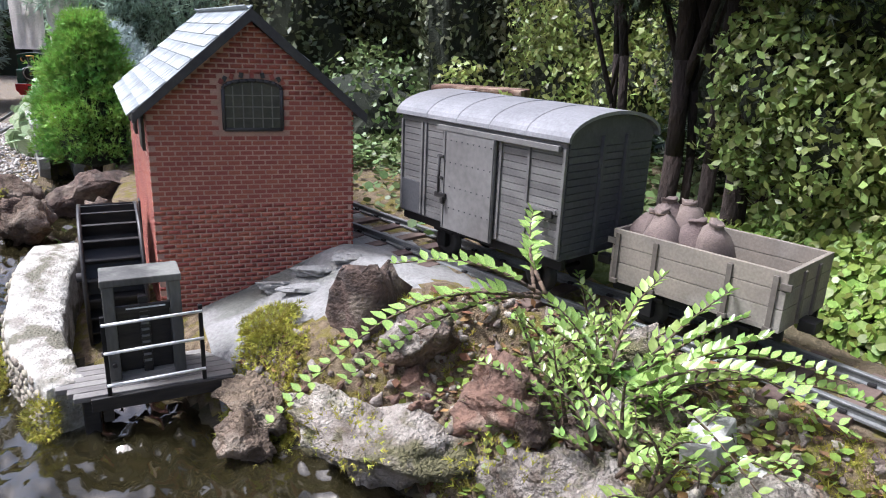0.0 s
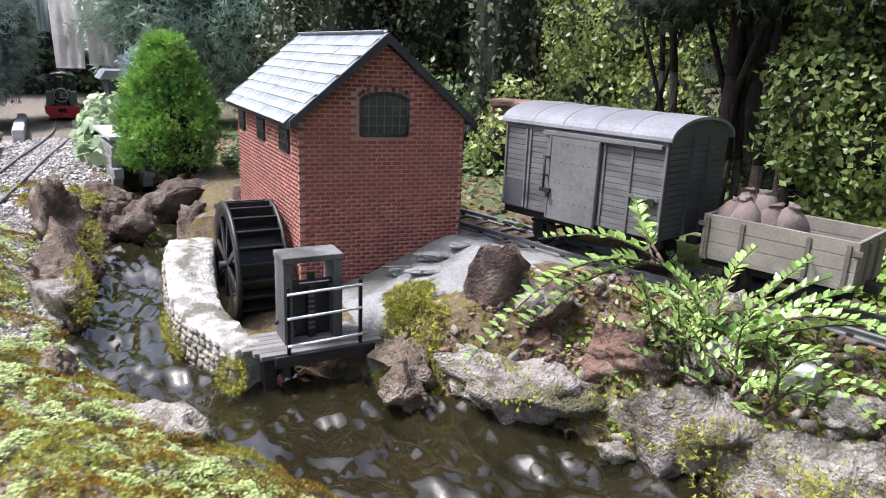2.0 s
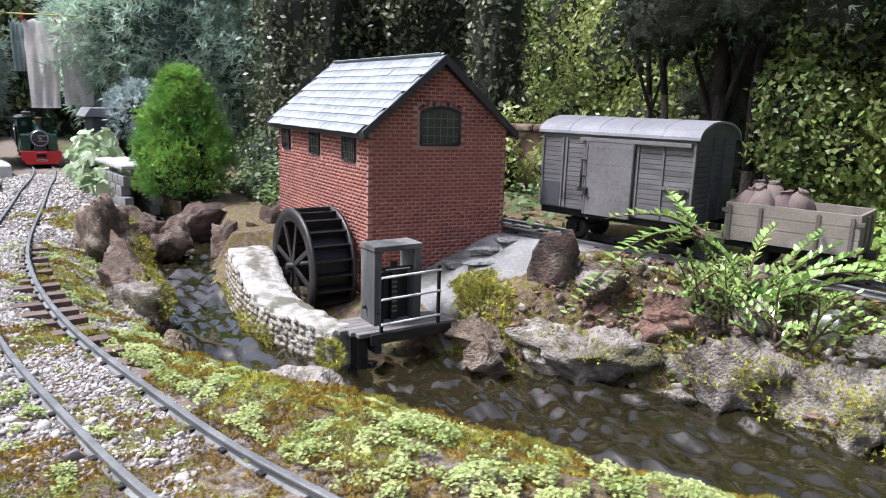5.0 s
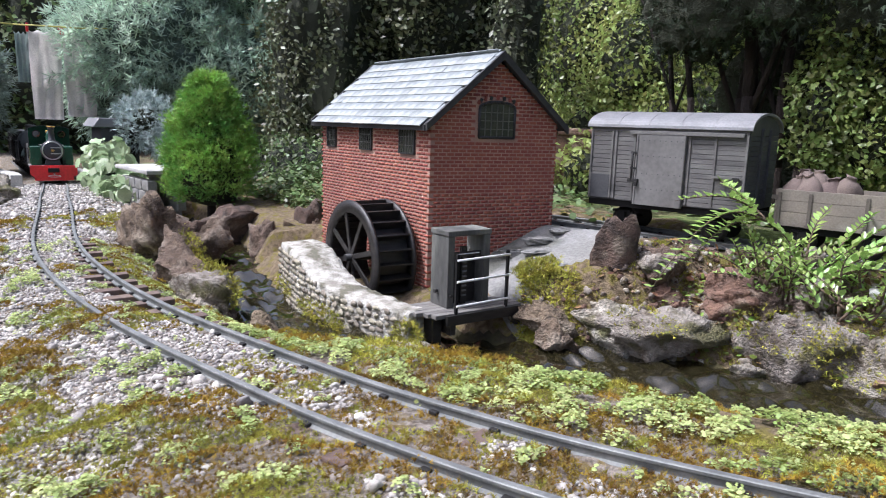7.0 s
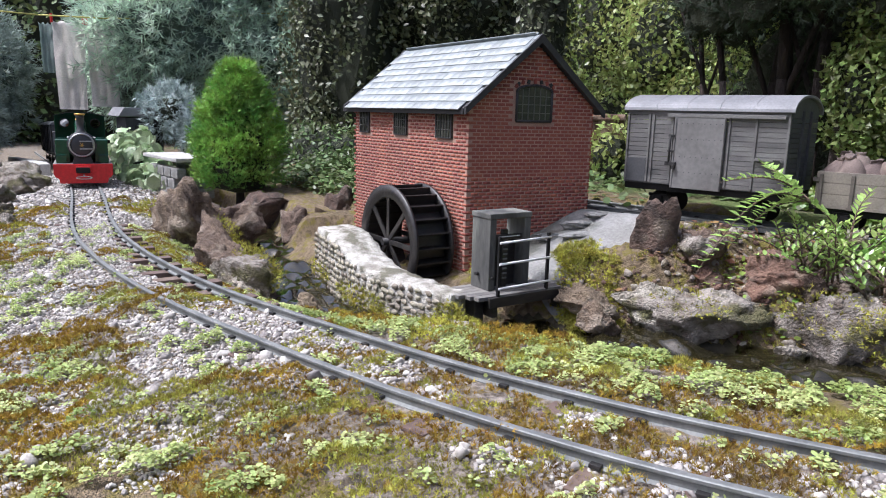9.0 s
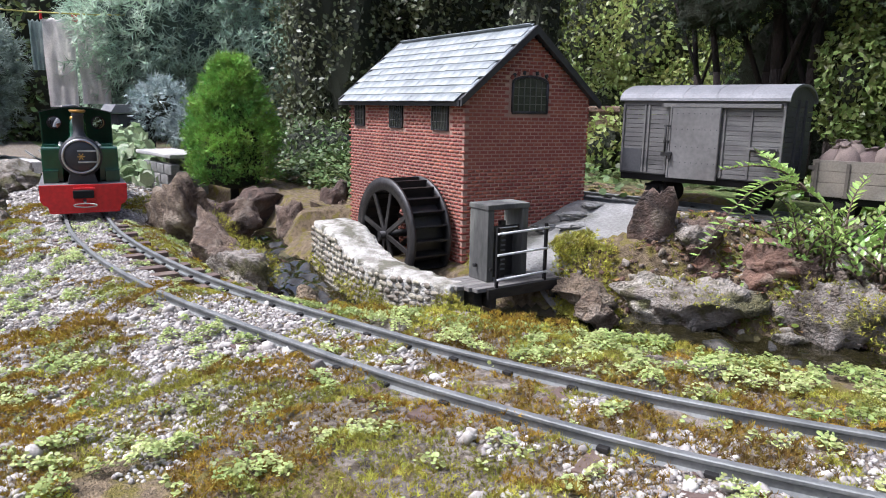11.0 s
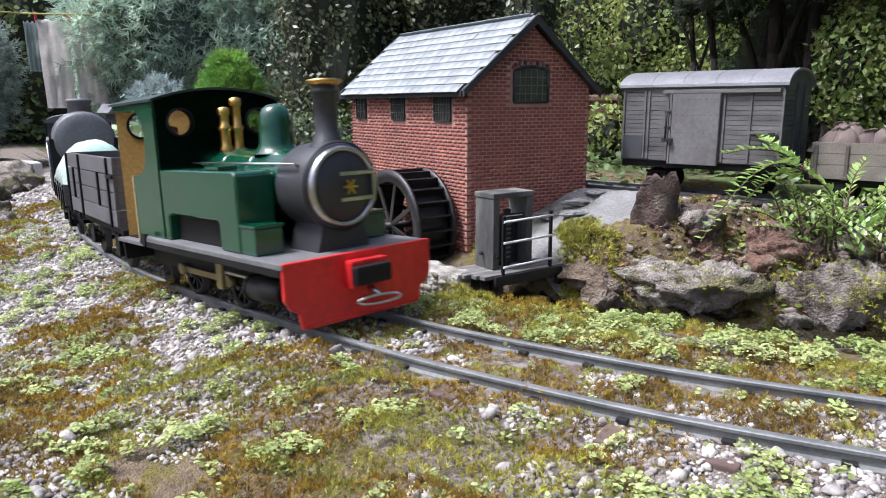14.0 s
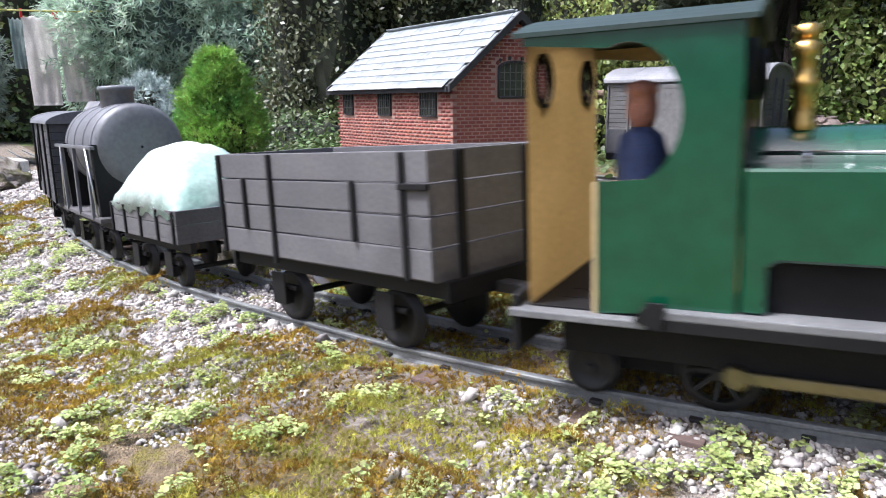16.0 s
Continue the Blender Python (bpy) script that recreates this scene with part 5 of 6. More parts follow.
    L, W, z0, z1 = .162, .080, .038, .0905
    h, w = L / 2, W / 2
    part("floor", boxb(-h, h, -w + .002, w - .002, z0 - .001, z0 + .002), M_WAGON, th)
    for k in range(4):
        za, zb = z0 + k * (z1 - z0) / 4, z0 + (k + 1) * (z1 - z0) / 4 - .0007
        for y in (-w, w - .003):
            part("side_plank", boxb(-h, h, y, y + .003, za, zb, .0004), M_WAGON, th)
        for x in (-h, h - .003):
            part("end_plank", boxb(x, x + .003, -w + .003, w - .003, za, zb, .0004), M_WAGON, th)
    for s in (-1, 1):
        y = s * w
        for x, za, zb in ((-h + .003, z0 - .001, z1 - .001), (-h + .052, z0 - .003, z1 - .001), (h - .014, z0 - .001, z1 - .001), (-h + .027, z0 + .013, z1 - .013), (h - .046, z0 + .013, z1 - .013)):
            part("strap", boxb(x - .0014, x + .0014, min(y, y + s * .0016), max(y, y + s * .0016), za, zb, .0004), M_BLACK, th)
        part("corner_bracket", boxb(h - .016, h + .001, min(y, y + s * .002), max(y, y + s * .002), z1 - .016, z1 - .0135, .0004), M_BLACK, th)
        part("solebar", boxb(-h, h, s * (w - .010) - .002, s * (w - .010) + .002, z0 - .009, z0 - .001, .0004), M_BLACK, th)
        for e in (-1, 1):
            part("end_post", boxb(min(e * h, e * (h + .002)), max(e * h, e * (h + .002)), s * .022 - .002, s * .022 + .002, z0 - .002, z1 - .001, .0005), M_BLACK, th)
    for e in (-1, 1):
        part("buffer_beam", boxb(min(e * h, e * (h + .003)), max(e * h, e * (h + .003)), -w + .006, w - .006, z0 - .010, z0 - .001, .0005), M_BLACK, th)
        part("coupling", boxb(min(e * h, e * (h + .022)), max(e * h, e * (h + .022)), -.004, .004, z0 - .011, z0 - .006, .001), M_IRON, th)
    return th, running_gear(th, (-.042, .042), .0135)


def sheeted_wagon():
    th = empty("sheeted_wagon", Matrix(), "small grey dropside wagon under a pale canvas sheet", "railway wagon")
    L, W, z0, z1 = .120, .074, .036, .055
    h, w = L / 2, W / 2
    part("floor", boxb(-h, h, -w, w, z0 - .003, z0, .0004), M_WAGON, th)
    for k in range(2):
        za, zb = z0 + k * (z1 - z0) / 2, z0 + (k + 1) * (z1 - z0) / 2 - .0005
        for y in (-w, w - .0028):
            part("side_plank", boxb(-h, h, y, y + .0028, za, zb, .0003), M_WAGON, th)
        for x in (-h, h - .0028):
            part("end_plank", boxb(x, x + .0028, -w + .0028, w - .0028, za, zb, .0003), M_WAGON, th)
    for x in (-h + .004, -h + .030, 0, h - .030, h - .004):
        for s in (-1, 1):
            y = s * w
            part("strap", boxb(x - .0013, x + .0013, min(y, y + s * .0014), max(y, y + s * .0014), z0 - .003, z1 - .001, .0003), M_BLACK, th)
    for s in (-1, 1):
        part("solebar", boxb(-h, h, s * (w - .010) - .002, s * (w - .010) + .002, z0 - .010, z0 - .003, .0004), M_BLACK, th)
        part("coupling", boxb(min(s * h, s * (h + .016)), max(s * h, s * (h + .016)), -.004, .004, z0 - .010, z0 - .004, .001), M_IRON, th)
    # canvas sheet: a sagging hump with folds at the edge
    bm = bmesh.new()
    nu, nv = 40, 26
    g = {}
    for i in range(nu):
        for j in range(nv):
            u, v = -1 + 2 * i / (nu - 1), -1 + 2 * j / (nv - 1)
            e = max(abs(u) ** 3, abs(v) ** 3)
            z = z1 + .001 + .040 * (1 - abs(u) ** 3.2) * (1 - abs(v) ** 2.4) ** .8 + .0022 * fbm(u * 3, v * 3, 7) - (.006 * e if e > .8 else 0) + .0014 * math.sin(u * 16 + v * 9) * e
            g[i, j] = bm.verts.new((u * (h - .001), v * (w + .001), z))
    for i in range(nu - 1):
        for j in range(nv - 1):
            f = bm.faces.new((g[i, j], g[i + 1, j], g[i + 1, j + 1], g[i, j + 1]))
            f.smooth = True
    bmesh.ops.solidify(bm, geom=bm.faces[:], thickness=.0008)
    part("canvas_sheet", bm, M_TARP, th, "pale green and white canvas sheet")
    return th, running_gear(th, (-.030, .030), .0115)


def tank_wagon():
    th = empty("tank_wagon", Matrix(), "dark grey cylindrical tank wagon with a filler dome", "railway wagon")
    L, W, z0 = .130, .078, .037
    h, w = L / 2, W / 2
    part("underframe", boxb(-h, h, -w + .008, w - .008, z0 - .008, z0 - .002, .0006), M_BLACK, th)
    part("deck", boxb(-h, h, -w, w, z0 - .002, z0 + .0015, .0006), M_WAGON, th)
    R, cz = .0345, .0925
    bx = Matrix.Translation((0, 0, cz)) @ pose(0, 0, 0, 0, 90, 0)
    tkp = [(.001, -.057), (.020, -.0565), (.031, -.0545), (R, -.051), (R, .051), (.031, .0545), (.020, .0565), (.001, .057)]
    part("tank_barrel", lathe(bmesh.new(), tkp, bx, 48), M_TANK, th, "dark grey riveted tank barrel")
    for x in (-.042, -.015, .015, .042):
        part("tank_band", lathe(bmesh.new(), [(R, x - .0016), (R + .0007, x - .0014), (R + .0007, x + .0014), (R, x + .0016)], bx, 48), M_TANK, th)
    part("filler_dome", lathe(bmesh.new(), [(.0135, .120), (.0135, .138), (.0150, .1385), (.0150, .1415), (.0135, .1425), (.001, .1435)], Matrix(), 28), M_TANK, th)
    for x in (-.05, .05):
        part("end_cradle", prismb([(-w + .004, z0 + .0015), (w - .004, z0 + .0015), (w - .002, cz + .003), (w - .006, cz + .003), (.024, .070), (-.024, .070), (-w + .006, cz + .003), (-w + .002, cz + .003)], "x", x - .003, x + .003), M_BLACK, th)
    for s in (-1, 1):
        part("side_rail", boxb(-h, h, s * w - .0015, s * w + .0015, cz - .0005, cz + .0022, .0004), M_TANK, th)
        for x in (-.045, 0, .045):
            part("stay", boxb(x - .002, x + .002, s * w - .0012, s * w + .0012, z0, cz, .0003), M_TANK, th)
        part("tie_rod", tubeb((-.06, s * w, z0 + .002), (-.045, s * (w + .001), cz + .001), .0008, seg=6), M_STEEL, th)
        part("tie_rod", tubeb((.06, s * w, z0 + .002), (.045, s * (w + .001), cz + .001), .0008, seg=6), M_STEEL, th)
        part("coupling", boxb(min(s * h, s * (h + .012)), max(s * h, s * (h + .012)), -.004, .004, z0 - .009, z0 - .003, .001), M_IRON, th)
    return th, running_gear(th, (-.034, .034), .0125)


def box_van():
    th = empty("box_van", Matrix(), "dark grey boarded box van in the train", "railway van")
    L, W, z0, z1 = .150, .078, .037, .112
    h, w = L / 2, W / 2
    part("floor", boxb(-h, h, -w + .001, w - .001, z0 - .003, z0, .0004), M_WAGON, th)
    n = 10
    for k in range(n):
        za, zb = z0 + k * (z1 - z0) / n, z0 + (k + 1) * (z1 - z0) / n - .0005
        for y in (-w, w - .002):
            part("side_plank", boxb(-h, h, y, y + .002, za, zb, .0003), M_DARK_AND_SHADE_WOOD, th)
        for x in (-h, h - .002):
            part("end_plank", boxb(x, x + .002, -w + .002, w - .002, za, zb, .0003), M_DARK_AND_SHADE_WOOD, th)
    for s in (-1, 1):
        y = s * w
        for x in (-h + .002, -.022, .022, h - .002):
            part("post", boxb(x - .0016, x + .0016, min(y, y + s * .0018), max(y, y + s * .0018), z0, z1, .0004), M_BLACK, th)
        part("brace", boxb(-.03, .03, min(y, y + s * .0014), max(y, y + s * .0014), -.0014, .0014, .0003, m=pose(-.048, 0, (z0 + z1) / 2, 0, -60, 0)), M_BLACK, th)
        part("coupling", boxb(min(s * h, s * (h + .012)), max(s * h, s * (h + .012)), -.004, .004, z0 - .009, z0 - .003, .001), M_IRON, th)
        part("solebar", boxb(-h, h, s * (w - .010) - .002, s * (w - .010) + .002, z0 - .010, z0 - .003, .0004), M_BLACK, th)
    ro = [((w + .003) * math.cos(a), z1 + .012 * math.sin(a)) for a in np.linspace(0, math.pi, 15)]
    part("roof", prismb(ro, "x", -h - .003, h + .003), M_TANK, th, "arched grey roof")
    return th, running_gear(th, (-.045, .045), .0125)


M_ROOFDARK = mat("dark_green_roof", (0.012, 0.03, 0.022), (0.02, 0.035, 0.028), rough=0.5, scale=30, bump=0.1, dist=0.0002)
M_DENIM = mat("dark_blue_paint", (0.03, 0.05, 0.12), (0.02, 0.035, 0.09), rough=0.8)
M_SKIN = mat("figure_head_paint", (0.45, 0.2, 0.13), (0.35, 0.15, 0.1), rough=0.7)
M_RODS = mat("worn_brassy_steel", (0.30, 0.24, 0.13), (0.22, 0.18, 0.1), rough=0.4, metal=0.8)
M_WAGON = mat("grey_wagon_paint", (0.115, 0.11, 0.11), (0.09, 0.088, 0.09), rough=0.65, scale=30, fine=500, bump=0.25, dist=0.0003, c3=(0.07, 0.065, 0.065), amount3=0.25, rand=0.1)
LOCO, LOCO_WHEELS, RODS = locomotive()
PLANK, PLANK_WHEELS = plank_wagon()
SHEETED, SHEETED_WHEELS = sheeted_wagon()
TANKER, TANKER_WHEELS = tank_wagon()
VAN, VAN_WHEELS = box_van()
SECOND_VAN = copy_thing(VAN, Matrix())


# ---- planting ----
M_PALELEAF = mat("pale_green_leaf", (0.45, 0.52, 0.34), (0.28, 0.38, 0.18), rough=0.5, scale=20, bump=0, island=0.35, trans=0.3)
rng = np.random.default_rng(5)


def clump(centre, radii, n, rng_, noise_k=1.2, seed=0, shell=0.62):
    """n places in a lumpy ellipsoid, most of them towards its skin."""
    d = rng_.normal(size=(n, 3))
    d /= np.linalg.norm(d, axis=1)[:, None]
    q = d * noise_k
    lump = 1 + .16 * np.sin(q @ np.array([3.1, 2.3, -1.7]) + seed) * np.sin(q @ np.array([-1.9, 3.3, 2.2]) + 2 * seed) + .14 * np.sin(q @ np.array([7.3, -5.1, 6.2]) + 3 * seed) * np.sin(q @ np.array([5.7, 6.9, -4.8])) + .10 * np.sin(q @ np.array([15.1, 11.3, -13.7]) + seed) * np.sin(q @ np.array([-12.7, 14.1, 10.9]))
    r = lump * (1 - (1 - shell) * rng_.random(n) ** 1.7)
    return np.asarray(centre) + d * r[:, None] * np.asarray(radii), d


def facing(d, rng_, spread=.7):
    """Rotations that send z roughly along d."""
    n = len(d)
    z = d + rng_.normal(0, spread, (n, 3))
    z /= np.linalg.norm(z, axis=1)[:, None]
    a = rng_.normal(size=(n, 3))
    x = np.cross(a, z)
    x /= np.linalg.norm(x, axis=1)[:, None]
    y = np.cross(z, x)
    return np.stack([x, y, z], -1)


# solid dark lump that stands in for the shade between the leaves
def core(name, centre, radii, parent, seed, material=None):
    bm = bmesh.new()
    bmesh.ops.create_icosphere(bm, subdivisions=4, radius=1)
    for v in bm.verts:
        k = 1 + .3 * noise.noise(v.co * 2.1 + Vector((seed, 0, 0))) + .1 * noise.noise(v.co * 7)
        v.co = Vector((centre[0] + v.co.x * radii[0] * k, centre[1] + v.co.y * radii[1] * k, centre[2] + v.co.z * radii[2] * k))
    return part(name, bm, material or M_INNER_SHADE, parent, "solid dark core standing in for the shrub's inner shade")


def shrub(name, label, category, lobes, leaf, size, material, density, seed, tmpl=QLEAF, inner=.74, spread=.7, trunk=True, inside=None, tuft=0):
    """lobes: (x, y, z, rx, ry, rz). One plant with dark cores for inner shade, leaves and a short stem."""
    g = np.random.default_rng(seed)
    th = empty(name, Matrix(), label, category)
    P = []
    for k, (x, y, z, rx, ry, rz) in enumerate(lobes):
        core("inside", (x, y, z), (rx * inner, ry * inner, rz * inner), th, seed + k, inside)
        n = int(density * (rx * ry + rx * rz + ry * rz))
        if tuft:
            co, d = clump((x, y, z), (rx, ry, rz), n // tuft, g, 1.2, seed + k)
            co, d = np.repeat(co, tuft, 0), np.repeat(d, tuft, 0)
            n = len(co)
            off = g.normal(0, 1, (n, 3))
            co, d = co + off * size * .75, d + off * .7
        else:
            co, d = clump((x, y, z), (rx, ry, rz), n, g, 1.2, seed + k)
        P.append(places(co, facing(d, g, spread), size * g.uniform(.65, 1.35, n)))
    scatter(leaf, tmpl, np.concatenate(P), material, th)["kind"] = "stuff"
    if trunk:
        x, y, z, rx, ry, rz = lobes[0]
        part("stem", tubeb((x, y, -.05), (x, y, z), min(rx, ry) * .12, min(rx, ry) * .06, 8), M_BARK, th)
    return th


# small bright conifer by the pond
def little_conifer():
    g = np.random.default_rng(21)
    th = empty("dwarf_conifer", pose(-.628, -.030, .018), "bright green dwarf conifer with a pointed bushy crown", "conifer")
    m, per = 620, 26
    h = g.random(m) ** .75
    prof = np.interp(h, [0, .08, .25, .55, .8, 1], [.62, .95, 1.0, .76, .42, .06])
    az = g.uniform(0, 2 * np.pi, m)
    lump = np.array([1 + .30 * noise.noise(Vector((math.cos(a) * 2.6, math.sin(a) * 2.6, q * 7))) for a, q in zip(az, h)])
    rad = .068 * prof * lump * (1 - .30 * g.random(m) ** 1.5)
    co = np.stack([rad * np.cos(az), rad * np.sin(az), .010 + h * .200], -1)
    d = np.stack([np.cos(az) * .7, np.sin(az) * .7, np.ones(m) * .8], -1)
    co, d = np.repeat(co, per, 0), np.repeat(d, per, 0)
    n = len(co)
    off = g.normal(0, 1, (n, 3))
    along = g.random((n, 1)) * .020
    co = co + off * np.array([.0048, .0048, .0040]) + d * along
    scatter("foliage_spray", SPRIG, places(co, facing(d + off * .5, g, .3), .0098 * g.uniform(.6, 1.4, n)), M_CONIFER, th)["kind"] = "stuff"
    # dark spindle painted as the shade between the sprays
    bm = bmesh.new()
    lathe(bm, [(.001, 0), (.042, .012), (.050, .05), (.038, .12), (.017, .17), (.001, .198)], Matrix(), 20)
    part("inside", bm, M_INNER_SHADE, th, "dark core standing in for the shade inside the crown")
    part("trunk", tubeb((0, 0, -.03), (0, 0, .05), .008, .006, 8), M_BARK, th)
    return th


little_conifer()

# spreading glossy shrub on the rocks: arching stems with paired leaves
def arching_shrub():
    g = random.Random(77)
    th = empty("box_honeysuckle_shrub", Matrix(), "arching evergreen shrub with small glossy paired leaves on the rocks", "shrub")
    stems = []
    base = Vector((.282, .220, .034))
    mid = Vector((.255, .185, .098))
    fixed = [(mid, (.262, .030, .052), .030, 1.1), (base, mid, .012, 1.0), (mid, (.176, .231, .126), .006, 1.0), (mid, (.222, .106, .114), .012, 1.0), (mid, (.264, .066, .070), .012, 1.0), (mid, (.215, .215, .112), .01, .9), (base, (.372, .290, .080), .02, 1.0), (base, (.398, .262, .070), .03, 1.1), (base, (.405, .215, .040), .03, 1.0), (base, (.345, .262, .098), .01, 1.0), (base, (.30, .285, .105), .01, 1.0), (base, (.272, .262, .108), .01, 1.0), (base, (.385, .300, .070), .02, 1.0), (base, (.325, .27, .10), .01, .9)]
    for a0, tip, lift, sc in fixed:
        stems.append((a0 + Vector((g.uniform(-.006, .006), g.uniform(-.006, .006), 0)), Vector(tip), lift, sc))
    for _ in range(78):
        a, l = g.uniform(0, 2 * math.pi), g.uniform(.02, .060)
        b = base + Vector((g.uniform(-.065, .075), g.uniform(-.035, .045), g.uniform(-.012, .0)))
        stems.append((b, b + Vector((math.cos(a) * l, math.sin(a) * l * .8, g.uniform(.01, .058))), g.uniform(0, .014), .8))
    leaves, tw = [], bmesh.new()
    for a, b, lift, sc in stems:
        n = max(6, int((b - a).length / .0052))
        pts = []
        side = Vector((g.uniform(-1, 1), g.uniform(-1, 1), 0)) * .008
        for k in range(n + 1):
            t = k / n
            pts.append(a.lerp(b, t) + Vector((0, 0, lift * math.sin(math.pi * t))) + side * math.sin(math.pi * t))
        for k in range(n):
            tube(tw, pts[k], pts[k + 1], .0011 * (1.2 - k / n), seg=5)
            if k < n * .12:
                continue
            f = (pts[k + 1] - pts[k]).normalized()
            up = Vector((g.uniform(-.35, .35), g.uniform(-.35, .35), 1)).normalized()
            l = f.cross(up).normalized()
            for s in (-1, 1):
                y = (l * s * .8 + f * .45 + up * g.uniform(.15, .7)).normalized()
                z = (up - y * up.dot(y)).normalized()
                x = y.cross(z)
                k2 = .0112 * sc * g.uniform(.75, 1.2) * (1 - .35 * k / n)
                leaves.append([[x.x * k2, y.x * k2, z.x * k2, pts[k].x], [x.y * k2, y.y * k2, z.y * k2, pts[k].y], [x.z * k2, y.z * k2, z.z * k2, pts[k].z], [0, 0, 0, 1]])
    part("stem", tw, M_TWIG, th, "thin brown arching stems")
    near = leaves[:300]
    lm = bpy.data.meshes.new("leaf")
    lm.from_pydata(LEAF[0], [], LEAF[1])
    lm.polygons.foreach_set("use_smooth", [True] * len(lm.polygons))
    lm.materials.append(M_LEAF)
    for m in near:
        ob = new("leaf", lm)
        ob.parent = th
        ob.matrix_local = Matrix(m)
    scatter("leaf_mass", LEAF, np.array(leaves[300:]), M_LEAF, th, smooth=True)["kind"] = "stuff"
    return th


arching_shrub()

# ivy-covered bank behind the siding, with small round leaves
def leafy_bank():
    g = np.random.default_rng(31)
    th = empty("ground_ivy", Matrix(), "bank of small round yellow green leaves behind the siding", "ground cover")
    n = 34000
    x = g.uniform(.10, 1.1, n)
    y = .395 + np.abs(g.normal(0, .10, n)) + .05 * (x < .1)
    z = land(x, y) + np.clip((y - .40) * .6, 0, .14) * smooth01((x - .08) / .25) + g.uniform(-.008, .014, n)
    d = np.tile([.0, -.75, .65], (n, 1))
    scatter("round_leaf", ROUND, places(np.stack([x, y, z], -1), facing(d, g, .6), .0078 * g.uniform(.55, 1.3, n)), M_BUSHLIGHT, th)["kind"] = "stuff"
    n = 12000
    x, y = g.uniform(-.45, .95, n), g.uniform(.40, .95, n)
    z = land(x, y) + g.uniform(.001, .012, n)
    scatter("low_leaf", ROUND, places(np.stack([x, y, z], -1), turns(n, g, .5), .011 * g.uniform(.5, 1.4, n)), M_HEDGE, th)["kind"] = "stuff"
    n = 16000
    x, y = g.uniform(-.72, .02, n), g.uniform(.06, .46, n)
    keep = ((x < -.29) | (y > .215)) & (g.random(n) < np.where(x > -.27, .14, 1.0))
    x, y = x[keep], y[keep]
    n = len(x)
    z = land(x, y) + g.uniform(.001, .022, n)
    scatter("slope_leaf", ROUND, places(np.stack([x, y, z], -1), turns(n, g, .6), .0085 * g.uniform(.5, 1.4, n)), M_HEDGE, th)["kind"] = "stuff"
    # dark sheet added below the leaves, coloured as the shade in their gaps
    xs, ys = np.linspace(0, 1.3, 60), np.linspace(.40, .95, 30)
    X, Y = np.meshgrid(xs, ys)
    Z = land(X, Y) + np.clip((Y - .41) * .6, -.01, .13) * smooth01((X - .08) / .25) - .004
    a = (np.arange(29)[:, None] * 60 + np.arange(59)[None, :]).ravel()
    raw("shade_sheet", np.stack([X, Y, Z], -1).reshape(-1, 3), np.stack([a, a + 1, a + 61, a + 60], -1).tolist(), M_INNER_SHADE, th, "dark sheet standing in for the shade under the leaves", smooth=True)
    return th


M_VARIEGATED = mat("variegated_leaf", (0.38, 0.43, 0.13), (0.15, 0.19, 0.05), rough=0.4, scale=10, bump=0, island=0.5, trans=0.4)
M_BUSHLIGHT = mat("yellow_green_round_leaf", (0.26, 0.33, 0.06), (0.14, 0.21, 0.04), rough=0.4, scale=8, bump=0, island=0.5, trans=0.3)
leafy_bank()

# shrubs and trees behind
shrub("blue_pine", "rounded blue grey dwarf pine behind the track", "conifer", [(-1.78, .17, .38, .24, .27, .25), (-1.72, .42, .28, .24, .22, .23), (-1.85, .02, .26, .16, .10, .15), (-1.8, .32, .62, .22, .28, .2)], "needle_tuft", .028, M_BLUEPINE, 46000, 41, PUFF, .84, .22, True, M_PINE_SHADE, 5)
shrub("lavender_bush", "grey green lavender bush", "shrub", [(-1.95, -.42, .26, .24, .16, .18), (-1.72, -.48, .14, .22, .12, .16)], "lavender_leaf", .022, M_LAVENDER, 70000, 42, PUFF, .86, .35, True, M_PINE_SHADE, 4)
shrub("ivy_column", "tall ivy-clad tree trunk with dense dark leaves", "ivy", [(-1.08, .42, .35, .17, .17, .50), (-1.0, .60, .60, .22, .18, .45), (-.90, .78, .30, .22, .16, .5), (-1.1, .38, .05, .14, .14, .20)], "ivy_leaf", .014, M_IVY, 90000, 43, QLEAF, .84, .8)
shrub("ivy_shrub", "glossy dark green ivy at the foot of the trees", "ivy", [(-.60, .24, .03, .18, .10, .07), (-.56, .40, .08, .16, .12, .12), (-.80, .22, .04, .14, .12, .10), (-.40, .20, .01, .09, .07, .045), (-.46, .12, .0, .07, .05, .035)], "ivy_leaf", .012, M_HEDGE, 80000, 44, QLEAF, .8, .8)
shrub("clad_post", "slim ivy-clad trunk behind the mill", "ivy", [(-.42, .47, .26, .05, .05, .30), (-.42, .47, .02, .06, .06, .12)], "ivy_leaf", .012, M_IVY, 110000, 45, QLEAF, .82, .8)
shrub("variegated_bush", "sunlit yellow green bush behind the van", "shrub", [(-.37, .62, .13, .10, .08, .13), (-.30, .66, .30, .11, .08, .13), (-.50, .74, .34, .14, .10, .22), (-.20, .62, .16, .07, .06, .10), (-.42, .52, .07, .09, .06, .06), (-.14, .70, .36, .10, .08, .14), (-.27, .375, .10, .05, .035, .055), (-.20, .43, .10, .05, .035, .06), (-.33, .44, .13, .05, .04, .07)], "leaf", .0105, M_VARIEGATED, 95000, 46, QLEAF, .6, .9)
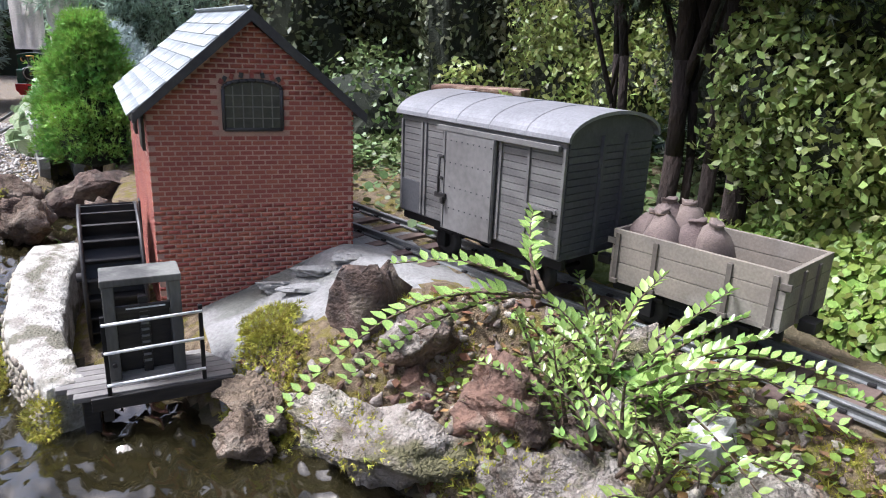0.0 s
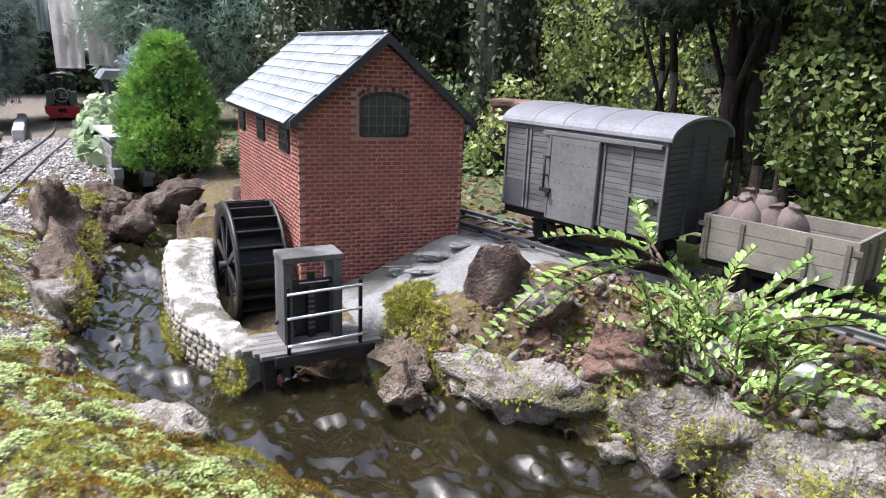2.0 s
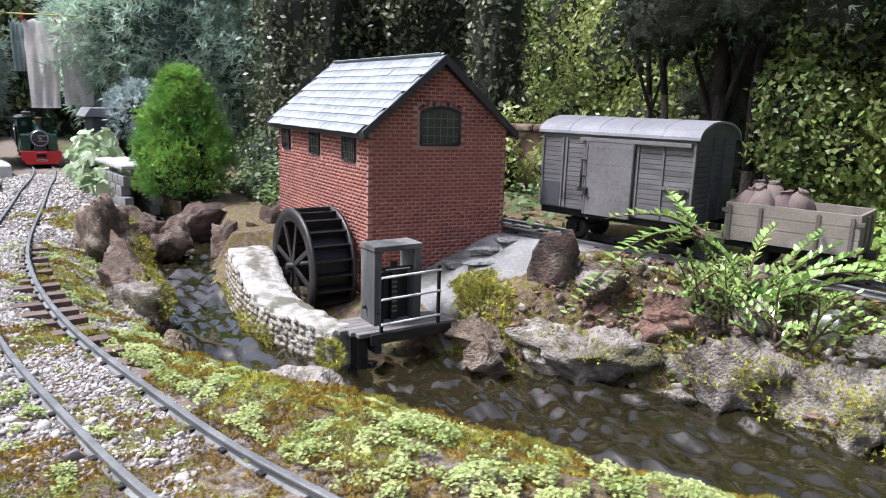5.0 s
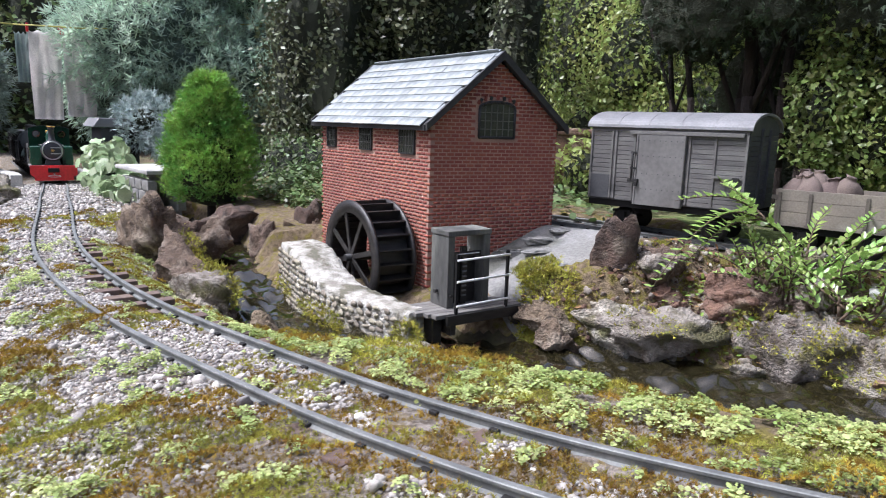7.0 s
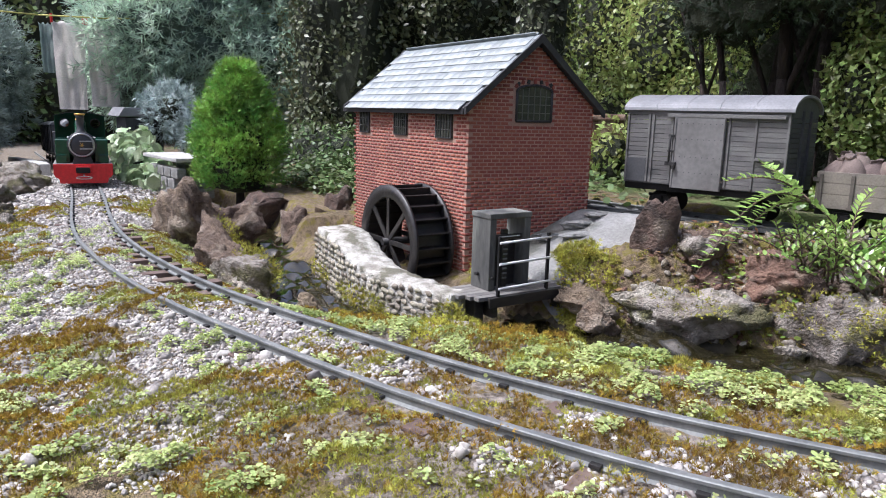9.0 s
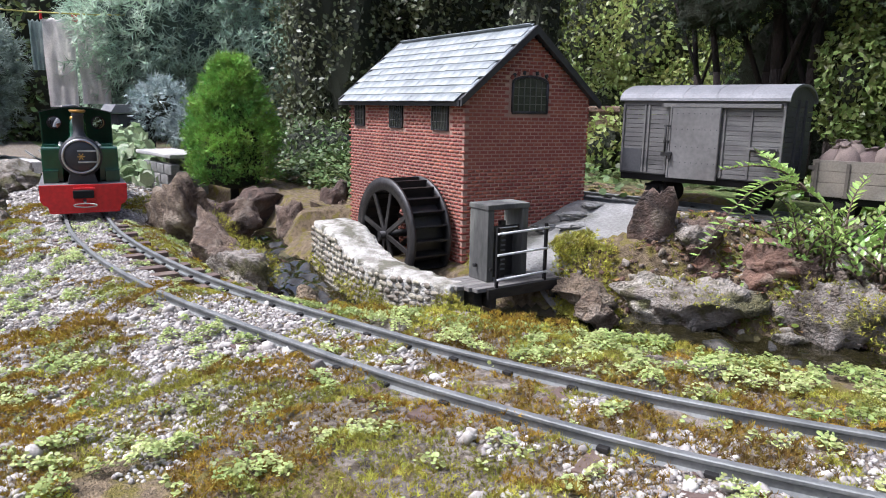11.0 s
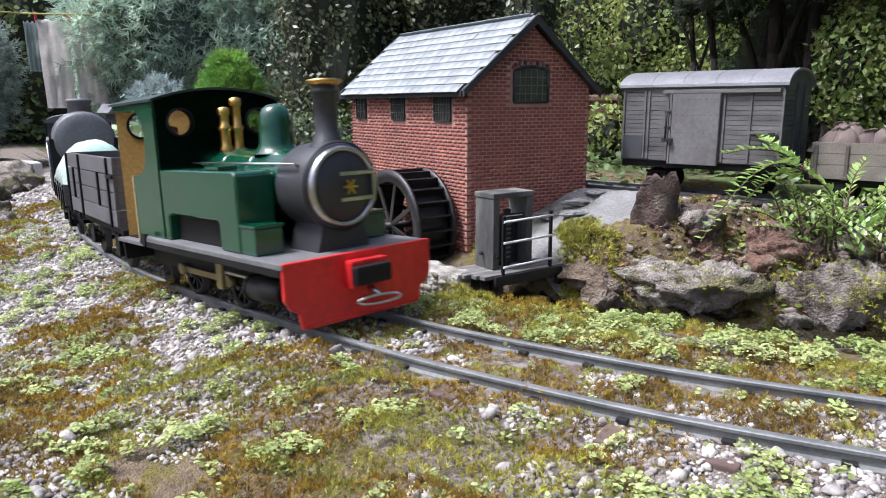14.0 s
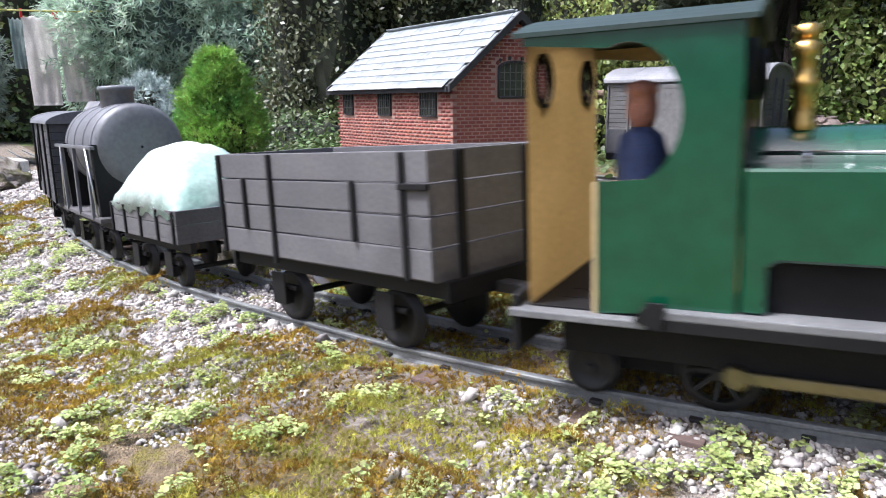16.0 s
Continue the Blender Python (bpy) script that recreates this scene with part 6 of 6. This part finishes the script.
# lobes 5-6: unseen crown added to shade trunks; last two: dark mass for shade
shrub("yew_tree", "dark yew with hanging foliage, an unseen crown and a dark mass for shade", "tree", [(-.06, .49, .35, .09, .06, .09), (.03, .42, .34, .06, .04, .07), (.11, .42, .36, .07, .04, .08), (.19, .46, .35, .07, .06, .09), (.0, .52, .48, .18, .12, .10), (.03, .37, .44, .11, .05, .05), (.06, .66, .20, .20, .08, .26), (.25, .70, .3, .2, .1, .3)], "needle_spray", .012, M_YEW, 90000, 47, SPRIG, .8, .8, False)
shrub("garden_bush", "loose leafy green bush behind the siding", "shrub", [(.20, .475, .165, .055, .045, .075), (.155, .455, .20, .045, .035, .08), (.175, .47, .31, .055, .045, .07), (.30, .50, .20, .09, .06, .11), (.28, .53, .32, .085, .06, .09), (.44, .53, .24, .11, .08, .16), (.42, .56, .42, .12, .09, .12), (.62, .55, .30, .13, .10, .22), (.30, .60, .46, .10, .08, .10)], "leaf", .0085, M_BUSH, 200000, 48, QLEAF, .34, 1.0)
shrub("silver_plant", "frothy silver grey foliage plant", "plant", [(-1.35, .02, .15, .075, .07, .075), (-1.28, .07, .10, .06, .06, .06)], "silver_leaf", .022, M_SILVER, 60000, 49, SPRIG, .5, .6, False)
shrub("pale_creeper", "pale broad-leaved creeper beside the track", "plant", [(-1.05, -.115, .035, .13, .055, .045), (-.90, -.115, .02, .10, .05, .03), (-1.22, -.10, .06, .10, .05, .05)], "pale_leaf", .022, M_PALELEAF, 26000, 50, ROUND, .6, .6, False)
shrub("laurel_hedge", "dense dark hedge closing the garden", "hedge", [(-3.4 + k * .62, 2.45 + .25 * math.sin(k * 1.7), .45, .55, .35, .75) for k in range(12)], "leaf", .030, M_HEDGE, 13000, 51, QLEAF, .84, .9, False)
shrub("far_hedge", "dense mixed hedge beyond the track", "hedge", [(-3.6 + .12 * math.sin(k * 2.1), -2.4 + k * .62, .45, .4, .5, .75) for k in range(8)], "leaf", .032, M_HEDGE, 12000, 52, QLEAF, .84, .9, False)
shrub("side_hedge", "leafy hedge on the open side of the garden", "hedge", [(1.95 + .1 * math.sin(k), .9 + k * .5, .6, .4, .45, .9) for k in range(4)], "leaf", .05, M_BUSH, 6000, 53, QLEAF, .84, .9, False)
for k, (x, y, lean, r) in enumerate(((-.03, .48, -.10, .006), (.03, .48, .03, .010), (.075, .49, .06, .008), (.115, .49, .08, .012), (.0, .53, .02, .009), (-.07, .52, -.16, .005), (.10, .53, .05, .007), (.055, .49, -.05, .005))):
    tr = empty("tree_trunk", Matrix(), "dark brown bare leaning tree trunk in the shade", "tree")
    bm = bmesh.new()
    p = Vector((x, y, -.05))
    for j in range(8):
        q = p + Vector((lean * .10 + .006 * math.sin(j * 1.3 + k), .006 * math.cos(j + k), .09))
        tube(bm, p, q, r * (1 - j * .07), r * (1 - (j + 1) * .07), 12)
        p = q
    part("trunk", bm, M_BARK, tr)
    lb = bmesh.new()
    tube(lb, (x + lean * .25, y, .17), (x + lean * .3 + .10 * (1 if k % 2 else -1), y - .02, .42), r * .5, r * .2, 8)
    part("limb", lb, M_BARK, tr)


# ---- ground cover near the track ----
def mask(x, y, k, seed, o=3):
    """Soft noise read from a grid."""
    c = .35 / k
    x0, y0 = -1.4, -.6
    nx, ny = int(2.1 / c) + 3, int(1.0 / c) + 3
    key = (k, seed)
    if key not in GRIDS:
        GRIDS[key] = np.array([[noise.fractal(Vector(((x0 + i * c) * k + seed, (y0 + j * c) * k, seed * .37)), 1.0, 2.0, o) for j in range(ny)] for i in range(nx)])
    gr = GRIDS[key]
    u, v = np.clip((x - x0) / c, 0, nx - 1.001), np.clip((y - y0) / c, 0, ny - 1.001)
    i, j = u.astype(int), v.astype(int)
    fu, fv = u - i, v - j
    return gr[i, j] * (1 - fu) * (1 - fv) + gr[i + 1, j] * fu * (1 - fv) + gr[i, j + 1] * (1 - fu) * fv + gr[i + 1, j + 1] * fu * fv


GRIDS = {}
LAND_X, LAND_Y = np.arange(-1.4, 1.3, .004), np.arange(-.56, .98, .004)
LAND_Z = land(*np.meshgrid(LAND_X, LAND_Y))


def land_quick(x, y):
    """The ground's height, read from a grid."""
    u = np.clip((x - LAND_X[0]) / .004, 0, len(LAND_X) - 1.001)
    v = np.clip((y - LAND_Y[0]) / .004, 0, len(LAND_Y) - 1.001)
    i, j = u.astype(int), v.astype(int)
    fu, fv = u - i, v - j
    return LAND_Z[j, i] * (1 - fu) * (1 - fv) + LAND_Z[j, i + 1] * fu * (1 - fv) + LAND_Z[j + 1, i] * (1 - fu) * fv + LAND_Z[j + 1, i + 1] * fu * fv


def sample(n, x0, x1, y0, y1, g):
    x, y = g.uniform(x0, x1, n), g.uniform(y0, y1, n)
    ds, _, i = nearest(x, y, STREAM)
    dt, st, it = nearest(x, y, LINE)
    return x, y, ds - STREAM_W[i], dt * st, y > STREAM[i, 1]


def near_rail(d):
    return np.abs(np.abs(d) - GAUGE / 2) < .0032


def gravel():
    g = np.random.default_rng(61)
    P = {0: [], 1: [], 2: []}
    for (n, x0, x1, y0, y1, lo, hi) in ((110000, -.45, .56, -.50, -.10, .0011, .0040), (9000, -1.3, -.4, -.45, -.12, .004, .010), (900, -.3, .55, -.48, -.12, .006, .011)):
        x, y, ds, dl, north = sample(n, x0, x1, y0, y1, g)
        m = .6 * mask(x, y, 9, 3.3) + .5 * mask(x, y, 40, 8.1)
        dens = np.clip(.62 - (x - .05) * 1.0, .26, 1.0) + np.where(np.abs(dl) < .05, .12, 0) - np.where(dl > .03, .15 + (x > .0) * .25, 0)
        ok = (ds > .012) & ~north & ~near_rail(dl) & (m * 1.3 + .5 < dens + .14)
        x, y = x[ok], y[ok]
        s = g.uniform(lo, hi, len(x)) * (.75 + .5 * g.random(len(x)))
        s = np.where(np.abs(dl[ok]) < .03, np.minimum(s, .0075), s)
        z = land_quick(x, y) + s * .12
        q = places(np.stack([x, y, z], -1), turns(len(x), g, .5), s)
        for k in range(3):
            P[k].append(q[k::3])
    th = empty("gravel", Matrix(), "loose pale limestone gravel along the track", "gravel")
    th["kind"] = "stuff"
    for k in range(3):
        scatter("pebble_mass", stone_template(70 + k, 2 if k == 0 else 1), np.concatenate(P[k]), M_PEBBLE, th, smooth=(k == 0))["kind"] = "stuff"
    return th


def moss():
    g = np.random.default_rng(62)
    th = empty("moss", Matrix(), "brown and olive moss cushions between the stones", "moss")
    th["kind"] = "stuff"
    x, y, ds, dl, north = sample(420000, -.6, .58, -.50, .06, g)
    m = .7 * mask(x, y, 13, 11.7) + .5 * mask(x, y, 48, 3.9) - .03
    bank = (dl > .03) & (ds < .045 + .03 * mask(x, y, 22, 1.9)) & (x > .17)
    m = np.where(bank, np.abs(m) + .1, m)
    ok = (ds > -.004) & ~north & ~near_rail(dl) & (m > .0 - .22 * (x > .25) + .2 * (x < -.1) - .25 * ((np.abs(dl) < .02) & (x > .1))) & ~((np.abs(dl) < .02) & (mask(x, y, 60, 2.2) < -.3))
    x, y, mm = x[ok], y[ok], m[ok]
    z = land_quick(x, y) + np.clip(mm, 0, .4) * .022 * (.6 + .8 * np.clip(mask(x, y, 60, 6.1) + .4, 0, 1))
    z = np.where(np.abs(dl[ok]) < GAUGE / 2, np.minimum(z, land_quick(x, y) + .0012), z)
    s = .0026 * g.uniform(.5, 1.5, len(x))
    hue = mask(x, y, 30, 4.4) + .5 * mask(x, y, 90, 7.7)
    sel = hue > .10
    for k, mt in ((sel, M_MOSSY), (~sel, M_MOSS)):
        scatter("moss_tuft", SPRIG, places(np.stack([x, y, z], -1)[k], turns(int(k.sum()), g, .9), s[k]), mt, th)["kind"] = "stuff"
    return th


def cress():
    g = np.random.default_rng(63)
    th = empty("creeping_plant", Matrix(), "low creeping plant with tiny round bright green leaves", "ground cover")
    th["kind"] = "stuff"
    x, y, ds, dl, north = sample(620000, -.35, .58, -.50, .03, g)
    m = .45 * mask(x, y, 13, 21.3) + .6 * mask(x, y, 46, 5.1) + .95 * mask(x, y, 110, 9.4)
    want = np.where(dl > .03, .13 - .22 * np.clip((x + .05) * 4, 0, 1), .31 - .14 * np.clip((x - .25) * 4, 0, 1))
    want = np.where(np.abs(dl) < .034, .48, want)
    want = np.where((dl > .03) & (ds < .045) & (x > .17), .40, want)
    ok = (ds > .004) & ~north & ~near_rail(dl) & (m > want)
    x, y, mm, w = x[ok], y[ok], m[ok], want[ok]
    z = land_quick(x, y) + .0015 + np.clip(mm - w, 0, .5) * .007 + g.uniform(0, .003, len(x))
    s = .0013 * g.uniform(.5, 1.7, len(x))
    scatter("tiny_leaf", ROUND, places(np.stack([x, y, z], -1), turns(len(x), g, .5), s), M_CRESS, th)["kind"] = "stuff"
    return th


def bank_moss():
    g = np.random.default_rng(64)
    th = empty("bank_moss", Matrix(), "yellow green moss hanging over the stream bank rocks", "moss")
    th["kind"] = "stuff"
    co, ds_ = [], []
    for x, y, z, rx, ry, rz, n in ((.128, .058, .0, .030, .026, .013, 2200), (.155, .045, -.012, .030, .022, .014, 2200), (.098, .068, .016, .020, .020, .012, 1200), (.305, .140, .018, .045, .026, .018, 220), (.365, .160, .008, .05, .026, .022, 420), (.425, .180, .004, .05, .026, .024, 420), (.215, .085, .012, .040, .022, .010, 200), (-.105, -.093, -.012, .040, .006, .012, 900), (-.16, -.075, -.015, .008, .02, .012, 400), (-.02, -.105, -.016, .05, .005, .010, 700), (.095, -.075, -.010, .016, .010, .012, 500), (-.28, -.16, .006, .05, .012, .026, 900), (-.12, -.175, .002, .07, .012, .02, 1200), (.02, .012, .002, .012, .010, .012, 300), (-.46, -.19, .022, .07, .05, .010, 1500)):
        c, d = clump((x, y, z), (rx, ry, rz), n, g, 2, n * .01, .7)
        co.append(c)
        ds_.append(d)
    co, d = np.concatenate(co), np.concatenate(ds_)
    cu = (co[:, 0] > .07) & (co[:, 0] < .19) & (co[:, 1] < .10) & (co[:, 1] > .01)
    co[cu, 2] = land_quick(co[cu, 0], co[cu, 1]) + .003 + .3 * np.clip(co[cu, 2], 0, .02)
    d[:, 2] += .4
    scatter("moss_strand", SPRIG, places(co, facing(d, g, .6), .0046 * g.uniform(.6, 1.4, len(co))), M_MOSSY, th)["kind"] = "stuff"
    return th


def bank_litter():
    """Stones, dead leaves and moss that fill the gaps between the rocks of the far bank."""
    g = np.random.default_rng(65)
    th = empty("bank_litter", Matrix(), "small stones, dead leaves and moss between the bank rocks", "ground cover")
    th["kind"] = "stuff"

    def spots(n):
        x = g.uniform(.10, .50, n)
        y = g.uniform(.03, .30, n)
        ds, _, i = nearest(x, y, STREAM)
        dl, _, _ = nearest(x, y, SIDING)
        ok = (ds > STREAM_W[i] + .004) & (y > STREAM[i, 1]) & (dl > .034) & ~((x < .15) & (y > .085))
        return x[ok], y[ok]
    for k, (n, lo, hi, mt) in enumerate(((1500, .004, .015, M_RUBBLE), (2200, .003, .009, M_RUBBLE_RED))):
        x, y = spots(n)
        sz = lo + (hi - lo) * g.random(len(x)) ** 2.2
        scatter("rubble", stone_template(80 + k, 2), places(np.stack([x, y, land_quick(x, y) + sz * .12], -1), turns(len(x), g, .6), sz), mt, th, smooth=True)["kind"] = "stuff"
    x, y = spots(1500)
    scatter("dead_leaf", QLEAF, places(np.stack([x, y, land_quick(x, y) + .003], -1), turns(len(x), g, .5), .008 * g.uniform(.5, 1.3, len(x))), M_DEADLEAF, th)["kind"] = "stuff"
    x, y = spots(26000)
    ok = mask(x, y, 26, 15.2) + .5 * mask(x, y, 70, 2.8) > .12
    x, y = x[ok], y[ok]
    scatter("moss_tuft", SPRIG, places(np.stack([x, y, land_quick(x, y)], -1), turns(len(x), g, .6), .0045 * g.uniform(.5, 1.5, len(x))), M_MOSSY, th)["kind"] = "stuff"
    x, y = spots(3000)
    ok = x > .2
    x, y = x[ok], y[ok]
    scatter("small_leaf", ROUND, places(np.stack([x, y, land_quick(x, y) + g.uniform(.001, .010, len(x))], -1), turns(len(x), g, .6), .0048 * g.uniform(.5, 1.5, len(x))), M_BUSHLIGHT, th)["kind"] = "stuff"
    return th


M_RUBBLE = mat("grey_rubble", (0.36, 0.32, 0.27), (0.14, 0.11, 0.08), rough=0.95, scale=110, fine=700, bump=0.9, dist=0.002, island=0.4)
M_RUBBLE_RED = mat("brown_rubble", (0.20, 0.12, 0.08), (0.09, 0.06, 0.045), rough=0.95, scale=110, fine=700, bump=0.9, dist=0.002, island=0.4)
M_DEADLEAF = mat("dead_leaf", (0.24, 0.12, 0.05), (0.14, 0.075, 0.035), rough=0.8, scale=60, bump=0.2, dist=0.0005, island=0.4, trans=0.15)
gravel()
bank_litter()
moss()
cress()
bank_moss()


# ---- garden things beyond the track ----
def sheet_cloth(name, x, y, z0, z1, width, yaw, seed, material, label, category):
    bm = bmesh.new()
    g = {}
    nu, nv = 22, 24
    for i in range(nu):
        for j in range(nv):
            u, v = i / (nu - 1) - .5, j / (nv - 1)
            w = width * (1 - .12 * v)
            d = .004 * math.sin(u * 17 + seed) * (.3 + v) + .006 * fbm(u * 5, v * 4, seed)
            g[i, j] = bm.verts.new((u * w, d, z1 - (z1 - z0) * v - .006 * math.sin((u + .5) * math.pi * 3) ** 2 * (1 - v)))
    for i in range(nu - 1):
        for j in range(nv - 1):
            bm.faces.new((g[i, j], g[i + 1, j], g[i + 1, j + 1], g[i, j + 1])).smooth = True
    bmesh.ops.solidify(bm, geom=bm.faces[:], thickness=.0015)
    ob = part(name, bm, material)
    ob.matrix_world = pose(x, y, 0, 0, 0, yaw)
    return tagged(ob, label, category)


sheet_cloth("hanging_cloth", -1.72, -.165, .150, .395, .085, 95, 1, M_CLOTH, "white cotton cloth pegged on the washing line", "cloth")
sheet_cloth("hanging_cloth", -1.72, -.078, .160, .395, .085, 95, 4, M_CLOTH, "white cotton cloth pegged on the washing line", "cloth")
sheet_cloth("hanging_cloth", -1.70, -.222, .25, .385, .035, 100, 7, M_SILVER, "small patterned grey cloth on the washing line", "cloth")
sheet_cloth("hanging_cloth", -1.78, -.45, .30, .62, .16, 95, 9, M_BLUE, "bright blue cloth on the washing line", "cloth")


def washing_line():
    th = empty("washing_line", Matrix(), "thin yellow washing line with red pegs", "washing line")
    bm = bmesh.new()
    pts = [(-1.75 + .02 * k, -.9 + .165 * k, .40 + .004 * (k - 4) ** 2) for k in range(10)]
    for a, b in zip(pts[:-1], pts[1:]):
        tube(bm, a, b, .0022, seg=5)
    part("line", bm, M_LINE, th)
    for y in (-.205, -.125, -.117, -.038):
        part("peg", boxb(-1.728, -1.714, y - .003, y + .003, .388, .412, .001), M_RED, th, "red clothes peg")
    for p in (pts[0], pts[-1]):
        part("post", tubeb((p[0], p[1], -.05), p, .012, .010, 8), M_BARK, th)
    return th


M_LINE = mat("yellow_line", (0.5, 0.46, 0.12), (0.4, 0.36, 0.1), rough=0.7)
washing_line()


def hut():
    th = empty("platform_hut", pose(-1.42, -.045, .02, 0, 0, 4), "dark timber model hut with a pale grey roof", "hut")
    part("wall", boxb(-.05, .05, -.045, .045, 0, .115, .001), M_DARK_AND_SHADE_WOOD, th)
    part("roof", prismb([(-.065, .118), (.065, .118), (.05, .140), (-.05, .140)], "x", -.06, .06, .001), M_ROOFGREY, th)
    part("window", boxb(.0495, .0515, -.024, .006, .055, .095, .0005), M_WINDOW, th)
    part("door", boxb(.0495, .0515, .014, .036, 0, .095, .0005), M_BLACK, th)
    return th


def picket_fence():
    th = empty("picket_fence", pose(-1.30, -.075, .022, 0, 0, 90), "short white model picket fence", "fence")
    for k in range(11):
        part("picket", prismb([(-.002, 0), (.002, 0), (.002, .034), (0, .038), (-.002, .034)], "y", -.001 , .001, .0002), M_WHITE, th).location = (k * .0085 - .05, 0, 0)
    for z in (.010, .028):
        part("fence_rail", boxb(-.055, .042, .001, .0025, z, z + .003), M_WHITE, th)
    return th


hut()
picket_fence()


def planter():
    th = empty("block_planter", pose(-.80, -.085, .0, 0, 0, 6), "low planter of grey concrete blocks", "planter")
    rnd = random.Random(2)
    for r in range(4):
        for k in range(4):
            for yy in (-.03, .02):
                part("block", boxb(-.018, .018, -.008, .008, -.009, .009, .0015), M_CONCRETE, th).matrix_local = pose(-.07 + k * .038 + (.019 if r % 2 else 0), yy, -.01 + r * .019, 0, 0, rnd.uniform(-3, 3))
    part("slab", boxb(-.10, .09, -.042, .034, .068, .075, .002), M_SLAB, th)
    return th


planter()


def kerb(y0, y1, label):
    th = empty("low_kerb_wall", Matrix(), label, "kerb")
    rnd = random.Random(int(abs(y0) * 1000))
    for k in range(9):
        x = -1.28 - k * .085
        part("kerb_block", boxb(-.041, .041, -.012, .012, -.03, .030 - .002 * k, .003), M_SLAB, th).matrix_local = pose(x, y0 + (y1 - y0) * k / 8, -.0 - .002 * k, rnd.uniform(-3, 3), 0, math.degrees(math.atan2(y1 - y0, -.68)) + rnd.uniform(-3, 3))
    return th


kerb(-.118, -.105, "low pale stone kerb beside the approaching track")
kerb(-.285, -.315, "low pale stone kerb beside the approaching track")

def garden_wall():
    th = empty("garden_wall", pose(-.225, .455, 0, 0, 0, 42), "low red brown brick garden wall with a worn coping behind the van", "wall")
    part("wall", boxb(-.10, .02, -.018, .018, -.05, .160, .003), M_REDROCK, th)
    for k in range(2):
        part("coping_stone", boxb(-.102 + k * .062, -.041 + k * .062, -.022, .022, .160, .171, .003), M_REDROCK, th)
    return th


garden_wall()
og = part("submerged_stone", rock_mesh(91, .022, .012, .008), mat("rusty_orange_stone", (0.6, 0.22, 0.05), (0.4, 0.15, 0.04), rough=0.8))
og.matrix_world = pose(-.065, -.112, -.038, 0, 0, 10)
tagged(og, "rusty orange stone under the water", "stone")


# ---- what moves ----
TRAVEL = [(0, .47), (2, .70), (4, .93), (5.2, 1.09), (6.5, 1.275), (7, 1.365), (8, 1.565), (9, 1.775), (9.5, 1.885), (10.6, 2.14), (11.8, 2.418), (12, 2.463), (13, 2.668), (14, 2.868), (14.5, 2.966), (15.2, 3.087), (16, 3.218)]
SPEED = spline(TRAVEL, .02)


def travelled(t):
    """How far the front of the engine has come along the line."""
    return float(np.interp(t, SPEED[:, 0], SPEED[:, 1]))


def on_line(s, lead, base):
    """The pose of a vehicle whose axles stand at s + lead and s + lead - base, with its origin at s."""
    a = Vector(at_line(LINE, LINE_S, s + lead))
    b = Vector(at_line(LINE, LINE_S, s + lead - base))
    f = (a - b).normalized()
    l = Vector((0, 0, 1)).cross(f).normalized()
    u = f.cross(l)
    o = a - f * lead
    return Matrix(((f.x, l.x, u.x, o.x), (f.y, l.y, u.y, o.y), (f.z, l.z, u.z, o.z), (0, 0, 0, 1)))


def motions():
    walk(WATER_SHEET, [(0, pose(0, 0, WATER)), (8, pose(.16, .03, WATER)), (16, pose(.32, .06, WATER))])
    walk(WHEEL, [(t, pose(*WHEEL_C) @ pose(0, 0, 0, 0, WHEEL_TURN * t, 0)) for t in np.arange(0, 16.01, .5)])
    times = [float(t) for t in np.arange(0, 16.001, .5)]
    for thing, back, lead, base in ((LOCO, 0, -.05, .10), (PLANK, -.328, .042, .084), (SHEETED, -.535, .030, .060), (TANKER, -.682, .034, .068), (VAN, -.850, .045, .09), (SECOND_VAN, -1.030, .045, .09)):
        walk(thing, [(t, on_line(travelled(t) + back, lead, base)) for t in times])
    for ax, x, r in LOCO_WHEELS + PLANK_WHEELS + SHEETED_WHEELS + TANKER_WHEELS:
        rows = [(t, pose(x, 0, r, 0, math.degrees(travelled(t) / r), 0)) for t in WHEEL_TIMES]
        walk(ax, rows)
    for rod, s in RODS:
        rows = []
        for t in WHEEL_TIMES:
            a = travelled(t) / .0135 + (math.pi / 2 if s > 0 else 0)
            rows.append((t, pose(-.088 + .006 * math.cos(a), s * .0325, .0135 - .006 * math.sin(a))))
        walk(rod, rows)


WHEEL_TURN = 75.0
WHEEL_TIMES = [k / 30 * 2 for k in range(241)]
motions()
